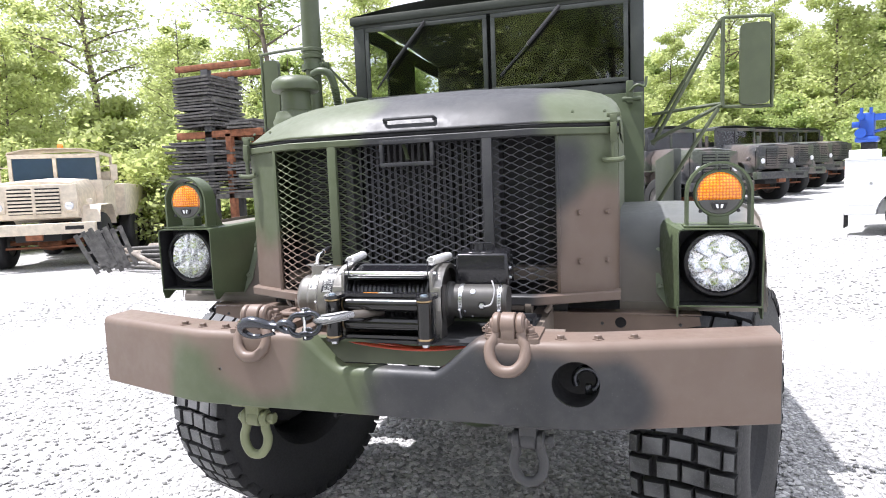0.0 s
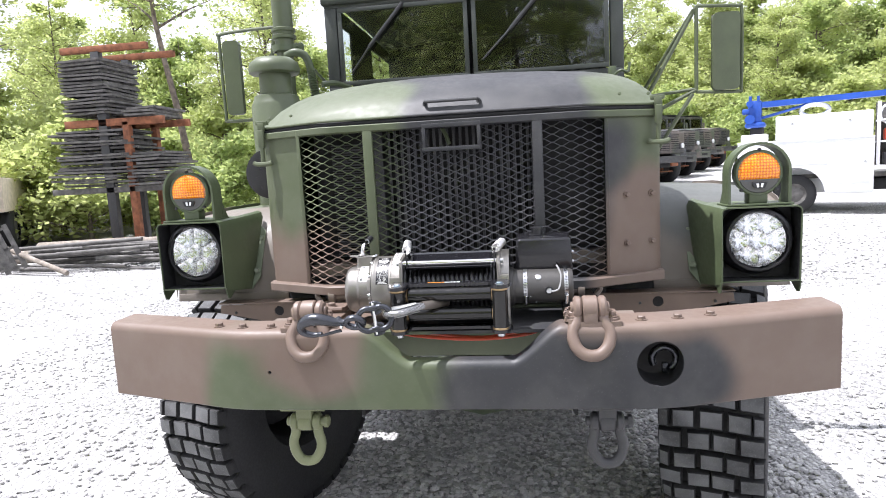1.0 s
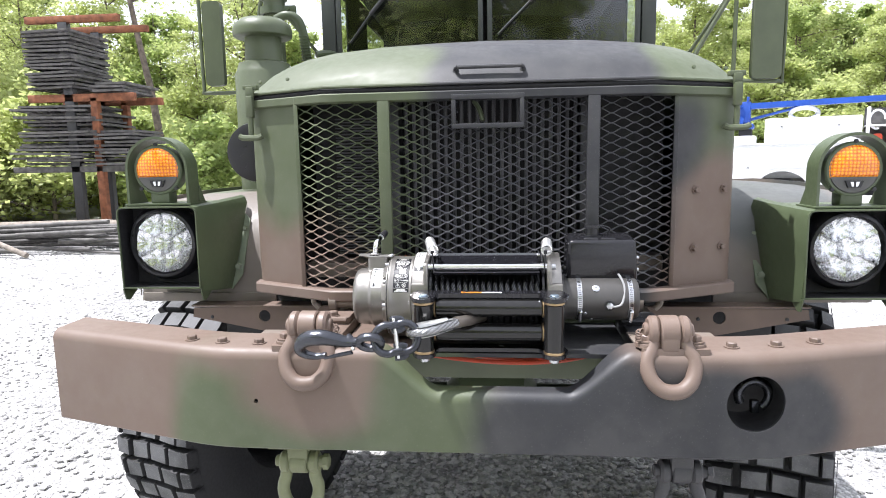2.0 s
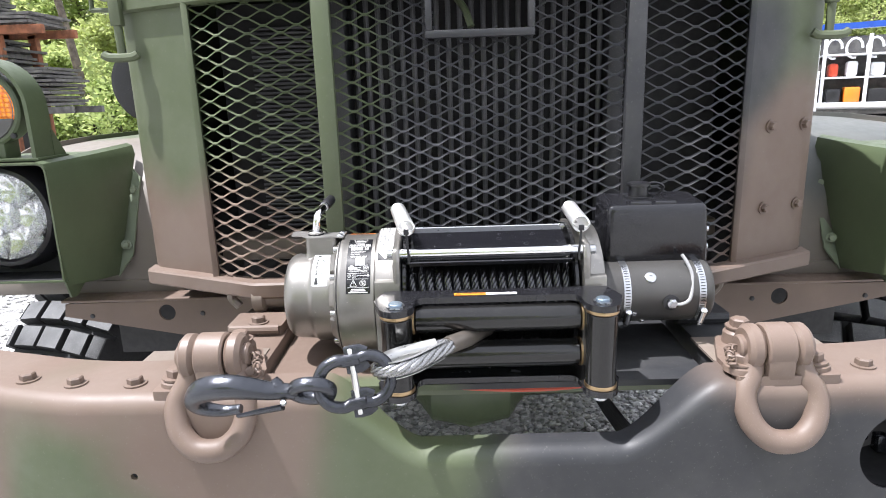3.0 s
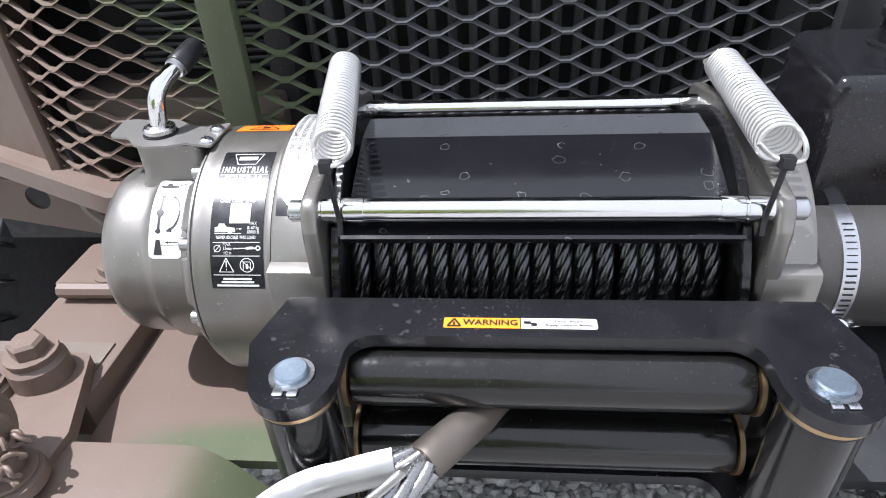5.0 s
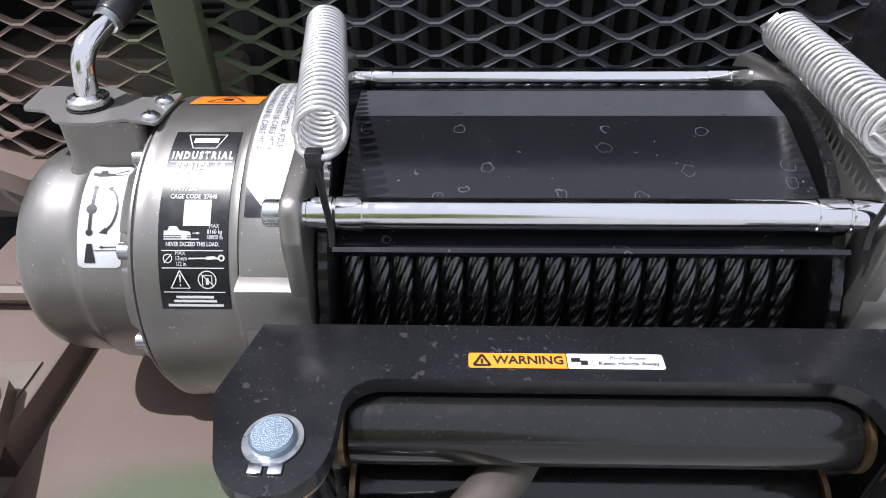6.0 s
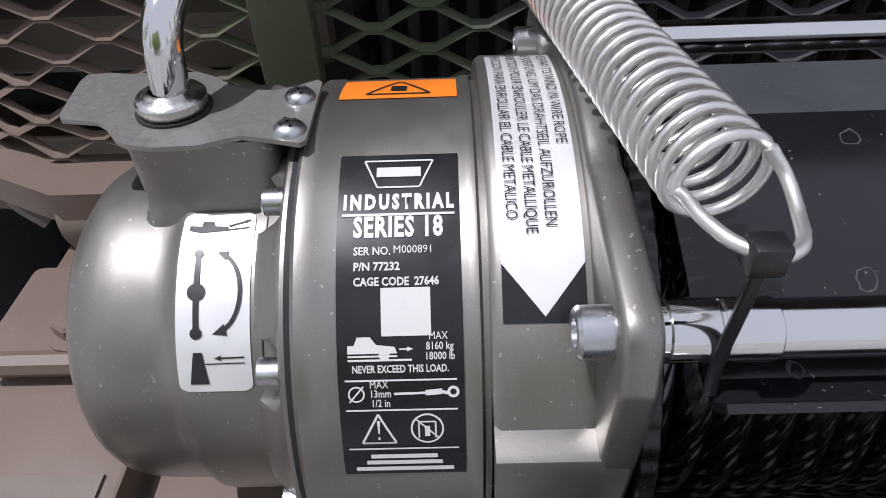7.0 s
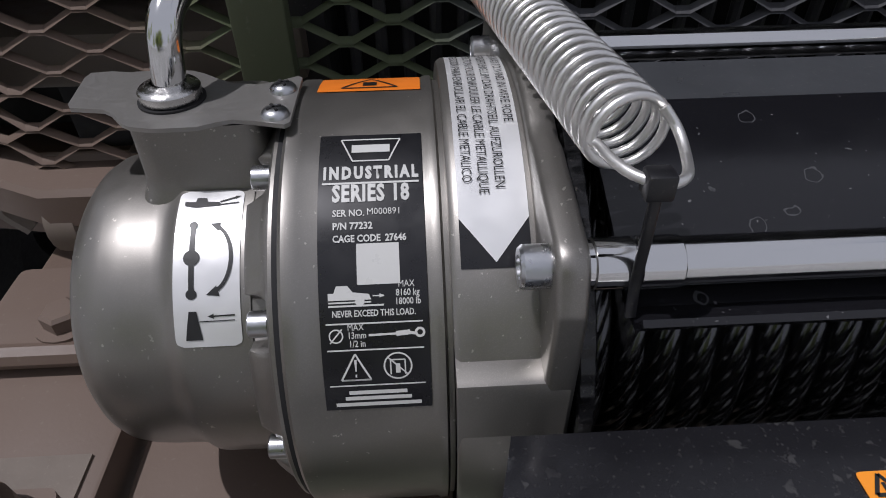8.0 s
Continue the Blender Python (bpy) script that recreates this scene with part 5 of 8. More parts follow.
def ring_point(r, a, x):
    """A point on the drum's round, a degrees up from the front."""
    return Vector((x, YC - r * math.cos(radians(a)), ZC + r * math.sin(radians(a))))


def curved(r, xc, mid, flip=False):
    """Maps flat label points onto the round: across is x, up is along the curve."""
    def f(p):
        return ring_point(r + p.z, mid + math.degrees(p.y / r), xc + p.x)
    return f


def patch(bm, r, x0, x1, a0, a1, n=20, lift=0.0004, outline=None):
    """A thin curved sticker on the round."""
    if outline is None:
        outline = rounded([(x0, a0), (x1, a0), (x1, a1), (x0, a1)], 0.0, 1)
    rows = []
    for k in range(n + 1):
        a = a0 + (a1 - a0) * k / n
        rows.append([ring_point(r + lift, a, x) for x in (x0, (x0 + x1) / 2, x1)])
    loft(bm, rows)


def bars(bm, bend, items, lift=0.0006):
    """Flat printed shapes: polygons in label metres, bent onto the face."""
    flat = BM()
    for poly in items:
        flat.faces.new([flat.verts.new((u, v, lift)) for u, v in poly])
    bmesh.ops.triangulate(flat, faces=flat.faces)
    for _ in range(5):
        long = [e for e in flat.edges if abs(e.verts[0].co.y - e.verts[1].co.y) > 0.003]
        if not long:
            break
        bmesh.ops.subdivide_edges(flat, edges=long, cuts=1)
        bmesh.ops.triangulate(flat, faces=flat.faces)
    at = {v: bm.verts.new(bend(v.co)) for v in flat.verts}
    for f in flat.faces:
        bm.faces.new([at[v] for v in f.verts])
    flat.free()


def rect(x0, x1, y0, y1):
    return [(x0, y0), (x1, y0), (x1, y1), (x0, y1)]


def ring_poly(cx, cy, r0, r1, n=20):
    out = []
    for k in range(n):
        a, b = k * math.tau / n, (k + 1) * math.tau / n
        out.append([(cx + r0 * math.cos(a), cy + r0 * math.sin(a)), (cx + r1 * math.cos(a), cy + r1 * math.sin(a)), (cx + r1 * math.cos(b), cy + r1 * math.sin(b)), (cx + r0 * math.cos(b), cy + r0 * math.sin(b))])
    return out


def stroke(pts, w):
    out = []
    for (x0, y0), (x1, y1) in zip(pts, pts[1:]):
        d = Vector((x1 - x0, y1 - y0)).normalized() * w / 2
        out.append([(x0 - d.y, y0 + d.x), (x0 + d.y, y0 - d.x), (x1 + d.y, y1 - d.x), (x1 - d.y, y1 + d.x)])
    return out


def sweep(bm, pts, up, sizes):
    """A forged bar: a rounded-box section, half-width and half-height given for each point, carried along a path that lies flat to up."""
    up = Vector(up).normalized()
    pts = [Vector(q) for q in pts]
    secs = []
    for k, q in enumerate(pts):
        t = (pts[min(k + 1, len(pts) - 1)] - pts[max(k - 1, 0)]).normalized()
        sd = t.cross(up).normalized()
        a, b = sizes[k]
        ring = []
        for m in range(16):
            th = m * math.tau / 16
            cx, cz = math.cos(th), math.sin(th)
            ring.append(q + sd * a * math.copysign(abs(cx) ** 0.62, cx) + up * b * math.copysign(abs(cz) ** 0.62, cz))
        secs.append(ring)
    loft(bm, secs, closed=True, caps=True)


def build_gear_end():
    g = part("gear_housing", BM(), M["winch"], winch, "round gear housing with stickers and a clutch lever")
    bm = BM()
    lathe(bm, (0, YC, ZC), (1, 0, 0), [(-0.322, 0.0), (-0.322, 0.052), (-0.3215, 0.0590), (-0.3195, 0.0645), (-0.316, 0.0685), (-0.311, 0.0715), (-0.304, 0.0732), (-0.296, 0.0738), (-0.283, 0.0741), (-0.2795, 0.0744), (-0.2765, 0.0754), (-0.2742, 0.0770), (-0.2722, 0.0781), (-0.2695, 0.0785), (-0.2435, 0.0786), (-0.2420, 0.0788)], 96)
    part("end_cap", bm, M["winch"], g)
    # bolt flange, with a pocket for each screw
    turns = [72.2 + 37.3 * k for k in range(-4, 4)]
    bm = BM()
    sections = []
    for k in range(361):
        a = k
        near = min(abs((a - q + 180) % 360 - 180) for q in turns)
        w = min(1.0, max(0.0, (7.2 - near) / 1.6))
        w = w * w * (3 - 2 * w)
        xs_ = -0.2420 + 0.0088 * w
        sections.append([ring_point(r, a, x) for x, r in ((-0.2425, 0.0780), (xs_ - 0.0006, 0.0795), (xs_, 0.0815), (xs_, 0.0868), (xs_ + 0.0006, 0.0885), (max(xs_ + 0.0012, -0.2390), 0.0905), (max(xs_ + 0.0016, -0.2350), 0.0935), (-0.2318, 0.0958), (-0.2312, 0.0985), (-0.2300, 0.1000), (-0.2285, 0.1000), (-0.2285, 0.090))])
    loft(bm, sections)
    part("bolt_flange", bm, M["winch"], g, "", 50)
    bm = BM()
    lathe(bm, (0, YC, ZC), (1, 0, 0), [(-0.2285, 0.08), (-0.2285, 0.1005), (-0.226, 0.1005), (-0.226, 0.08)], 64)
    part("seal", bm, M["dull_black"], g, "black gasket line")
    bm = BM()
    lathe(bm, (0, YC, ZC), (1, 0, 0), [(-0.226, 0.08), (-0.226, 0.1025), (-0.2245, 0.104), (-0.219, 0.104), (-0.218, 0.1035), (-0.1715, 0.1035), (-0.1705, 0.1042), (-0.1672, 0.1042), (-0.1662, 0.1020), (-0.150, 0.1020)], 96)
    part("ring_gear_body", bm, M["winch"], g)
    for a in turns:
        bm = BM()
        lathe(bm, ring_point(0.0905, a, -0.2362), (1, 0, 0), [(-0.0015, 0), (-0.0015, 0.0024), (-0.0036, 0.0028), (-0.0036, 0.0044), (-0.0030, 0.0051), (0.0032, 0.0051), (0.0040, 0.0051)], 20)
        part("cap_screw", bm, M["zinc"], g, "bright socket-head screw")
    # pedestal for the clutch lever
    bm = BM()
    rows = []
    for z, ex, ey in ((1.318, 0.0330, 0.0300), (1.331, 0.0285, 0.0245), (1.337, 0.0258, 0.0215), (1.343, 0.0248, 0.0205), (1.3665, 0.0245, 0.0200)):
        ol = rounded([(-0.2635 - ex, 0.2600 - ey), (-0.2635 + ex + 0.004, 0.2600 - ey), (-0.2635 + ex + 0.004, 0.2600 + ey), (-0.2635 - ex, 0.2600 + ey)], 0.009, 5)
        rows.append([(u, v, z) for u, v in ol])
    loft(bm, rows, closed=True, caps=True)
    part("lever_pedestal", bm, M["winch"], g)
    bm = BM()
    ol = [(-0.3165, 0.288), (-0.3175, 0.283), (-0.3145, 0.258), (-0.3125, 0.2545), (-0.2985, 0.2520), (-0.2945, 0.2490), (-0.2880, 0.2405), (-0.2835, 0.2370), (-0.2740, 0.2345), (-0.2580, 0.2350), (-0.2500, 0.2385), (-0.2450, 0.2400), (-0.2360, 0.2380), (-0.2245, 0.2345), (-0.2225, 0.2365), (-0.2225, 0.2760), (-0.2245, 0.2780), (-0.2320, 0.2735), (-0.2400, 0.2705), (-0.2520, 0.2730), (-0.2580, 0.2770), (-0.2660, 0.2835), (-0.2720, 0.2870), (-0.2860, 0.2885), (-0.3000, 0.2875), (-0.3080, 0.2890)]
    plate(bm, ol, Matrix.Translation((0, 0, 1.3672)), 0.0018)
    part("lever_bracket", bm, M["spring_plate"], g, "wavy steel detent plate")
    for y in (0.2425, 0.2645):
        bm = BM()
        lathe(bm, (-0.2290, y, 1.3690), (0, 0, 1), [(0, 0), (0, 0.0056), (0.0012, 0.0055), (0.0026, 0.0042), (0.0033, 0.0022), (0.0035, 0.0)], 22)
        part("pan_screw", bm, M["zinc"], g, "cross-head pan screw")
        bm = BM()
        for q in (30, 120):
            box(bm, -0.0030, 0.0030, -0.0006, 0.0006, 0.0030, 0.0037, m=Matrix.Translation((-0.2290, y, 1.3690)) @ Matrix.Rotation(radians(q), 4, 'Z'))
        part("screw_cross", bm, M["dull_black"], g)
    lev = part("clutch_lever", BM(), M["chrome"], g, "bent chrome clutch lever")
    lx, ly = -0.2730, 0.2590
    bm = BM()
    lathe(bm, (lx, ly, 1.3690), (0, 0, 1), [(0.0012, 0), (0.0012, 0.0118), (0.0020, 0.0124), (0.0052, 0.0124), (0.0062, 0.0116), (0.0068, 0.0096), (0.0078, 0.0080), (0.0082, 0.0066)], 36)
    part("collar", bm, M["lever_zinc"], lev)
    bm = BM()
    lathe(bm, (lx, ly, 1.3690), (0, 0, 1), [(0, 0), (0, 0.0134), (0.0010, 0.0134), (0.0014, 0.0)], 32)
    part("lever_seal", bm, M["dull_black"], lev)
    bm = BM()
    path = smooth_path([(lx, ly, 1.370), (lx + 0.0022, ly + 0.0002, 1.385), (lx + 0.0036, ly + 0.0020, 1.3950), (lx + 0.0052, ly + 0.0085, 1.4025), (lx + 0.0085, ly + 0.0195, 1.4080), (lx + 0.0116, ly + 0.0295, 1.4115)], 10)
    tube(bm, path, 0.0066, 18)
    part("stem", bm, M["chrome"], lev)
    bm = BM()
    d = (path[-1] - path[-3]).normalized()
    lathe(bm, path[-1] - d * 0.002, d, [(0, 0), (0, 0.0078), (0.004, 0.0078), (0.004, 0.0072)], 20)
    part("ferrule", bm, M["zinc"], lev)
    bm = BM()
    lathe(bm, path[-1] + d * 0.002, d, [(0, 0), (0, 0.0088), (0.0015, 0.0093), (0.026, 0.0086), (0.028, 0.0072), (0.0285, 0)], 24)
    part("knob", bm, M["plastic"], lev, "black plastic grip")
    # orange hazard sticker on top
    bm = BM()
    patch(bm, 0.1035, -0.216, -0.172, 96, 109.5, 8)
    part("hazard_sticker", bm, M["orange_label"], g, "orange hazard sticker")
    bend = curved(0.1035, -0.194, 102.5)
    bm = BM()
    bars(bm, bend, stroke([(-0.012, -0.008), (0.012, -0.008), (0.0, 0.008), (-0.012, -0.008)], 0.0012) + [rect(-0.003, 0.003, -0.005, 0.001)])
    part("hazard_print", bm, M["ink"], g)
    return g


M["spring_plate"] = paint("detent_plate", (0.31, 0.30, 0.285), 0.40, 0.65, vary=0.02, grain=600, bump=0.02, dust=0.15)
M["lever_zinc"] = paint("dull_plated_steel", (0.62, 0.61, 0.59), 0.22, 1.0, vary=0.08, grain=300)
gear = build_gear_end()


def build_rating_label():
    lab = part("rating_label", BM(), M["label_black"], gear, "black rating label with pale print")
    bm = BM()
    a0, a1 = 17.2, 77.0
    patch(bm, 0.1035, -0.2113, -0.1727, a0, a1, 36)
    part("film", bm, M["label_black"], lab)
    bend = curved(0.1042, -0.1920, 0.0)

    def at(a):
        return 0.1042 * radians(a)

    def line(text, a, size, x=0.0, align='CENTER', sq=1.0, bold=0.010, gap=1.0):
        off = Vector((x, at(a), 0))
        letters("print", text, M["label_print"], lab, None, size, lambda p: bend(p + off), align, sq, bold=bold, gap=gap)
    line("INDUSTRIAL", 66.5, 0.0072, 0, 'CENTER', 0.66, 0.058, 1.40)
    line("SERIES 18", 61.7, 0.0094, 0, 'CENTER', 0.66, 0.040, 1.12)
    line("SER NO.", 57.5, 0.0036, -0.0139, 'LEFT', 0.88, 0.02)
    line("M000891", 57.7, 0.0036, -0.0016, 'LEFT', 0.92, 0.0)
    line("P/N 77232", 54.8, 0.0036, -0.0139, 'LEFT', 0.92, 0.03)
    line("CAGE CODE  27646", 52.2, 0.0036, -0.0139, 'LEFT', 0.84, 0.03)
    line("MAX", 43.0, 0.0034, 0.0118, 'CENTER', 0.80, 0.0)
    line("8160 kg", 41.3, 0.0034, 0.0122, 'CENTER', 0.78)
    line("18000 lb", 39.6, 0.0034, 0.0122, 'CENTER', 0.78)
    line("NEVER EXCEED THIS LOAD.", 37.5, 0.0033, 0.0, 'CENTER', 0.72, 0.02)
    line("MAX", 34.8, 0.0034, -0.0068, 'CENTER', 0.80, 0.0)
    line("13mm", 33.2, 0.0034, -0.0064, 'CENTER', 0.78)
    line("1/2 in", 31.5, 0.0034, -0.0064, 'CENTER', 0.78)
    items = []
    # trapezoid emblem drawn as a plain shape
    items += stroke([(-0.0112, at(75.4)), (0.0112, at(75.4)), (0.0068, at(69.6)), (-0.0068, at(69.6)), (-0.0112, at(75.4))], 0.0006)
    items += [rect(-0.0072, 0.0072, at(71.8), at(73.9))]
    items += [rect(-0.0178, 0.0178, at(63.95), at(64.4))]
    # blank code panel
    items += [rect(-0.0055, 0.0097, at(43.1), at(51.2))]
    # pick-up truck and arrow
    truck_outline = [(-0.0160, at(40.2)), (-0.0160, at(41.6)), (-0.0140, at(41.6)), (-0.0130, at(43.0)), (-0.0090, at(43.0)), (-0.0072, at(41.7)), (-0.0015, at(41.3)), (-0.0008, at(40.2))]
    items += [truck_outline, rect(-0.0160, 0.0036, at(38.9), at(39.25)), rect(-0.0160, -0.0008, at(39.6), at(39.9))]
    items += ring_poly(-0.0048, at(39.9), 0.0, 0.0017, 12)
    items += stroke([(-0.0002, at(40.9)), (0.0024, at(40.9))], 0.0004) + [[(0.0022, at(41.3)), (0.0022, at(40.5)), (0.0042, at(40.9))]]
    for a in (35.6, 30.3, 22.8):
        items += [rect(-0.0172, 0.0172, at(a - 0.15), at(a + 0.15))]
    # diameter sign, rope and hook
    items += ring_poly(-0.0138, at(33.2), 0.0021, 0.0026, 18) + stroke([(-0.0160, at(31.8)), (-0.0116, at(34.6))], 0.0005)
    items += stroke([(-0.0022, at(33.2)), (0.0080, at(33.3))], 0.0008) + stroke([(0.0075, at(33.3)), (0.0125, at(33.5))], 0.0018) + stroke([(0.0120, at(33.5)), (0.0150, at(33.1))], 0.0010) + ring_poly(0.0160, at(33.4), 0.0010, 0.0019, 14)
    # warning triangle and prohibition ring
    items += stroke([(-0.0128, at(24.0)), (-0.0022, at(24.0)), (-0.0075, at(29.5)), (-0.0128, at(24.0)), (-0.0022, at(24.0))], 0.0007)
    items += [[(-0.0080, at(28.3)), (-0.0070, at(28.3)), (-0.0073, at(25.8)), (-0.0077, at(25.8))], rect(-0.0078, -0.0072, at(24.6), at(25.2))]
    items += ring_poly(0.0076, at(26.7), 0.0046, 0.0052, 26) + stroke([(0.0042, at(28.5)), (0.0110, at(24.9))], 0.0005)
    items += stroke([(0.0050, at(24.9)), (0.0050, at(28.0)), (0.0102, at(28.0)), (0.0102, at(24.9))], 0.0005) + [rect(0.0068, 0.0084, at(25.2), at(27.2))]
    # maker's lines: plain bars
    for a, w in ((21.2, 0.0105), (19.9, 0.0120), (18.5, 0.0155)):
        items += [rect(-w, w, at(a - 0.42), at(a + 0.42))]
    bm = BM()
    bars(bm, bend, items, 0.0)
    tagged(part("line_art", bm, M["label_print"], lab), kind="stuff")


build_rating_label()


def build_clutch_sticker():
    st = part("clutch_sticker", BM(), M["label_silver"], gear, "silver clutch instruction sticker with black arrows")
    bm = BM()
    rows, rc = [], 0.003
    for k in range(61):
        a = 27.2 + 47.6 * k / 60
        d = min(a - 27.2, 74.8 - a) * radians(1) * 0.0788
        cut_in = rc - math.sqrt(max(0.0, rc * rc - (rc - d) ** 2)) if d < rc else 0.0
        rows.append([ring_point(0.0790, a, x) for x in (-0.2720 + cut_in, -0.2590, -0.2460 - cut_in)])
    loft(bm, rows)
    part("film", bm, M["label_silver"], st)
    bend = curved(0.0794, -0.2590, 51.0)
    it = []
    # vehicle with its rope, as plain shapes
    it += [[(-0.0105, 0.0255), (-0.0105, 0.0275), (-0.0062, 0.0272), (-0.0058, 0.0292), (-0.0020, 0.0290), (-0.0014, 0.0272), (0.0036, 0.0268), (0.0036, 0.0252), (-0.0062, 0.0246)]]
    it += stroke([(0.0036, 0.0270), (0.0105, 0.0292)], 0.0006) + stroke([(0.0036, 0.0256), (0.0112, 0.0264)], 0.0005) + [[(0.0096, 0.0296), (0.0094, 0.0282), (0.0118, 0.0296)]]
    # lever at its two stops
    it += stroke([(-0.0058, -0.0112), (-0.0058, 0.0160)], 0.0020)
    for y, r in ((-0.0118, 0.0021), (0.0026, 0.0032), (0.0164, 0.0017)):
        it += ring_poly(-0.0058, y, 0.0, r, 16)
    arc = [(0.0010 + 0.0086 * math.cos(radians(a)), 0.0024 + 0.0138 * math.sin(radians(a))) for a in range(-68, 70, 8)]
    it += stroke(arc, 0.0015)
    it += [[(0.0000, -0.0122), (0.0052, -0.0128), (0.0040, -0.0086)], [(0.0006, 0.0168), (0.0050, 0.0172), (0.0040, 0.0136)]]
    # figure hauling the rope, kept as a plain tapered block
    it += [[(-0.0088, -0.0300), (-0.0022, -0.0300), (-0.0040, -0.0185), (-0.0070, -0.0185)]]
    it += stroke([(0.0020, -0.0206), (0.0108, -0.0204)], 0.0006) + stroke([(-0.0030, -0.0226), (0.0108, -0.0224)], 0.0004) + [[(0.0002, -0.0206), (0.0026, -0.0196), (0.0026, -0.0216)]]
    bm = BM()
    bars(bm, bend, it, 0.0)
    tagged(part("line_art", bm, M["ink"], st), kind="stuff")


build_clutch_sticker()


def build_support(x0, x1, s):
    """Cast drum support: round shoulder, bearing flange, foot pad, tie-rod bosses. s points away from the drum."""
    su = part("drum_support", BM(), M["winch"], winch, "cast drum support with mounting foot")
    xo, xi = (x0, x1) if s < 0 else (x1, x0)
    bm = BM()
    rows = []
    for x, r in ((xo, 0.098), (xo, 0.1105), (xo - s * 0.002, 0.112), (xi + s * 0.010, 0.112), (xi + s * 0.008, 0.108)):
        rows.append([ring_point(r, -40 + 260 * k / 48, x) for k in range(49)])
    loft(bm, rows)
    part("shoulder", bm, M["winch"], su)
    # flange plate with flats towards the tie rods
    ol = rounded([(0.1465, 1.156), (0.1500, 1.345), (0.1560, 1.3635), (0.206, 1.3725)], [0.0, 0.010, 0.012, 0.0], 5)
    ol += [(YC - 0.1185 * math.cos(radians(a)), ZC + 0.1185 * math.sin(radians(a))) for a in range(68, 113, 4)]
    ol += rounded([(0.310, 1.3725), (0.366, 1.3635), (0.3735, 1.345), (0.377, 1.156)], [0.0, 0.014, 0.010, 0.0], 5)
    mm = Matrix(((0, 0, 1, min(xi + s * 0.002, xi + s * 0.013)), (1, 0, 0, 0), (0, 1, 0, 0), (0, 0, 0, 1)))
    bm = BM()
    layers = [(0.0, 0.984), (0.0007, 0.993), (0.0022, 1.0), (0.0088, 1.0), (0.0103, 0.993), (0.011, 0.984)]
    loft(bm, [[mm @ Vector((YC + (u - YC) * k, ZC + (v - ZC) * k, h)) for u, v in ol] for h, k in layers], closed=True, caps=True)
    part("flange", bm, M["winch"], su, "", 50)
    bm = BM()
    xa, xb = sorted((xo, xi + s * 0.004))
    sect = [(0.205, 1.3162), (0.1640, 1.3158), (0.1530, 1.3146), (0.1504, 1.3132), (0.1490, 1.3095), (0.1470, 1.156), (0.205, 1.156)]
    lo = [[(x, y, z) for y, z in sect] for x in (xa, xb)]
    loft(bm, lo, closed=True, caps=True)
    part("foot_pad", bm, M["winch"], su)
    for y in (0.165, 0.338):
        bm = BM()
        p = (xi + s * 0.013, y, 1.3535)
        lathe(bm, p, (s, 0, 0), [(-0.002, 0.0), (-0.002, 0.0073), (0.0085, 0.0073), (0.0096, 0.0064), (0.0096, 0.0040), (0.006, 0.0036), (0.006, 0.0)], 20)
        part("tie_rod_screw", bm, M["zinc"], su, "socket-head screw")
    return su


left_support = build_support(-0.1642, -0.1215, -1)
right_support = build_support(0.158, 0.196, 1)


def build_arrow_label():
    st = part("direction_label", BM(), M["label_silver"], left_support, "silver arrow label with rope-winding words")
    xa, xb = -0.1610, -0.1364
    bm = BM()
    rows = []
    for k in range(25):
        a = 54.0 + 53 * k / 24
        rows.append([ring_point(0.1126, a, x) for x in (xa, (xa + xb) / 2, xb)])
    loft(bm, rows)
    part("film", bm, M["label_silver"], st)
    bm = BM()
    rows = []
    n = 10
    for k in range(n + 1):
        f = k / n
        a = 54.0 - 8.0 * f
        h = (xb - xa) / 2 * (1 - f)
        c = (xa + xb) / 2
        rows.append([ring_point(0.1127, a, c - h), ring_point(0.1127, a, c), ring_point(0.1127, a, c + h + 1e-5)])
    loft(bm, rows)
    part("arrow_point", bm, M["label_silver"], st)
    bm = BM()
    rows = [[ring_point(0.1123, a, x) for x in (xa, xb)] for a in (54.5, 52, 50, 48, 46.5, 45.0)]
    loft(bm, rows)
    part("backing", bm, M["label_black"], st)
    for k, text in enumerate(("THIS WAY TO WIND IN WIRE ROPE", "DIE RICHTUNG, UM DAS DRAHTSEIL AUFZUROLLEN", "DIRECTION POUR ENROULER LE CABLE METALLIQUE", "DIRECCION PARA ENROLLAR EL CABLE METALICO")):
        xc = -0.1400 - k * 0.0058
        r = 0.1133

        def f(p, xc=xc, r=r):
            return ring_point(r, 106.5 - math.degrees(p.x / r), xc + p.y)
        letters("print", text, M["ink"], st, None, 0.0052, f, 'LEFT', 0.76, bold=0.0)


build_arrow_label()


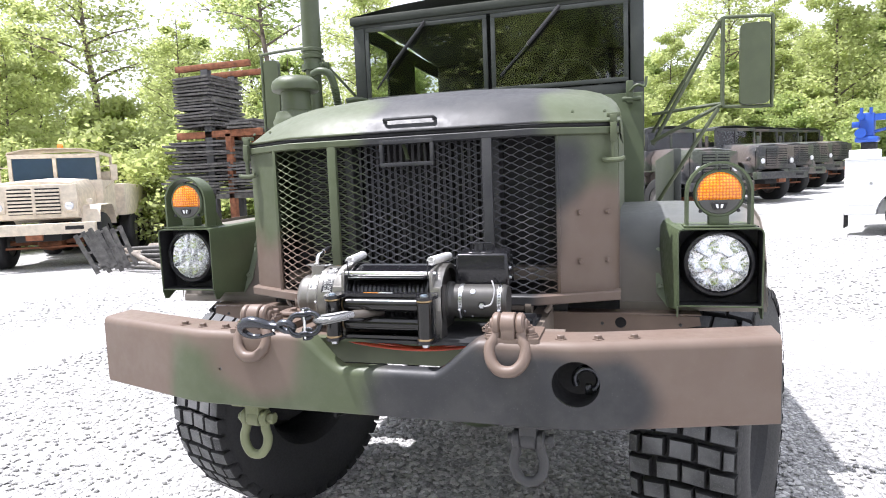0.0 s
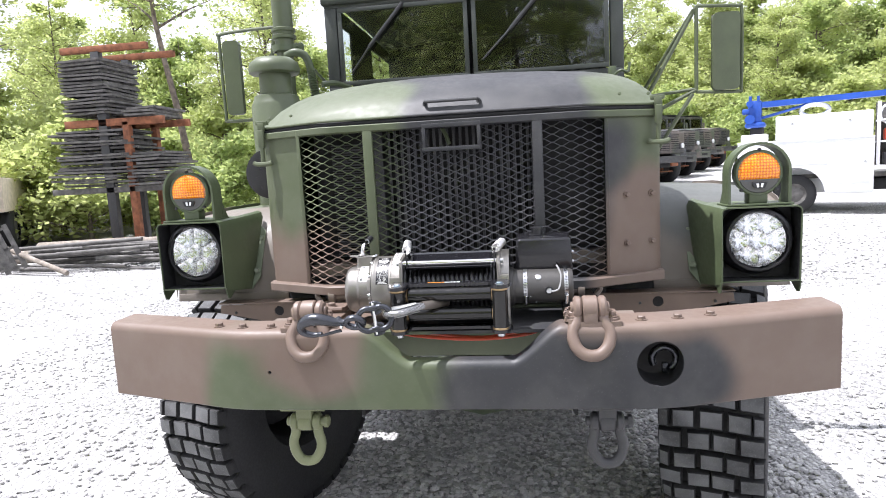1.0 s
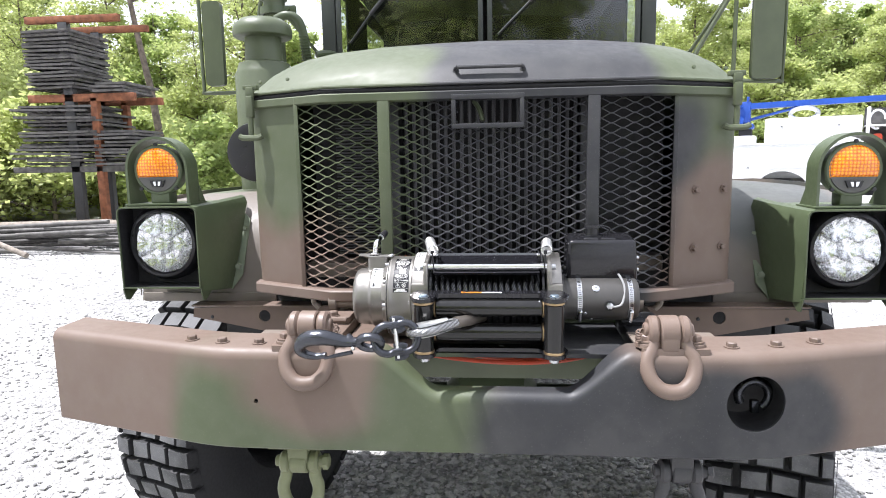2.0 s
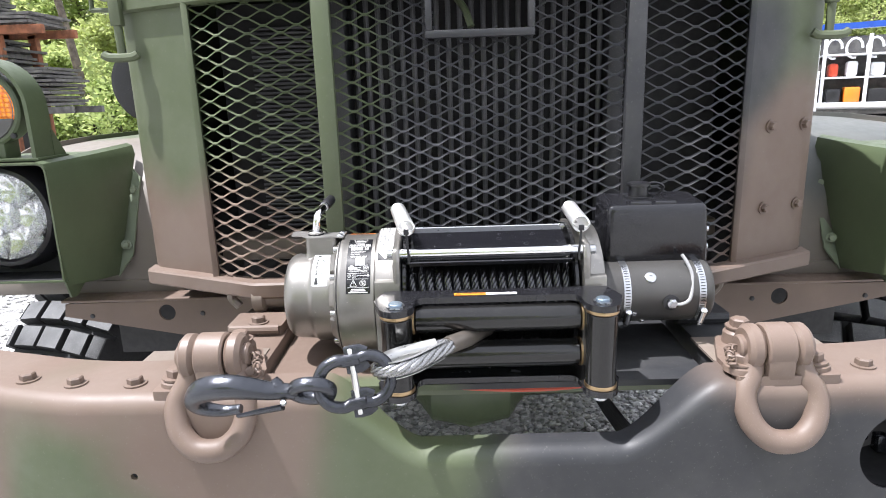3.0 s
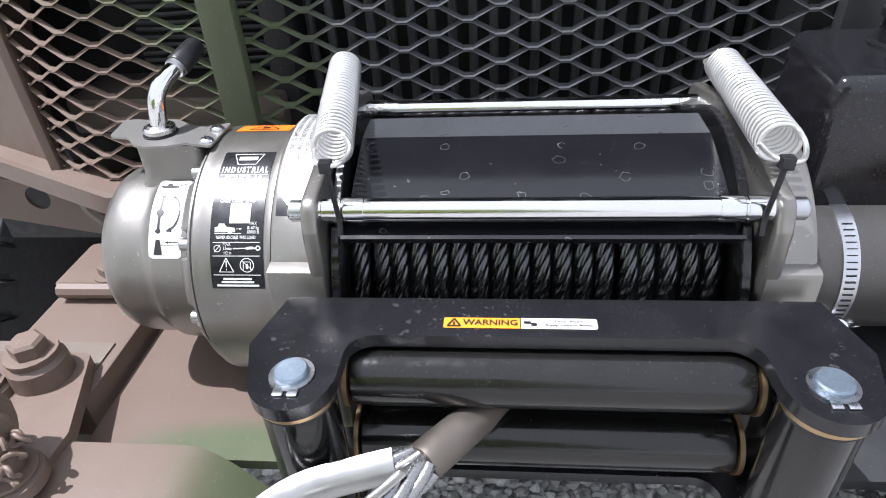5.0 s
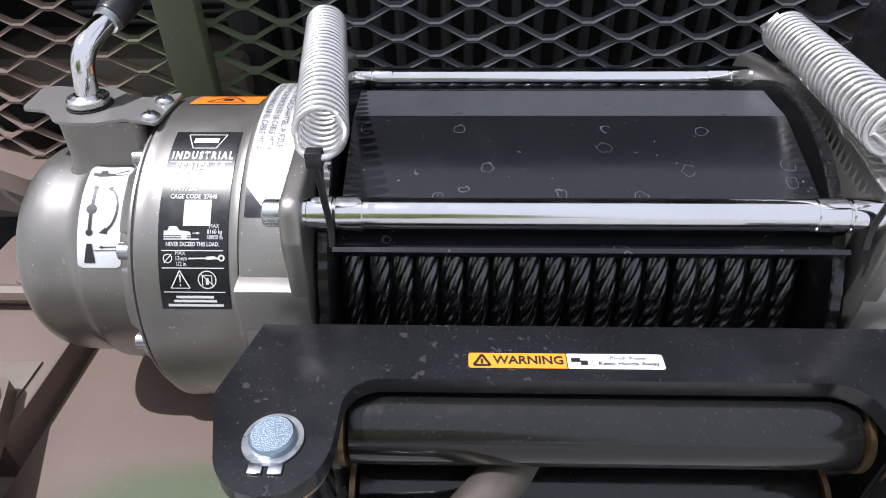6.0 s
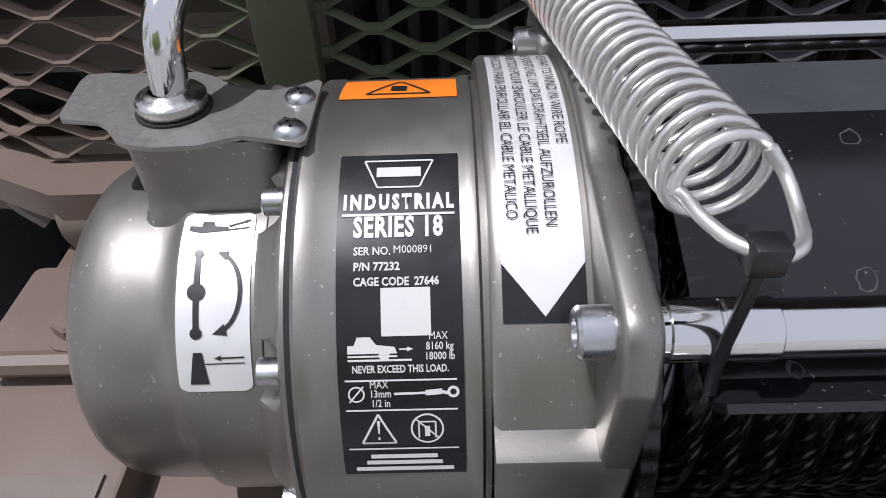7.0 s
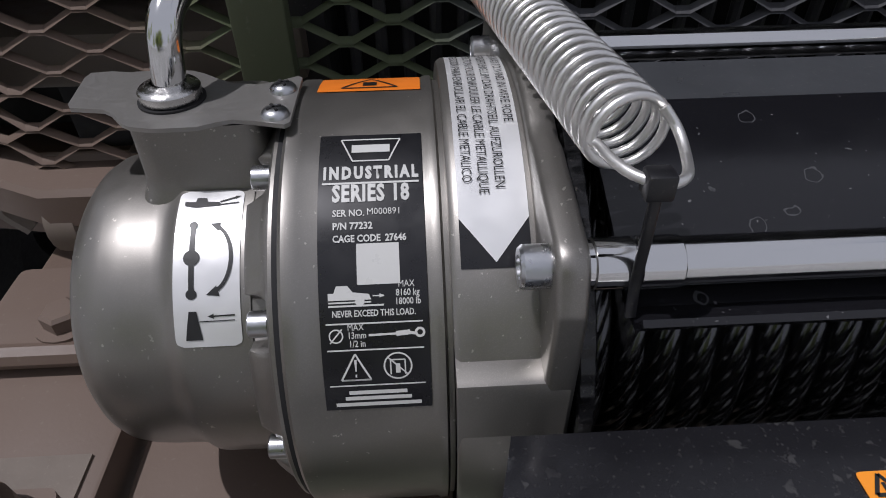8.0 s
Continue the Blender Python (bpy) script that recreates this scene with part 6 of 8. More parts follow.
def build_drum():
    dr = part("rope_drum", BM(), M["black"], winch, "drum wound with dark twisted wire rope")
    bm = BM()
    rod(bm, (-0.115, YC, ZC), (0.150, YC, ZC), 0.050, 32)
    part("barrel", bm, M["black"], dr)
    for x in (-0.1215, 0.1485):
        bm = BM()
        teeth = [0.1135 + (0.0006 if k % 4 < 2 else 0.0) for k in range(288)]
        loft(bm, [[ring_point(f * r, k * 1.25, x + u) for k, r in enumerate(teeth)] for u, f in ((0.0, 0.45), (0.0, 0.99), (0.0008, 1.0), (0.0058, 1.0), (0.0066, 0.99), (0.0066, 0.45))], closed=True)
        part("drum_flange", bm, M["black"], dr, "black drum flange with a fine-toothed rim", 30)
    # wraps: each a ring of six twisted strands
    pitch = 0.0146
    for k in range(18):
        x0 = -0.1085 + k * pitch + (0.002 if k in (1, 13) else 0)
        R, r = 0.0805 - (0.003 if k in (1, 14) else 0), 0.0068
        bm = BM()
        nseg, strands = 110, 6
        for s in range(strands):
            pts = []
            for i in range(nseg):
                th = i * math.tau / nseg
                tw = th * 6 + s * math.tau / strands
                rr = R + 0.0040 * math.cos(tw)
                xx = x0 + 0.0040 * math.sin(tw) + pitch * 0.10 * math.sin(th)
                pts.append((xx, YC - rr * math.cos(th), ZC + rr * math.sin(th)))
            tube(bm, pts, 0.0038, 8, True)
        part("rope_wrap", bm, M["rope"], dr, sharp=80)
    return dr


M["rope"] = paint("oiled_wire_rope", (0.085, 0.086, 0.090), 0.20, 0.92, grain=500, vary=0.3, bump=0.05)
build_drum()


def build_ties():
    for y, x0 in ((0.165, -0.1235), (0.338, -0.1235)):
        tie = part("tie_rod", BM(), M["chrome"], winch, "polished steel tie rod")
        bm = BM()
        rod(bm, (x0, y, 1.3535), (0.170, y, 1.3535), 0.0080, 28)
        part("bar", bm, M["chrome"], tie)
        for a, b in ((x0 + 0.002, x0 + 0.015), (x0 + 0.0162, x0 + 0.030), (0.128, 0.143), (0.1445, 0.160)):
            bm = BM()
            lathe(bm, (a, y, 1.3535), (1, 0, 0), [(0, 0.0), (0, 0.0082), (0.0005, 0.0086), (b - a - 0.0005, 0.0086), (b - a, 0.0082), (b - a, 0.0)], 28)
            part("end_sleeve", bm, M["chrome"], tie)
    # rope tensioner plate between the rods
    pr = [(0.243, 1.3695), (0.238, 1.3685), (0.205, 1.358), (0.186, 1.351), (0.172, 1.343), (0.160, 1.3385), (0.152, 1.3395), (0.148, 1.345)]
    bm = BM()
    loft(bm, [[(x, y, z) for y, z in pr] for x in (-0.108, -0.10, 0.0, 0.13, 0.142)])
    thicken(bm, 0.0025)
    guard = part("rope_guard", bm, M["guard"], winch, "glossy black bent rope guard with water spots", 25)
    # Paler colour on the flat top stands in for reflected sky.
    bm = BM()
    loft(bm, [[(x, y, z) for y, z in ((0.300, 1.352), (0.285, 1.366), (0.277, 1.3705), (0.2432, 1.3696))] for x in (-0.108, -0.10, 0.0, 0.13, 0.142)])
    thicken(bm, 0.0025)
    part("top_flat", bm, M["guard_sky_sheen"], guard, "flat top of the guard, coloured paler for its sky sheen", 25)
    # springs that draw it down
    for s, a, b in ((-1, (-0.138, 0.340, 1.393), (-0.1125, 0.176, 1.3925)), (1, (0.172, 0.334, 1.389), (0.160, 0.176, 1.3915))):
        sp = part("tension_spring", BM(), M["spring"], winch, "bright coil spring over the guard")
        a, b = Vector(a), Vector(b)
        d, u, w = basis(b - a)
        turns, r = 28, 0.0122
        pts = [a + d * ((b - a).length * i / (turns * 24)) + (u * math.cos(i * math.tau / 24) + w * math.sin(i * math.tau / 24)) * r for i in range(turns * 24 + 1)]
        bm = BM()
        tube(bm, pts, 0.00160, 10)
        part("coil", bm, M["spring"], sp, "", 75)
        bm = BM()
        end = pts[-1]
        c = b + d * 0.004
        ex = (Vector((1, 0, 0)) - d * d.x).normalized()
        up = d.cross(ex)
        hook = smooth_path([end, b + d * 0.002 - ex * r * 0.9, b + d * 0.010 - ex * r * 0.85, b + d * 0.019 - ex * 0.0075, b + d * 0.0245 - ex * 0.001, b + d * 0.0225 + ex * 0.0055, b + d * 0.013 + ex * r * 0.85, b + d * 0.004 + ex * r * 0.98 + up * 0.003, b + ex * r * 0.7 + up * r * 0.7], 7)
        tube(bm, hook, 0.00165, 8)
        part("end_hook", bm, M["spring"], sp, "", 75)
        bm = BM()
        tube(bm, smooth_path([pts[0], a - d * 0.006 + u * 0.012, a - d * 0.014 + u * 0.006, a - d * 0.016 - w * 0.006], 5), 0.0017, 7)
        part("anchor_hook", bm, M["spring"], sp)
        # black cable tie down to the rod
        k = b + d * 0.0235 + Vector((-0.0025, 0, -0.001))
        bm = BM()
        band = smooth_path([k + Vector((0, 0, 0.002)), k * 0.5 + Vector((k.x - s * 0.002, 0.156, 1.352)) * 0.5, Vector((k.x - s * 0.002, 0.156, 1.352)), Vector((k.x - s * 0.002, 0.154, 1.3405))], 4)
        sweep(bm, band, (1, 0, 0), [(0.0008, 0.0018)] * len(band))
        part("cable_tie", bm, M["plastic"], sp, "black plastic cable tie")
        bm = BM()
        box(bm, k.x - 0.004, k.x + 0.004, k.y - 0.003, k.y + 0.004, k.z - 0.004, k.z + 0.004, 0.001)
        part("tie_head", bm, M["plastic"], sp)


def guard_mat():
    """Glossy black powder coat with dried water-spot rings."""
    m = Nodes("spotted_black_steel")
    p = m.pos()
    v = m.node("ShaderNodeTexVoronoi", feature='F1')
    v.inputs["Scale"].default_value = 74
    wob = m.node("ShaderNodeTexNoise")
    wob.inputs["Scale"].default_value = 150
    m.put(wob.inputs["Vector"], p)
    q = m.vec('ADD', p, m.vec('MULTIPLY', wob.outputs["Color"], (0.005, 0.005, 0.005)).outputs[0]).outputs[0]
    m.put(v.inputs["Vector"], q)
    sel = m.node("ShaderNodeSeparateColor")
    m.put(sel.inputs[0], v.outputs["Color"])
    ring = m.math('MULTIPLY', m.ramp(v.outputs["Distance"], 0.24, 0.26), m.ramp(v.outputs["Distance"], 0.27, 0.29, 1, 0))
    ring = m.math('MULTIPLY', ring, m.ramp(sel.outputs[0], 0.72, 0.76))
    c = m.mix(m.math('MULTIPLY', ring, 0.13), (0.009, 0.009, 0.011), (0.35, 0.36, 0.38))
    sp = m.ramp(m.noise(500, 2, p), 0.70, 0.76, 0, 0.4)
    c = m.mix(sp, c, (0.30, 0.30, 0.30))
    r = m.math('ADD', m.ramp(m.noise(30, 3, p), 0.3, 0.7, 0.14, 0.22), m.math('MULTIPLY', ring, 0.4))
    return m.done(c, r, 0.0, m.bump(m.noise(300, 2, p), 0.03, 0.0005))


M["guard"] = guard_mat()
# Black coat lifted paler for the sky it mirrors, with dust specks.
M["guard_sky_sheen"] = paint("sky_pale_black_steel", (0.050, 0.053, 0.058), 0.34, vary=0.15, dust=0.15, bump=0.03)
build_ties()


def build_motor():
    mo = part("motor", BM(), M["motor"], winch, "dark grey cylindrical winch motor with clamp bands")
    yc, zc, r = 0.245, 1.259, 0.0525
    bm = BM()
    lathe(bm, (0, yc, zc), (1, 0, 0), [(0.196, 0), (0.196, 0.060), (0.206, 0.060), (0.212, 0.0535), (0.216, r), (0.375, r), (0.381, 0.0515), (0.386, 0.047), (0.387, 0.0)], 48)
    part("casing", bm, M["motor"], mo)
    for x in (0.237, 0.359):
        band = part("clamp_band", BM(), M["zinc"], mo, "slotted steel hose clamp")
        bm = BM()
        lathe(bm, (x, yc, zc), (1, 0, 0), [(0, r), (0, r + 0.0012), (0.0115, r + 0.0012), (0.0115, r)], 48)
        part("strap", bm, M["zinc"], band)
        bm = BM()
        for k in range(20):
            a = math.radians(-35 + k * 5.2)
            p = Vector((x + 0.0057, yc - (r + 0.0014) * math.cos(a), zc + (r + 0.0014) * math.sin(a)))
            t = Matrix.Translation(p) @ Matrix.Rotation(a, 4, 'X')
            box(bm, -0.0035, 0.0035, -0.0003, 0.0003, -0.0007, 0.0007, m=t)
        tagged(part("slots", bm, M["dull_black"], band), kind="stuff")
        bm = BM()
        a = radians(-30)
        p = Vector((x + 0.0057, yc - (r + 0.006) * math.cos(a), zc + (r + 0.006) * math.sin(a)))
        rod(bm, p + Vector((0, -0.009, 0.012)), p + Vector((0, 0.004, -0.012)), 0.0058, 12, chamfer=0.001)
        hexbolt(bm, p + Vector((0, 0.004, -0.012)), (0, 0.3, -1), 0.0045, 0.005, False)
        part("worm_screw", bm, M["chrome"], band)
    for x, a, rr in ((0.282, 40, 0.0088), (0.275, -62, 0.005), (0.256, -30, 0.004)):
        bm = BM()
        aa = radians(a)
        n = Vector((0, -math.cos(aa), math.sin(aa)))
        lathe(bm, Vector((x, yc, zc)) + n * (r - 0.001), n, [(0, 0), (0, rr), (0.002, rr), (0.003, rr * 0.8), (0.003, rr * 0.4), (0.0015, rr * 0.35), (0.0015, 0)], 16)
        part("case_screw", bm, M["zinc"], mo)
    bm = BM()
    n = Vector((0, -0.995, 0.0))
    p = Vector((0.313, yc, zc - 0.006)) + n * (r - 0.001)
    lathe(bm, p, n, [(0, 0), (0, 0.013), (0.003, 0.013), (0.004, 0.008), (0.006, 0.008)], 18)
    part("terminal_boot", bm, M["plastic"], mo)
    bm = BM()
    lathe(bm, p + n * 0.005, n, [(0, 0), (0, 0.0085), (0.005, 0.0085), (0.006, 0.005), (0.009, 0.005), (0.009, 0)], 6)
    part("terminal_nut", bm, M["zinc"], mo, "bright terminal nut")
    bm = BM()
    tube(bm, smooth_path([p + n * 0.008, p + Vector((0.015, -0.008, -0.001)), p + Vector((0.030, -0.004, 0.008)), (0.350, 0.205, 1.292), (0.345, 0.216, 1.312), (0.338, 0.225, 1.325)], 6), 0.0028, 8)
    part("earth_lead", bm, M["lead"], mo, "grey sleeved lead")
    return mo


M["motor"] = paint("motor_paint", (0.075, 0.072, 0.068), 0.42, 0.4, grain=300, vary=0.15, dust=0.15)
M["lead"] = paint("sleeved_lead", (0.30, 0.30, 0.30), 0.5)
build_motor()


def build_box():
    b = part("control_box", BM(), M["plastic"], winch, "black plastic solenoid box above the motor")
    x0, x1, y0, y1 = 0.2195, 0.3850, 0.244, 0.338
    rows = []
    for z, g in ((1.3065, 0.0010), (1.3075, -0.0025), (1.310, -0.004), (1.360, -0.0020), (1.3950, 0.0), (1.3990, 0.0006), (1.4022, 0.0020), (1.4045, 0.0045), (1.4056, 0.0080), (1.4062, 0.0140)):
        ol = rounded([(x0 + g, y0 + g), (x1 - g, y0 + g), (x1 - g, y1 - g), (x0 + g, y1 - g)], 0.011, 6)
        rows.append([(u, v, z + (v - y0) * 0.10 * (z > 1.39)) for u, v in ol])
    bm = BM()
    loft(bm, rows, closed=True, caps=True)
    part("case", bm, M["box_gloss"], b, "", 60)
    for xa, xb in ((0.2580, 0.2935), (0.2990, 0.3350)):
        bm = BM()
        box(bm, xa, xb, y0 + 0.006, y0 + 0.030, 1.402, 1.4112, 0.0035, 3)
        part("lid_rib", bm, M["box_gloss"], b)
    bm = BM()
    lathe(bm, (0.284, 0.300, 1.410), (0, 0, 1), [(0, 0.024), (0.003, 0.024), (0.003, 0.0165), (0.020, 0.0160), (0.021, 0.0195), (0.026, 0.0195), (0.0265, 0.0)], 24)
    part("socket_cap", bm, M["plastic"], b, "round black socket cover")
    bm = BM()
    tube(bm, smooth_path([(0.300, 0.302, 1.433), (0.317, 0.306, 1.434), (0.330, 0.308, 1.426), (0.322, 0.31, 1.412)], 5), 0.0025, 6)
    part("cap_strap", bm, M["plastic"], b)
    for z in (1.33, 1.36):
        bm = BM()
        hexbolt(bm, (x1 + 0.001, 0.26, z), (1, 0, 0), 0.005, 0.005)
        part("side_screw", bm, M["zinc"], b)
    return b


build_box()


def build_fairlead():
    f = part("roller_fairlead", BM(), M["black"], winch, "black four-roller rope guide")
    xl, xr, yp = -0.125, 0.170, 0.067
    cx = (xl + xr) / 2

    def half(s):
        e = xr if s > 0 else xl
        return [(cx + s * 0.0, 0.102)] + [(e - s * (0.0425 - 0.0165 * math.sin(radians(a))), 0.0855 + 0.0165 * math.cos(radians(a))) for a in range(0, 91, 10)] + [(e - s * 0.0255, 0.066)] + \
               [(e + s * 0.0250 * math.sin(radians(a)), yp - 0.001 - 0.0250 * math.cos(radians(a))) for a in range(-80, 71, 10)] + \
               [(e + s * 0.034, 0.092), (e + s * 0.022, 0.138)]
    ol = half(1) + [(e, y) for e, y in half(-1)[::-1]]
    for z, th, nm in ((1.2925, 0.0095, "top_plate"), (1.163, 0.009, "bottom_plate")):
        bm = BM()
        plate(bm, ol, Matrix.Translation((0, 0, z)), th)
        part(nm, bm, M["guide"], f)
    for x in (xl - 0.012, xr + 0.002):
        bm = BM()
        box(bm, x, x + 0.010, 0.096, 0.136, 1.172, 1.2925, 0.001)
        part("side_plate", bm, M["guide"], f)
    for x in (xl, xr):
        ro = part("upright_roller", BM(), M["black"], f, "black upright roller")
        bm = BM()
        lathe(bm, (x, yp, 1.176), (0, 0, 1), [(0, 0), (0, 0.0205), (0.002, 0.0222), (0.108, 0.0222), (0.110, 0.0205), (0.110, 0.0)], 40)
        part("sleeve", bm, M["roller"], ro)
        for z in (1.172, 1.2865):
            bm = BM()
            lathe(bm, (x, yp, z), (0, 0, 1), [(0, 0), (0, 0.0228), (0.0008, 0.0235), (0.005, 0.0235), (0.006, 0.0228), (0.006, 0)], 36)
            part("bronze_washer", bm, M["bronze"], ro, "bronze thrust washer")
        bm = BM()
        lathe(bm, (x, yp, 1.300), (0, 0, 1), [(0, 0), (0.0015, 0.0100), (0.0060, 0.0100), (0.0072, 0.0090), (0.0072, 0)], 32)
        part("pin", bm, M["pin"], ro, "dark blue-zinc pin head")
        bm = BM()
        lathe(bm, (x, yp, 1.3022), (0, 0, 1), [(0, 0.0098), (0, 0.0132), (0.0012, 0.0132), (0.0012, 0.0098)], 32)
        for s in (-1, 1):
            box(bm, x + s * 0.0042 - 0.0030, x + s * 0.0042 + 0.0030, yp - 0.0165, yp - 0.0115, 1.3022, 1.3034, 0.0004)
        part("snap_ring", bm, M["zinc"], ro, "bright snap ring")
        bm = BM()
        rod(bm, (x, yp, 1.150), (x, yp, 1.164), 0.011, 20, chamfer=0.002)
        part("pin_end", bm, M["zinc"], ro)
    for z in (1.268, 1.211):
        ro = part("level_roller", BM(), M["black"], f, "black horizontal roller")
        bm = BM()
        lathe(bm, (xl + 0.025, 0.103, z), (1, 0, 0), [(0, 0), (0, 0.018), (0.002, 0.0205), (0.243, 0.0205), (0.245, 0.018), (0.245, 0)], 40)
        part("sleeve", bm, M["roller"], ro)
        for x in (xl + 0.0215, xr - 0.0245):
            bm = BM()
            lathe(bm, (x, 0.103, z), (1, 0, 0), [(0, 0), (0, 0.0215), (0.003, 0.0215), (0.003, 0)], 32)
            part("bronze_washer", bm, M["bronze"], ro)
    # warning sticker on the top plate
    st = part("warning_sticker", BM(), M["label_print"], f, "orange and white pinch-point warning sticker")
    z = 1.3023
    y0, y1 = 0.1090, 0.1185
    bm = BM()
    plate(bm, rounded([(-0.041, y0), (0.0065, y0), (0.0065, y1), (-0.041, y1)], [0.0015, 0, 0, 0.0015], 3), Matrix.Translation((0, 0, z)), 0.0003)
    part("orange_field", bm, M["sticker_orange"], st)
    bm = BM()
    plate(bm, rounded([(0.0068, y0), (0.053, y0), (0.053, y1), (0.0068, y1)], [0, 0.0015, 0.0015, 0], 3), Matrix.Translation((0, 0, z)), 0.0003)
    part("white_field", bm, M["white"], st)
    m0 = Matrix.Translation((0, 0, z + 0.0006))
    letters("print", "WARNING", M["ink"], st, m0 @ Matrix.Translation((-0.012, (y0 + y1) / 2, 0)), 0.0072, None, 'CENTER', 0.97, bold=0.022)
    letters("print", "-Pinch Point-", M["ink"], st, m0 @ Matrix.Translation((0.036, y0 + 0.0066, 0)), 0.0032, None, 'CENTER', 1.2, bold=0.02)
    letters("print", "Keep Ha" + "nds Away", M["ink"], st, m0 @ Matrix.Translation((0.036, y0 + 0.0032, 0)), 0.0034, None, 'CENTER', 1.15, bold=0.02)
    bm = BM()
    for poly in stroke([(-0.0385, y0 + 0.0015), (-0.0305, y0 + 0.0015), (-0.0345, y1 - 0.0012), (-0.0385, y0 + 0.0015)], 0.0013) + [rect(-0.0351, -0.0339, y0 + 0.0025, y1 - 0.004), rect(0.0085, 0.013, y0 + 0.004, y0 + 0.0065), rect(0.013, 0.0165, y0 + 0.002, y0 + 0.005), rect(0.0062, 0.0066, y0, y1), rect(0.0186, 0.0189, y0, y1)]:
        bm.faces.new([bm.verts.new((u, v, z + 0.0006)) for u, v in poly])
    tagged(part("line_art", bm, M["ink"], st), kind="stuff")
    return f


M["guide"] = paint("dusty_black_plate", (0.012, 0.012, 0.014), 0.21, vary=0.25, dust=0.14, grain=45, bump=0.06, dustcol=(0.22, 0.21, 0.19), scuff=0.07)
M["roller"] = paint("polished_black_roller", (0.008, 0.0078, 0.0075), 0.15, vary=0.3, grain=70, dust=0.06, bump=0.04)
M["pin"] = paint("blue_zinc", (0.24, 0.30, 0.36), 0.36, 0.8, vary=0.45, grain=500, bump=0.4)
M["sticker_orange"] = paint("sticker_orange", (0.88, 0.30, 0.02), 0.4, vary=0.04)
build_fairlead()


def build_rope_end():
    """The rope's end: pressed sleeve, thimble eye, coupling link and hook."""
    r = thing("winch_rope_hook", (-0.39, -0.02, 1.19), "wire rope eye, coupling link and forged hook in the shackle", "tow hook")
    a, b = Vector((0.012, 0.135, 1.236)), Vector((-0.052, 0.050, 1.2475))
    bm = BM()
    d = (b - a).normalized()
    lathe(bm, a, d, [(0, 0), (0, 0.008), ((b - a).length * 0.35, 0.0105), ((b - a).length * 0.5, 0.0125), ((b - a).length - 0.004, 0.0128), ((b - a).length, 0.0115), ((b - a).length, 0)], 24)
    part("pressed_sleeve", bm, M["sleeve"], r, "grey pressed ferrule")
    # eye: rope going round a thimble
    tip = Vector((-0.146, -0.006, 1.238))
    ax = (tip - b).normalized()
    side = Vector((0.0, -0.72, 0.69))
    side = (side - ax * ax.dot(side)).normalized()
    low = side.cross(ax).normalized()
    low = low if low.z < 0 else -low
    side = (side * 0.72 + low * 0.69).normalized()
    L = (tip - b).length
    loop = [b - ax * 0.002 + side * 0.004, b + ax * L * 0.30 + side * 0.015, b + ax * L * 0.62 + side * 0.0235, b + ax * L * 0.88 + side * 0.018, b + ax * L * 1.0, b + ax * L * 0.88 - side * 0.018, b + ax * L * 0.62 - side * 0.0235, b + ax * L * 0.30 - side * 0.015, b - ax * 0.002 - side * 0.004]
    core = smooth_path(loop, 10)
    nrm = ax.cross(side).normalized()
    eye = part("rope_eye", BM(), M["rope_light"], r, "bright twisted rope eye")
    for s in range(6):
        pts = []
        for i, p in enumerate(core):
            t = (core[min(i + 1, len(core) - 1)] - core[max(i - 1, 0)]).normalized()
            q = t.cross(nrm).normalized()
            an = s * math.tau / 6 + i * 0.20
            pts.append(p + (q * math.cos(an) + nrm * math.sin(an)) * 0.0056)
        bm = BM()
        tube(bm, pts, 0.0042, 8)
        part("strand", bm, M["rope_light"], eye, sharp=80)
    bm = BM()
    inner = core[5:-5]
    outw = []
    for i, p in enumerate(inner):
        t = (inner[min(i + 1, len(inner) - 1)] - inner[max(i - 1, 0)]).normalized()
        q = t.cross(nrm).normalized()
        c = Vector((b + ax * L * 0.6))
        q = q if (p - c).dot(q) > 0 else -q
        outw.append([p + q * 0.002 + nrm * 0.0125, p - q * 0.004 + nrm * 0.0105, p - q * 0.0085 + nrm * 0.006, p - q * 0.0100, p - q * 0.0085 - nrm * 0.006, p - q * 0.004 - nrm * 0.0105, p + q * 0.002 - nrm * 0.0125])
    loft(bm, outw)
    thicken(bm, 0.0016)
    part("thimble", bm, M["thimble"], r, "galvanised thimble")
    # coupling link: two interlocking halves round a pin
    c = Vector((-0.1745, -0.022, 1.2305))
    u = Vector((0.97, 0.20, 0.10)).normalized()
    w = Vector((-0.10, 0.22, 0.97))
    w = (w - u * u.dot(w)).normalized()
    v = u.cross(w)
    link = part("coupling_link", BM(), M["forged"], r, "two-piece forged coupling link")
    for s in (1, -1):
        half = part("link_half", BM(), M["forged"], link)
        pts = [c + w * 0.029 + u * s * 0.010, c + w * 0.031 + u * s * 0.020, c + w * 0.025 + u * s * 0.036, c + w * 0.010 + u * s * 0.046, c - w * 0.010 + u * s * 0.046, c - w * 0.025 + u * s * 0.036, c - w * 0.031 + u * s * 0.020, c - w * 0.029 + u * s * 0.010]
        bm = BM()
        tube(bm, smooth_path(pts, 6), 0.0082, 14)
        part("bow", bm, M["forged"], half)
        for e in (1, -1):
            # one half ends in tongues, the other in forks
            if s < 0:
                bm = BM()
                sweep(bm, [c + w * e * 0.029 - u * 0.012, c + w * e * 0.029, c + w * e * 0.029 + u * 0.009], v, [(0.0085, 0.0075)] * 3)
                part("tongue", bm, M["forged"], half)
            else:
                for q in (1, -1):
                    bm = BM()
                    o = c + w * e * (0.029 + q * 0.0095)
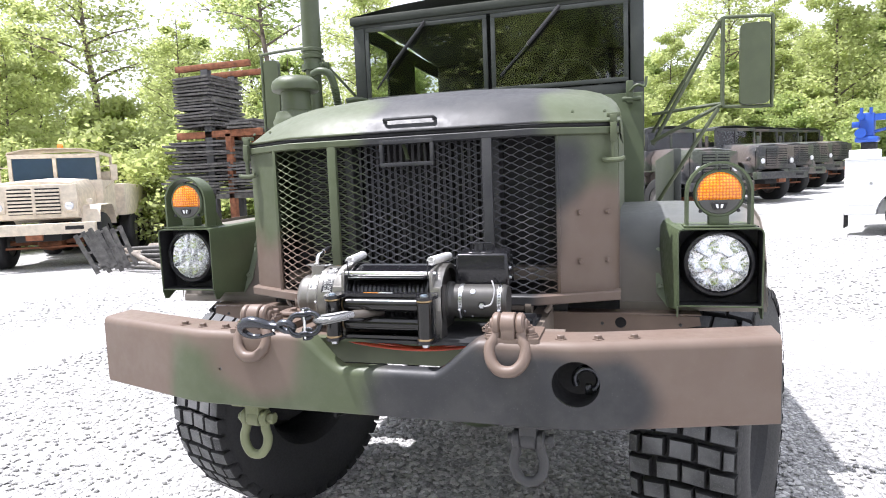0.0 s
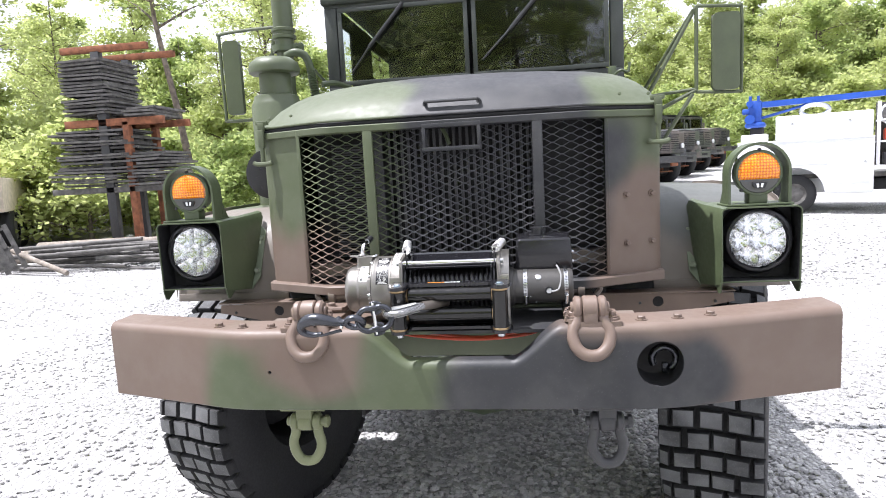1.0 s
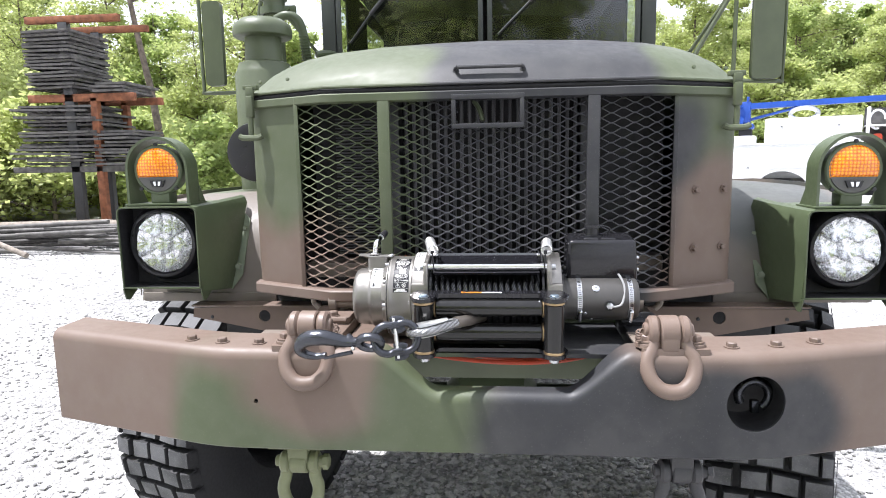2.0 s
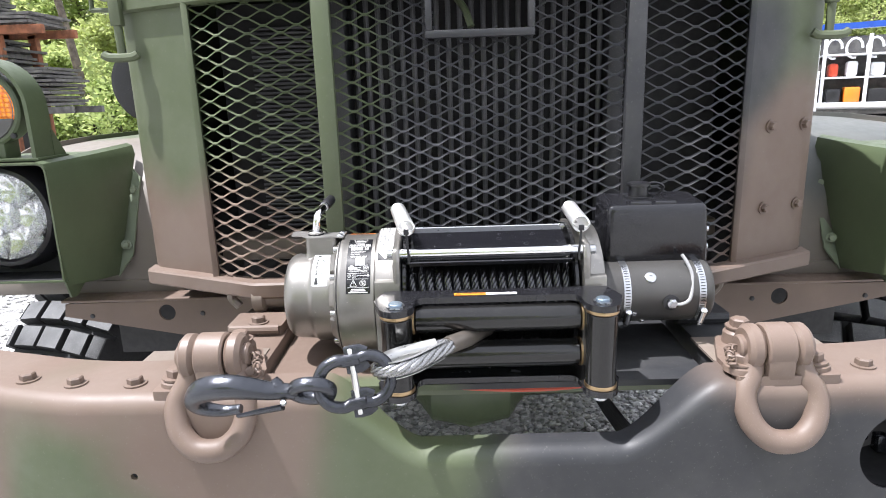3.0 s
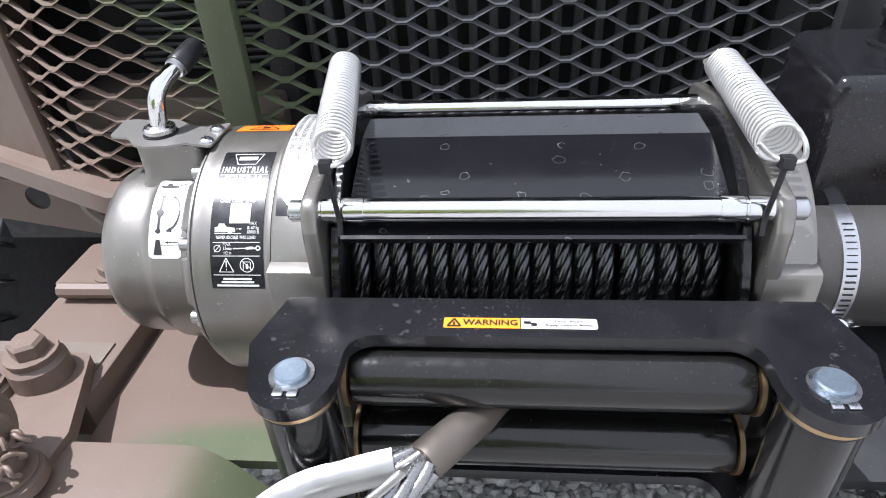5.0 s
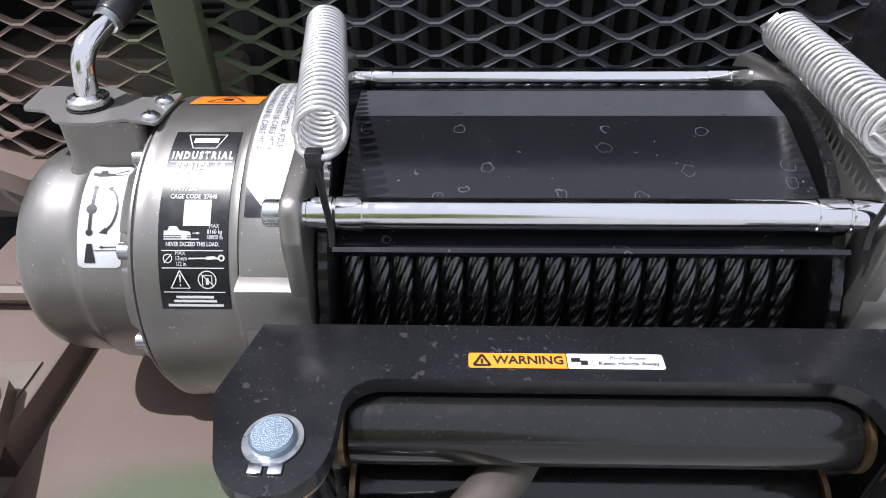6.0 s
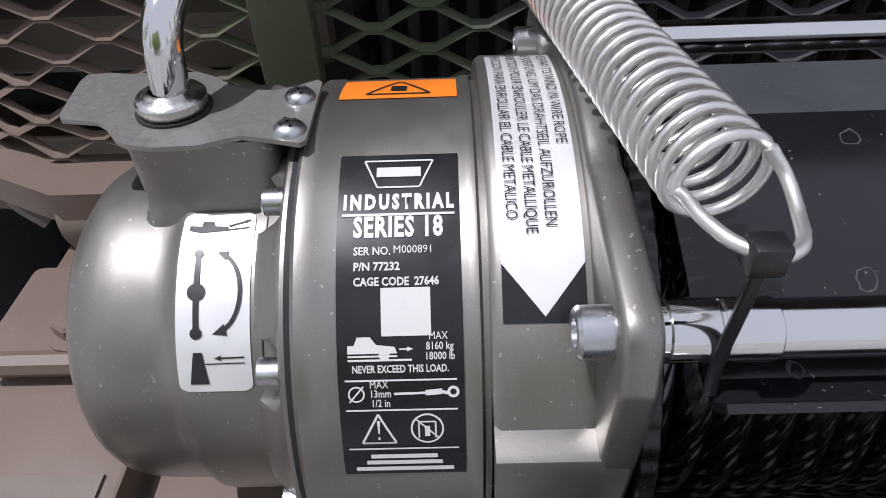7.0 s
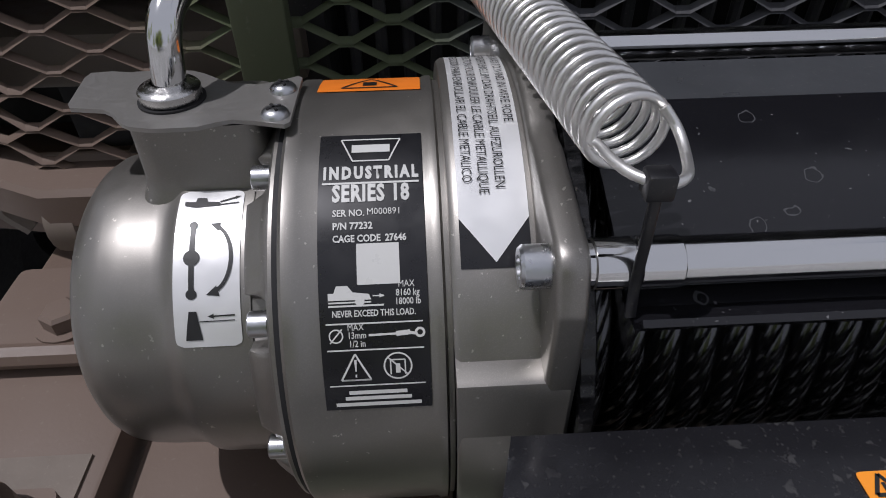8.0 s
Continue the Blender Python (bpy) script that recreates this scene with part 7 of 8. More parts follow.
                    sweep(bm, [o + u * 0.020 - w * e * q * 0.004, o + u * 0.012, o, o - u * 0.008], v, [(0.0085, 0.0045), (0.0095, 0.0040), (0.0100, 0.0036), (0.0085, 0.0030)])
                    part("fork", bm, M["forged"], half)
    bm = BM()
    rod(bm, c + w * 0.044, c - w * 0.044, 0.0046, 14, chamfer=0.001)
    part("link_pin", bm, M["spring"], link, "bright load pin")
    # slip hook lying across the shackle's bow
    hk = part("hook", BM(), M["forged"], r, "black forged slip hook with a spring latch")
    n = Vector((0.0, 0.80, 0.60)).normalized()
    e = Vector((-0.229, -0.034, 1.224))
    side = Vector((1, 0, 0))
    fwd = n.cross(side).normalized()
    bm = BM()
    ring = [e + side * 0.0245 * math.cos(k * math.tau / 32) + fwd * 0.0200 * math.sin(k * math.tau / 32) for k in range(33)]
    sweep(bm, ring, n, [(0.0078, 0.0085)] * 33)
    part("eye", bm, M["forged"], hk)
    bm = BM()
    flat = [(-0.022, 0.000), (-0.040, -0.002), (-0.056, -0.004), (-0.080, -0.012), (-0.108, -0.017), (-0.136, -0.011), (-0.156, 0.006), (-0.162, 0.027), (-0.152, 0.045), (-0.130, 0.052), (-0.106, 0.047)]
    pts = smooth_path([e + side * a + fwd * b for a, b in flat], 6)
    m = len(pts)
    sizes = []
    for k in range(m):
        f = k / (m - 1)
        wide = 0.0085 + 0.0085 * math.exp(-((f - 0.42) / 0.20) ** 2) - 0.0035 * max(0, f - 0.75) / 0.25
        high = 0.0095 + 0.0045 * math.exp(-((f - 0.45) / 0.25) ** 2) - 0.0035 * max(0, f - 0.75) / 0.25
        sizes.append((wide, high))
    sweep(bm, pts, n, sizes)
    part("bill", bm, M["forged"], hk)
    bm = BM()
    o = e + side * -0.046 + fwd * -0.004
    sweep(bm, [o - side * 0.010 + n * 0.004, o + n * 0.008, o + side * 0.008 + n * 0.004], n, [(0.006, 0.008), (0.010, 0.010), (0.006, 0.008)])
    part("latch_boss", bm, M["forged"], hk)
    bm = BM()
    lp = e + side * -0.040 + fwd * 0.016 - n * 0.014
    sweep(bm, [lp, lp + side * -0.030 + fwd * 0.010, lp + side * -0.066 + fwd * 0.024], n, [(0.0055, 0.003), (0.005, 0.003), (0.0035, 0.002)])
    part("latch", bm, M["forged"], hk)
    bm = BM()
    lathe(bm, lp - fwd * 0.012 + side * 0.004, -fwd, [(0, 0), (0, 0.0042), (0.004, 0.0042), (0.005, 0.003), (0.005, 0)], 12)
    part("latch_pin", bm, M["zinc"], hk, "bright latch pin")


M["rope_light"] = paint("bright_wire_rope", (0.30, 0.30, 0.30), 0.28, 0.85, grain=500, vary=0.25, bump=0.05)
M["thimble"] = paint("galvanised_thimble", (0.42, 0.42, 0.41), 0.34, 0.8, vary=0.15)
build_rope_end()

# ---- the yard behind: trees, parked vehicles, steel stacks ----
def make_tree(name, seed, height, bare, spread, leaves, leaf, mat, trunk_r=0.16):
    """A tapered trunk with limbs, and a crown of leaf sprays round the limb ends."""
    rng = random.Random(seed)
    t = thing(name, (0, 0, 0), "broadleaf tree in fresh spring leaf at the edge of the yard", "tree", "trees round the yard")
    bm = BM()
    lean = Vector((rng.uniform(-0.06, 0.06), rng.uniform(-0.06, 0.06), 1))
    spine = [lean * (height * 0.92 * k / 9) + Vector((0.12 * math.sin(k * 1.3 + seed), 0.12 * math.cos(k * 1.1 + seed), 0)) * (k / 9) for k in range(10)]
    tube(bm, spine, trunk_r, 9, radii=[trunk_r * (1.25 if k == 0 else 1) * (1 - 0.9 * k / 9) for k in range(10)])
    ends = []
    nl = int(9 + height)
    for i in range(nl):
        f = bare + (0.97 - bare) * (i + rng.random() * 0.6) / nl
        k = f * 9
        b = spine[int(k)].lerp(spine[min(9, int(k) + 1)], k - int(k))
        a = i * 2.4 + rng.random()
        ln = spread * (1.05 - 0.75 * max(0, f - bare) / (1 - bare)) * rng.uniform(0.65, 1.1)
        d = Vector((math.cos(a), math.sin(a), rng.uniform(0.15, 0.75)))
        p1, p2 = b + d * ln * 0.5, b + d * ln + Vector((0, 0, -0.08 * ln))
        r0 = trunk_r * (1 - 0.85 * f) * 0.55
        tube(bm, [b, p1, p2], r0, 6, radii=[r0, r0 * 0.6, r0 * 0.2])
        ends += [(p1, ln * 0.52), (p2, ln * 0.50), (b.lerp(p2, 0.75), ln * 0.52)]
        for _ in range(2):
            q = b.lerp(p2, rng.uniform(0.35, 0.8))
            e = q + Vector((rng.uniform(-1, 1), rng.uniform(-1, 1), rng.uniform(-0.2, 0.7))) * ln * 0.45
            tube(bm, [q, e], r0 * 0.3, 5, radii=[r0 * 0.4, r0 * 0.1])
            ends.append((e, ln * 0.48))
    ends.append((spine[-1], spread * 0.35))
    part("trunk", bm, M["bark"], t)
    vs, fs = [], []
    nr = np.random.RandomState(seed)
    for _ in range(leaves):
        c, rad = ends[rng.randrange(len(ends))]
        o = nr.normal(size=3)
        o *= rad * (nr.rand() ** 0.45) / np.linalg.norm(o)
        o[2] *= 0.62
        p = np.array(c) + o
        a = nr.normal(size=3)
        a[2] *= 0.5
        a /= np.linalg.norm(a)
        b = np.cross(a, nr.normal(size=3))
        b /= np.linalg.norm(b)
        s = leaf * (0.6 + 0.8 * nr.rand())
        k = len(vs)
        vs += [tuple(p - a * s), tuple(p + b * s * 0.55), tuple(p + a * s), tuple(p - b * s * 0.55)]
        fs.append((k, k + 1, k + 2, k + 3))
    me = bpy.data.meshes.new("crown")
    me.from_pydata(vs, [], fs)
    me.materials.append(mat)
    cr = new("crown", me)
    cr.parent = t
    PLACE[cr.name] = Vector((0, 0, 0))
    return t


def plant(protos, spots, rng):
    for i, (x, y, sc) in enumerate(spots):
        pr = protos[i % len(protos)]
        m = Matrix.LocRotScale((x, y, ground_z(x, y) - 0.05), Euler((0, 0, rng.random() * 6.28)), (1, 1, 1))
        c = copy_thing(pr, m)
        k = sc * rng.uniform(0.9, 1.12)
        c.scale = (k, k, k * rng.uniform(0.95, 1.1))


def build_woods():
    rng = random.Random(21)
    protos = [make_tree("tree", 1, 11, 0.14, 3.1, 13000, 0.100, M["leaf"]),
              make_tree("tree", 2, 13, 0.24, 3.3, 12000, 0.100, M["leaf"]),
              make_tree("tree", 3, 10, 0.08, 3.4, 13000, 0.100, M["leaf_dark"]),
              make_tree("tree", 4, 15, 0.45, 2.9, 7000, 0.095, M["leaf"], 0.19)]
    bush = [make_tree("bush", 7, 3.6, 0.05, 2.1, 7000, 0.080, M["leaf"], 0.05), make_tree("bush", 8, 2.6, 0.04, 1.9, 7000, 0.075, M["leaf_dark"], 0.04)]
    for b in bush:
        tagged(b, "leafy undergrowth bush at the wood's edge", "bush", "undergrowth bushes")
    homes = [(-31, 27, 1.0), (-14, 33, 1.0), (19, 41, 1.0), (-19.5, 19, 0.9)]
    for p, (x, y, s) in zip(protos, homes):
        p.location = (x, y, ground_z(x, y))
    bush[0].location = (-15.5, 16.5, 0)
    bush[1].location = (-11.5, 17.5, 0)
    left = [(-26, 14, 0.95), (-23.5, 20, 0.85), (-28, 21, 1.1), (-20, 24, 0.8), (-17, 21, 0.68), (-24, 28, 0.95), (-17.5, 29, 0.8), (-12.5, 24, 0.62), (-21, 16, 0.72), (-33, 15, 1.1), (-9.5, 29, 0.75), (-30, 8, 0.9), (-34, 2, 1.0), (-5, 33, 0.8), (-27, 35, 1.1), (-8, 38, 1.0)]
    left += [(-22 + 2.9 * k, 26.5 + 0.7 * k + 1.5 * (k % 2), 0.85 + 0.05 * (k % 3)) for k in range(8)]
    plant(protos, left, rng)
    right = [(11, 43, 0.8), (15, 38, 0.72), (24, 36, 0.9), (28, 33, 1.0), (20, 34, 0.72), (33, 30, 1.05), (7, 44, 0.72), (37, 24, 1.1), (30, 40, 1.2), (3, 42, 0.75), (24, 44, 1.15), (40, 16, 1.1), (18, 48, 1.15), (-2, 46, 0.9), (34, 37, 1.2), (12, 52, 1.1), (43, 32, 1.3)]
    right += [(0 + 3.4 * k, 47 - 0.55 * k + 2 * (k % 2), 0.95 + 0.06 * (k % 3)) for k in range(11)]
    plant(protos, right, rng)
    behind = [(-7, -20, 1.3), (-3, -21, 1.3), (-11, -20, 1.25), (0.5, -22, 1.2), (-6, -27, 1.4), (-9.5, -25, 1.3), (-2, -27, 1.3), (-24, -8, 1.1), (-20, -17, 1.1), (-14, -22, 1.0), (-9, -18, 0.95), (-5, -24, 1.15), (-1.5, -18, 0.9), (3, -25, 1.0), (24, -24, 1.0), (33, -12, 1.0), (38, 2, 1.0), (-31, -4, 1.1), (-12, -30, 1.2), (-17, -28, 1.0)]
    plant(protos, behind, rng)
    spots = [(-19, 14.5, 1.0), (-17.5, 15.5, 1.1), (-13.5, 16.5, 1.2), (-9.5, 17.5, 1.1), (-7.5, 18.5, 1.0), (-22, 12, 1.1), (-16, 18.5, 1.3), (-12, 19.5, 1.3), (-18.5, 18, 1.4), (-20.5, 13.5, 1.3), (-5.5, 20, 1.0), (-3.5, 22, 1.1), (-14, 21, 1.4), (-9, 21, 1.2), (-24, 10, 1.3),
             (13, 36, 1.2), (17, 33.5, 1.2), (22, 31.5, 1.2), (26, 29, 1.2), (9, 38, 1.3), (30, 27, 1.3), (6, 40, 1.3), (33, 24, 1.3), (20, 36, 1.6), (2, 38, 1.4), (-1, 36, 1.4)]
    spots += [(-26, 8 + 0.5 * k, 1.2) for k in range(0, 6, 3)] + [(-23 + 1.7 * k, 22.5 + 0.35 * k + (k % 2), 1.5) for k in range(11)] + [(-2 + 2.6 * k, 40 - 0.35 * k + (k % 3), 1.7) for k in range(14)]
    plant(bush, spots, rng)
    tall = make_tree("tree", 11, 14, 0.52, 2.1, 3600, 0.085, M["leaf_dark"], 0.15)
    tagged(tall, "tall leaning tree with a bare lower trunk before the woods", "tree", "trees round the yard")
    tall.location = (-10.5, 18.0, ground_z(-10.5, 18.0) - 0.05)
    tall.rotation_euler = (0.0, -0.12, 0.0)


build_woods()


def build_far_woods():
    """The wooded rise that closes the yard: uncountable leaf sprays in one mass."""
    nr = np.random.RandomState(31)
    vs, fs = [], []

    def mass(count, x0, x1, yf, depth, hf, leaf):
        for _ in range(count):
            x = nr.uniform(x0, x1)
            top = hf(x) * (0.80 + 0.12 * math.sin(x * 0.9) + 0.10 * math.sin(x * 2.3 + 1))
            z = top * nr.rand() ** 0.75
            y = yf(x) + depth * nr.rand() + 1.2 * math.sin(x * 1.7 + z)
            p = np.array((x, y, ground_z(x, y) + z))
            a = nr.normal(size=3)
            a /= np.linalg.norm(a)
            b = np.cross(a, nr.normal(size=3))
            b /= np.linalg.norm(b)
            s = leaf * (0.5 + nr.rand())
            k = len(vs)
            vs.extend([tuple(p - a * s), tuple(p + b * s * 0.6), tuple(p + a * s), tuple(p - b * s * 0.6)])
            fs.append((k, k + 1, k + 2, k + 3))
    mass(60000, -48, -6, lambda x: 27 + 0.35 * (x + 48), 5, lambda x: 7.5, 0.19)
    mass(80000, -10, 62, lambda x: 56 - 0.38 * max(0, x), 6, lambda x: 11.0 + 0.06 * x, 0.26)
    me = bpy.data.meshes.new("far_woods")
    me.from_pydata(vs, [], fs)
    me.materials.append(M["leaf"])
    tagged(new("far_woods", me), "spring-green woods rising behind the yard, leaf colour paled for haze", "woods", kind="stuff")


build_far_woods()


def wheel_into(owner, name, c, r, w, axis=(1, 0, 0), tyre_mat=None):
    wh = part(name, BM(), M["rubber"], owner)
    c = Vector(c)
    d = Vector(axis)
    bm = BM()
    lathe(bm, c - d * w / 2, d, [(0, r * 0.55), (0, r * 0.85), (w * 0.12, r * 0.97), (w * 0.25, r), (w * 0.75, r), (w * 0.88, r * 0.97), (w, r * 0.85), (w, r * 0.55)], 28)
    part("tyre", bm, tyre_mat or M["rubber"], wh)
    bm = BM()
    lathe(bm, c - d * w * 0.42, d, [(0, 0), (0, r * 0.2), (w * 0.1, r * 0.4), (0, r * 0.56), (w * 0.84, r * 0.56), (w * 0.74, r * 0.4), (w * 0.84, r * 0.2), (w * 0.84, 0)], 20)
    part("rim", bm, M["old_steel"], wh)
    return wh


def build_parked(at, label, paint_mat, dark, tall=0.0, beacon=False, group="parked army trucks"):
    """A parked army truck, seen from its front corner: local front is -y."""
    x, y, z = at
    t = thing("parked_truck", at, label, "truck", group)

    def B(nm, dims, mat, bev=0.02, lab=""):
        bm = BM()
        for d in dims:
            box(bm, x + d[0], x + d[1], y + d[2], y + d[3], z + d[4], z + d[5], bev)
        return part(nm, bm, mat, t, lab)
    hood = BM()
    loft(hood, [[(x + u, y + v, z + w) for u, w in ((-0.86, 1.1), (-0.86, 1.72), (-0.72, 1.92 + r), (0, 1.97 + r), (0.72, 1.92 + r), (0.86, 1.72), (0.86, 1.1))] for v, r in ((0.25, -0.03), (0.3, 0.0), (1.2, 0.05), (1.75, 0.08))], caps=True)
    part("hood", hood, paint_mat, t)
    B("grille_panel", [(-0.84, 0.84, 0.14, 0.26, 1.12, 1.86)], paint_mat)
    B("radiator_opening", [(-0.50, 0.50, 0.128, 0.15, 1.22, 1.78)], M["dull_black"], 0.0)
    for k in range(7):
        B("grille_slat", [(-0.50, 0.50, 0.10, 0.13, 1.235 + k * 0.078, 1.280 + k * 0.078)], paint_mat, 0.004)
    for s in (-1, 1):
        bm = BM()
        box(bm, x + s * 0.68 - 0.13, x + s * 0.68 + 0.13, y + 0.11, y + 0.15, z + 1.25, z + 1.52, 0.02)
        part("lamp_panel", bm, paint_mat, t)
        bm = BM()
        lathe(bm, (x + s * 0.68, y + 0.11, z + 1.38), (0, -1, 0), [(0, 0.09), (0.03, 0.085), (0.045, 0.05), (0.05, 0)], 18)
        part("headlight", bm, M["lamp_white"], t)
        bm = BM()
        lathe(bm, (x + s * 1.02, y + 0.42, z + 1.46), (0, -1, 0), [(0, 0.07), (0.08, 0.07), (0.09, 0.05), (0.09, 0)], 14)
        part("side_lamp", bm, paint_mat, t)
        bm = BM()
        loft(bm, [[(x + s * u, y + v, z + w) for u in (0.84, 1.22)] for v, w in ((0.30, 1.0), (0.36, 1.25), (0.5, 1.38), (1.6, 1.40), (1.85, 1.2), (1.9, 0.9))])
        thicken(bm, 0.02)
        part("fender", bm, paint_mat, t)
        for yy in (1.1, 4.6, 5.8):
            wheel_into(t, "wheel", (x + s * 1.0, y + yy, z + 0.60), 0.60, 0.38)
        bm = BM()
        box(bm, x + s * 1.26 - 0.08, x + s * 1.26 + 0.08, y + 1.9, y + 1.94, z + 1.95, z + 2.35, 0.03)
        tube(bm, [(x + s * 0.95, y + 2.0, z + 1.7), (x + s * 1.26, y + 1.92, z + 1.97)], 0.014, 6)
        tube(bm, [(x + s * 0.95, y + 2.0, z + 2.3), (x + s * 1.26, y + 1.92, z + 2.33)], 0.014, 6)
        part("wing_mirror", bm, paint_mat, t)
    B("grille_bar", [(-0.03, 0.03, 0.092, 0.13, 1.22, 1.79)], paint_mat, 0.004)
    bm = BM()
    lathe(bm, (x - 0.85, y + 1.1, z + 0.56), (1, 0, 0), [(0, 0), (0, 0.06), (0.55, 0.065), (0.62, 0.17), (0.85, 0.21), (1.08, 0.17), (1.15, 0.065), (1.7, 0.06), (1.7, 0)], 18)
    part("front_axle", bm, M["rust"], t, "rust-brown driven axle")
    B("tow_pintle", [(-0.16, 0.16, -0.10, 0.0, 0.66, 0.80)], M["rust"], 0.01)
    B("cross_rod", [(-0.80, 0.80, 0.62, 0.67, 0.44, 0.49)], M["rust"], 0.01)
    B("bumper_slot", [(0.62, 0.98, -0.128, -0.118, 0.87, 0.95)], M["dull_black"], 0.002)
    B("bumper", [(-1.2, 1.2, -0.12, 0.06, 0.78, 1.02)], paint_mat, 0.02)
    B("cab_body", [(-1.02, 1.02, 1.75, 3.1, 1.0, 1.98)], paint_mat, 0.04)
    B("windscreen_frame", [(-0.98, 0.98, 1.80, 1.86, 2.52, 2.62), (-0.98, -0.90, 1.80, 1.86, 1.95, 2.55), (0.90, 0.98, 1.80, 1.86, 1.95, 2.55), (-0.04, 0.04, 1.80, 1.86, 1.95, 2.55)], paint_mat, 0.008)
    for s in (-1, 1):
        bm = BM()
        box(bm, x + s * 0.47 - 0.42, x + s * 0.47 + 0.42, y + 1.82, y + 1.84, z + 1.98, z + 2.52)
        part("windscreen_pane", bm, M["sky_blue_glass"] if beacon else M["glass"], t)
    roof = BM()
    loft(roof, [[(x + u, y + v, z + w + tall) for u, w in ((-1.0, 2.54), (-0.98, 2.62), (-0.6, 2.70), (0, 2.72), (0.6, 2.70), (0.98, 2.62), (1.0, 2.54))] for v in (1.80, 2.4, 3.15)])
    thicken(roof, 0.02)
    part("canvas_roof", roof, dark, t)
    B("back_post", [(-0.99, -0.93, 3.06, 3.12, 1.95, 2.60), (0.93, 0.99, 3.06, 3.12, 1.95, 2.60), (-0.93, 0.93, 3.06, 3.10, 1.95, 2.22)], dark, 0.01)
    for s in (-1, 1):
        B("seat_back", [(s * 0.48 - 0.26, s * 0.48 + 0.26, 2.86, 2.98, 1.95, 2.16)], M["canvas"], 0.04)
    B("chassis", [(-0.45, 0.45, 0.2, 7.0, 0.62, 0.85)], M["dull_black"], 0.01)
    B("cargo_bed", [(-1.2, 1.2, 3.3, 7.1, 1.05, 1.9)], paint_mat, 0.03)
    if beacon:
        bm = BM()
        lathe(bm, (x, y + 2.4, z + 2.75), (0, 0, 1), [(0, 0.06), (0.04, 0.06), (0.05, 0.075), (0.14, 0.06), (0.16, 0)], 14)
        part("beacon", bm, M["amber"], t, "amber roof beacon")
    return t


M["lamp_white"] = paint("lamp_lens", (0.75, 0.76, 0.78), 0.15, 0.3)
# Sky reflected in the tan truck's panes is put into the colour as blue.
M["sky_blue_glass"] = paint("far_sky_tinted_glass", (0.035, 0.06, 0.10), 0.06, vary=0.05, spec=0.9)
M["far_camo"] = camo("far_camo", (0.075, 0.085, 0.065), [])


def faded_camo():
    """Sun-faded camouflage: broad patches of olive, brown and black."""
    m = Nodes("faded_camouflage")
    p = m.pos()
    a = m.ramp(m.noise(1.1, 1, p), 0.46, 0.52)
    b = m.ramp(m.noise(0.8, 1, m.vec('ADD', p, (7.0, 3.0, 1.0)).outputs[0]), 0.52, 0.57)
    c = m.mix(a, (0.050, 0.060, 0.042), (0.098, 0.080, 0.072))
    c = m.mix(b, c, (0.026, 0.027, 0.030))
    c = m.mix(m.ramp(m.noise(12, 4, p), 0.4, 0.7, 0, 0.15), c, (0.24, 0.23, 0.21))
    return m.done(c, 0.42)


M["far_green"] = faded_camo()


def build_vehicles():
    tan = build_parked((0, 0, 0), "tan-painted army truck with an amber beacon, parked by the wood", M["tan"], M["tan"], 0.05, True, "parked trucks")
    tan.matrix_world = Matrix.Translation((-12.75, 9.65, ground_z(-12.75, 9.65))) @ Matrix.Rotation(radians(33), 4, 'Z') @ Matrix.Scale(1.10, 4)
    tr = build_parked((0, 0, 0), "faded green army truck parked in a row", M["far_green"], M["canvas"])
    row = [(3.15, 16.95), (5.6, 21.55), (7.0, 24.75), (8.5, 27.9), (10.2, 31.2)]
    for i, (x, y) in enumerate(row):
        m = Matrix.Translation((x, y, ground_z(x, y))) @ Matrix.Rotation(radians(40), 4, 'Z')
        if i == 0:
            tr.matrix_world = m
        else:
            copy_thing(tr, m)


build_vehicles()


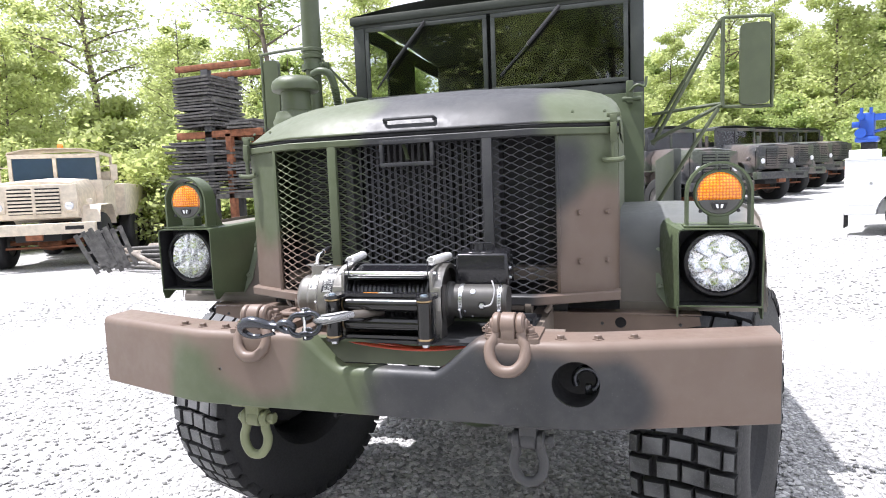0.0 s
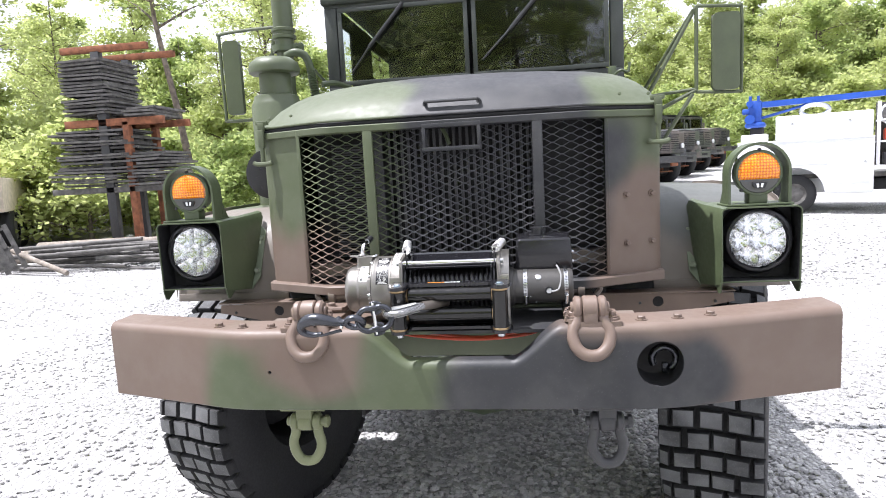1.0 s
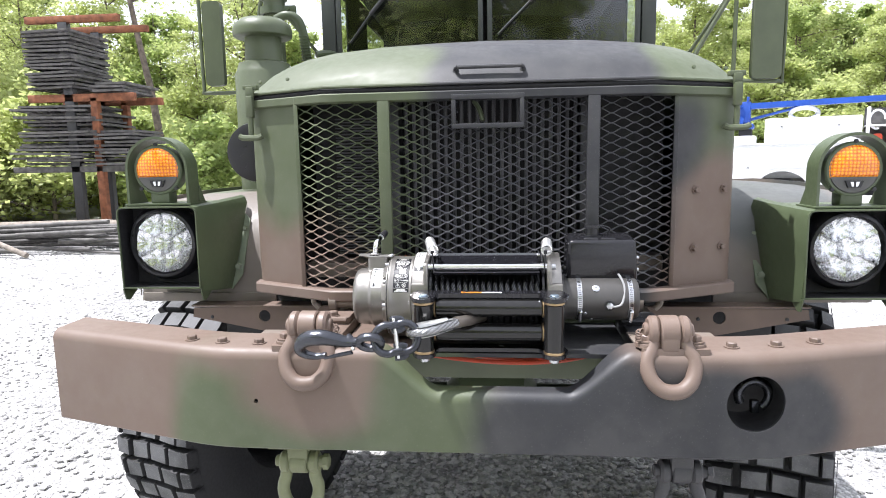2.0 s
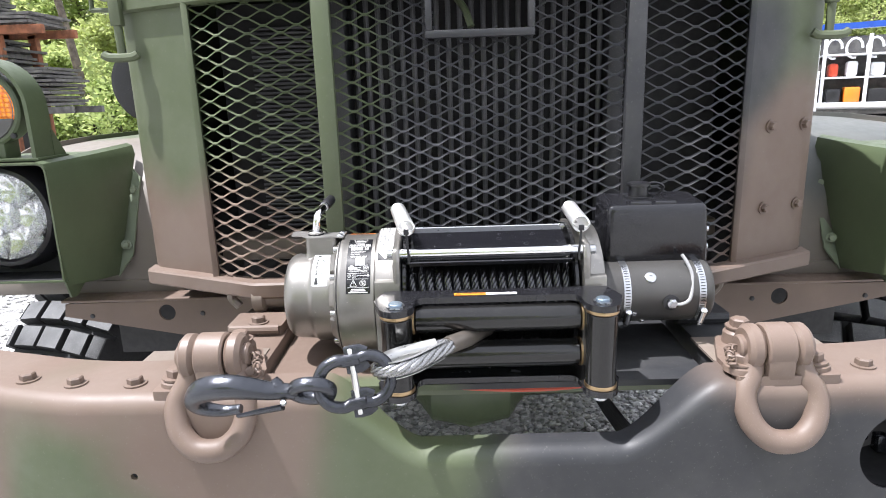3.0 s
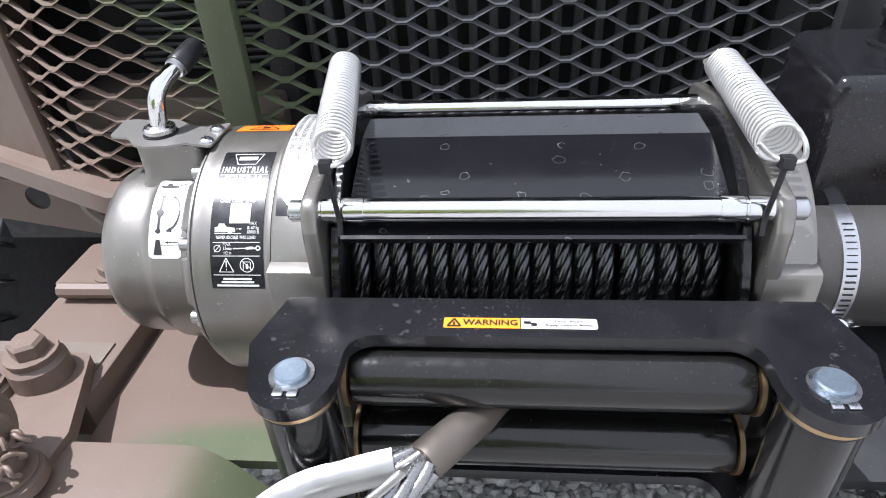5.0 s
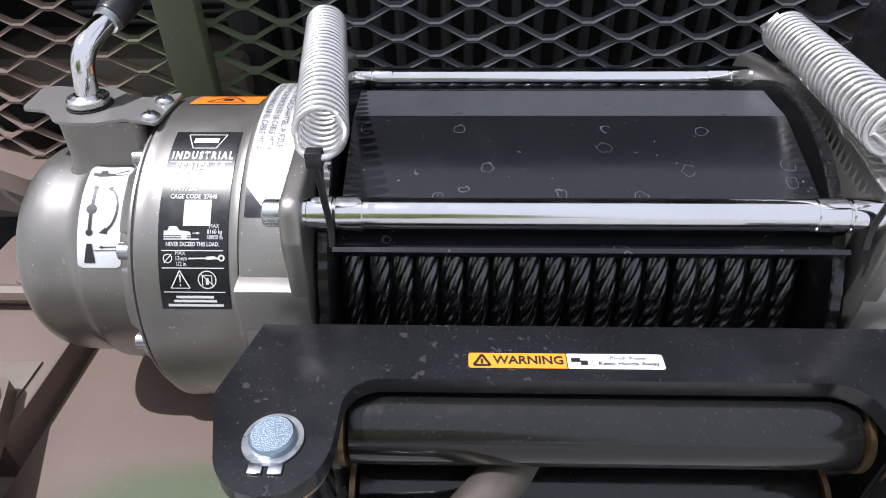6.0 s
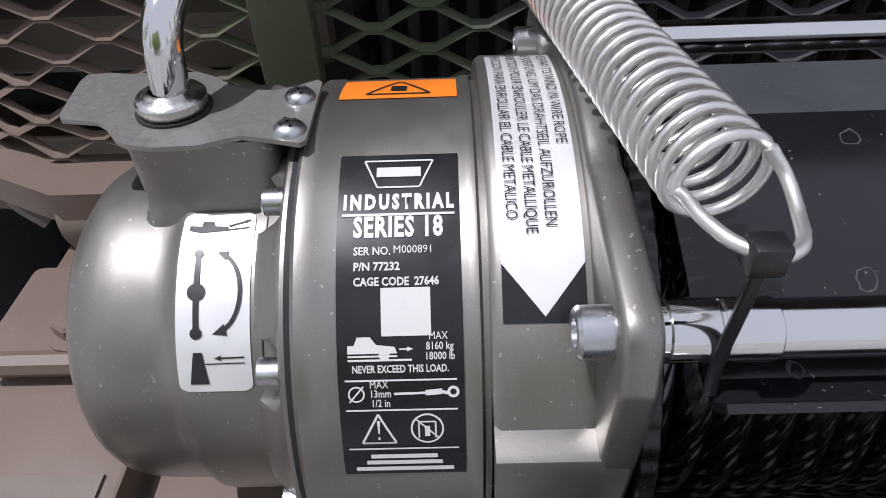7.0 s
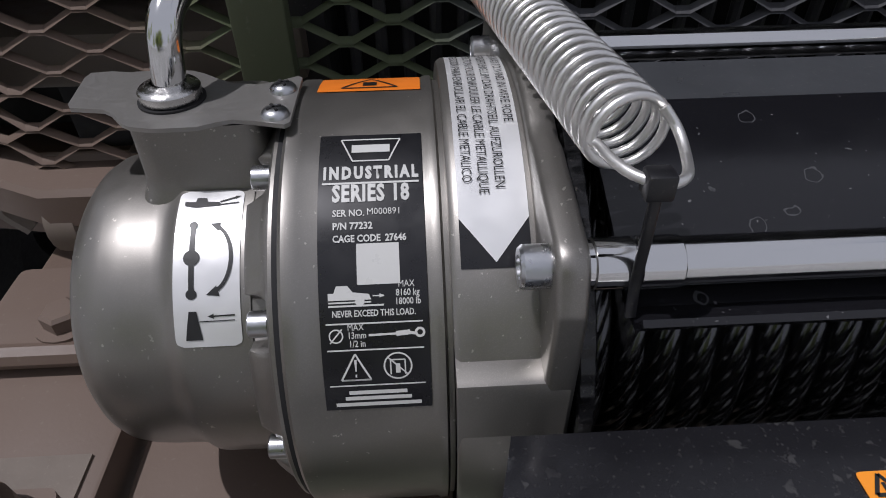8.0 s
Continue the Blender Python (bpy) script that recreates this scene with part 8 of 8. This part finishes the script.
def build_service_truck():
    """White utility body seen along its side; local x runs towards its tail, y across."""
    t = thing("service_truck", (0, 0, 0), "white utility service truck with a blue crane and loaded tool shelves", "truck")

    def low(v):
        return v if v < 0.6 else 0.6 + (v - 0.6) * 0.84

    def B(nm, d, mat, bev=0.02, lab="", under=None):
        bm = BM()
        box(bm, *d[:4], low(d[4]), low(d[5]), bev)
        return part(nm, bm, mat, under or t, lab)
    body = B("utility_body", (0.0, 2.45, 0.0, 0.55, 0.42, 1.72), M["white"], 0.03)
    c = BM()
    rod(c, (1.08, -0.4, 0.42), (1.08, 0.45, 0.42), 0.55, 32)
    cut(body, c)
    B("corner_chest", (0.06, 0.56, 0.02, 0.5, 1.72, 1.92), M["white"], 0.02)
    B("side_chest", (0.72, 2.42, 0.03, 0.5, 1.72, 2.32), M["white"], 0.03)
    B("chest_rail", (0.0, 2.45, -0.02, 0.03, 1.685, 1.725), M["white"], 0.006)
    B("far_side_body", (0.0, 2.45, 1.45, 2.0, 0.5, 1.75), M["white"], 0.02)
    B("bed_floor", (0.0, 4.2, 0.3, 1.9, 0.75, 0.85), M["old_steel"], 0.01)
    B("chassis", (0.1, 4.0, 0.6, 1.4, 0.45, 0.7), M["dull_black"], 0.01)
    for x0, x1 in ((0.08, 0.52), (1.72, 2.38)):
        B("cabinet_door", (x0, x1, -0.008, 0.004, 0.62, 1.6), M["white"], 0.004, "", body)
        B("door_latch", (x1 - 0.10, x1 - 0.05, -0.022, -0.006, 1.10, 1.16), M["zinc"], 0.004, "", body)
    B("cabinet_door", (0.6, 1.66, -0.008, 0.004, 1.10, 1.6), M["white"], 0.004, "", body)
    for x0 in (1.0, 2.0):
        B("chest_latch", (x0, x0 + 0.05, 0.012, 0.032, 2.10, 2.14), M["zinc"], 0.004)
    for s in (0.12, 1.75):
        wheel_into(t, "wheel", (1.08, s + 0.1, 0.41), 0.41, 0.26, (0, 1, 0))
    B("mud_flap", (0.0, 0.02, 0.02, 0.5, 0.16, 0.48), M["dull_black"], 0.004)
    # open tool shelves at the tail
    B("tail_step", (2.45, 4.0, 0.02, 0.6, 0.92, 1.02), M["white"], 0.01)
    for px in (2.48, 3.2, 3.92):
        B("shelf_post", (px, px + 0.06, 0.08, 0.14, 1.02, 2.5), M["white"], 0.008)
    for zz in (1.55, 2.05):
        B("tool_shelf", (2.48, 3.98, 0.1, 0.6, zz, zz + 0.04), M["white"], 0.005)
    B("shelf_back", (2.48, 3.98, 0.6, 0.63, 1.0, 2.5), M["old_steel"], 0.004)
    kit = ((2.60, 0.24, 0.30, "plastic", "red_cable"), (2.90, 0.26, 0.34, "orange_label", "white"), (3.28, 0.34, 0.30, "dull_black", "label_silver"), (3.66, 0.22, 0.36, "red_cable", "blue"))
    for dx, w, h, m1, m2 in kit:
        B("tool_case", (dx, dx + w, 0.12, 0.5, 1.02, 1.02 + h), M[m1], 0.03)
        B("canister", (dx, dx + w * 0.7, 0.15, 0.45, 1.59, 1.59 + h), M[m2], 0.05)
    for k in range(4):
        bm = BM()
        tube(bm, [(2.66 + k * 0.33 + 0.13 * math.cos(a * 0.5), 0.16, 1.95 + 0.18 * math.sin(a * 0.5)) for a in range(11)], 0.024, 6)
        part("hose", bm, M["white"], t, "coiled white hose")
    # crane folded along the body
    crane = part("crane", BM(), M["blue"], t, "blue folding truck crane")
    B("pedestal", (0.20, 0.46, 0.45, 0.75, 1.72, 2.12), M["dull_black"], 0.03, "", crane)
    B("turret", (0.10, 0.50, 0.38, 0.78, 2.10, 2.24), M["blue"], 0.04, "", crane)
    B("elbow", (0.16, 0.42, 0.44, 0.70, 2.24, 2.80), M["blue"], 0.03, "", crane)
    B("valve_block", (0.04, 0.18, 0.42, 0.66, 2.46, 2.60), M["blue"], 0.02, "", crane)
    for zz, rr in ((2.32, 0.10), (2.72, 0.07)):
        bm = BM()
        lathe(bm, (0.20, 0.36, low(zz)), (0, 1, 0), [(0, 0), (0, rr), (0.05, rr), (0.06, rr * 0.6), (0.34, rr * 0.6), (0.35, rr), (0.42, rr), (0.42, 0)], 20)
        part("winch_drum", bm, M["blue"], crane)
    for xx in (0.20, 0.36):
        bm = BM()
        rod(bm, (xx, 0.46, low(2.78)), (xx, 0.46, low(2.92)), 0.03, 10)
        part("hose_fitting", bm, M["blue"], crane)
    bm = BM()
    loft(bm, [[(u, 0.55 + v * 0.09, low(w) + q * h) for v, q in ((-1, -1), (1, -1), (1, 1), (-1, 1))] for u, w, h in ((0.3, 2.68, 0.062), (1.6, 2.70, 0.060), (3.0, 2.72, 0.056), (5.2, 2.76, 0.050))], closed=True, caps=True)
    part("boom", bm, M["blue"], crane)
    bm = BM()
    rod(bm, (0.4, 0.55, low(2.34)), (1.35, 0.55, low(2.62)), 0.032, 10)
    part("ram", bm, M["blue"], crane)
    bm = BM()
    tube(bm, [(1.42 + 0.25 * math.cos(k * math.tau / 24), 0.3, low(2.42) + 0.12 * math.sin(k * math.tau / 24)) for k in range(24)], 0.045, 8, True)
    part("hose_reel", bm, M["zinc"], t)
    x, y = 4.88, 12.60
    t.matrix_world = Matrix.Translation((x, y, ground_z(x + 1, y - 0.4))) @ Matrix.Rotation(radians(-24), 4, 'Z')
    return t


build_service_truck()


def build_tower():
    """Stacked steel grating panels on beams and posts."""
    rng = random.Random(12)
    t = thing("grating_stack", (-9.25, 12.2, 0), "tall stack of weathered steel grating panels on rusty beams", "steel stack")
    y0 = 11.7

    def panel_mesh(w, d):
        bm = BM()
        for k in range(7):
            u = -w / 2 + k * w / 6
            box(bm, u - 0.02, u + 0.02, -d / 2, d / 2, 0.0, 0.05)
        for v in (-d / 2, -d / 6, d / 6, d / 2):
            box(bm, -w / 2, w / 2, v - 0.02, v + 0.02, 0.0, 0.045)
        return mesh_of("grating_panel", bm, M["old_steel"])

    def pile(cx, w, z0, z1, d=1.3, step=0.075, jit=0.07, yc=y0 + 0.6):
        me = panel_mesh(w, d)
        z = z0
        while z < z1:
            ob = new("grating_panel", me)
            ob.parent = t
            ob.location = Vector((cx + rng.uniform(-jit, jit), yc + rng.uniform(-jit, jit), z)) - Vector((-9.25, 12.2, 0))
            ob.rotation_euler = (rng.uniform(-0.02, 0.02), rng.uniform(-0.025, 0.025), rng.uniform(-0.10, 0.10))
            z += step
    pile(-9.40, 1.00, 3.20, 4.40)
    pile(-9.42, 1.60, 1.60, 2.85, jit=0.16)
    pile(-8.20, 0.62, 3.10, 3.32)
    pile(-8.15, 0.75, 1.60, 2.30, jit=0.14)

    def beam(nm, x0, x1, ya, yb, z0, z1, mat):
        bm = BM()
        box(bm, x0, x1, ya, yb, z0, z1, 0.01)
        part(nm, bm, mat, t)
    t.location.x, t.scale = -9.42, (1.06, 1.0, 1.035)
    for yy in (y0, y0 + 1.1):
        beam("beam", -9.90, -7.90, yy, yy + 0.12, 4.52, 4.66, M["rust"])
        beam("beam", -10.00, -7.70, yy, yy + 0.12, 2.92, 3.08, M["rust"])
        beam("beam", -10.50, -7.40, yy, yy + 0.12, 1.45, 1.58, M["old_steel"])
        beam("post", -9.20, -9.00, yy, yy + 0.15, -0.10, 4.55, M["dark_paint"])
        beam("post", -8.65, -8.50, yy, yy + 0.15, -0.10, 3.00, M["rust"])
    beam("foot", -8.95, -8.15, y0 - 0.1, y0 + 0.9, -0.05, 0.15, M["rust"])
    # rods, logs and scrap on the ground in front
    def stick(nm, a, b, r, mat, lab, cat, grp):
        bm = BM()
        a, b = Vector(a), Vector(b)
        rod(bm, a, b, r, 10)
        solo(nm, bm, mat, (a.x, a.y, min(a.z, b.z) - r), lab, cat, grp)
    for k in range(34):
        x = rng.uniform(-11.2, -8.2)
        yy = rng.uniform(9.7, 11.2)
        ln = rng.uniform(1.6, 3.6)
        a = rng.uniform(-0.35, 0.35)
        z = ZG + 0.05 + rng.uniform(0, 0.45)
        stick("steel_bar", (x, yy, z), (x + ln * math.cos(a), yy + ln * math.sin(a) * 0.6, z + rng.uniform(-0.06, 0.12)), rng.uniform(0.025, 0.05), M["old_steel"], "weathered steel bar lying in a scrap heap", "steel bar", "scrap bars")
    for k in range(5):
        x = -11.3 + k * 0.55
        stick("log", (x, 10.9 + 0.2 * k % 0.5, ZG + 0.2 + 0.16 * (k % 2)), (x + 2.4, 11.4, ZG + 0.22 + 0.16 * (k % 2)), 0.15, M["log"], "grey barked log in the heap", "log", "logs")
    stick("pipe", (-10.3, 9.6, 0.55), (-8.6, 9.2, 0.02), 0.05, M["log"], "pale pipe leaning on the heap", "pipe", "pipes")
    for k in range(3):
        bm = BM()
        w = 0.32
        a = rng.uniform(-0.1, 0.1)
        m = Matrix.Translation((-10.20 + k * 0.19, 9.1 + 0.14 * k, ZG + 0.11)) @ Matrix.Rotation(radians(40) + a, 4, 'Z') @ Matrix.Rotation(radians(-25 + 3 * k), 4, 'Y') @ Matrix.Rotation(radians(-10), 4, 'X')
        for q in range(3):
            box(bm, -w / 2 + q * w / 2 - 0.045, -w / 2 + q * w / 2 + 0.045, -0.02, 0.02, 0, 0.95, m=m)
        for q in (0.05, 0.45, 0.86):
            box(bm, -w / 2, w / 2, -0.02, 0.02, q, q + 0.05, m=m)
        solo("steel_rack", bm, M["old_steel"], tuple(m.translation), "rusty steel rack frame leaning in a row", "rack", "leaning racks")


build_tower()
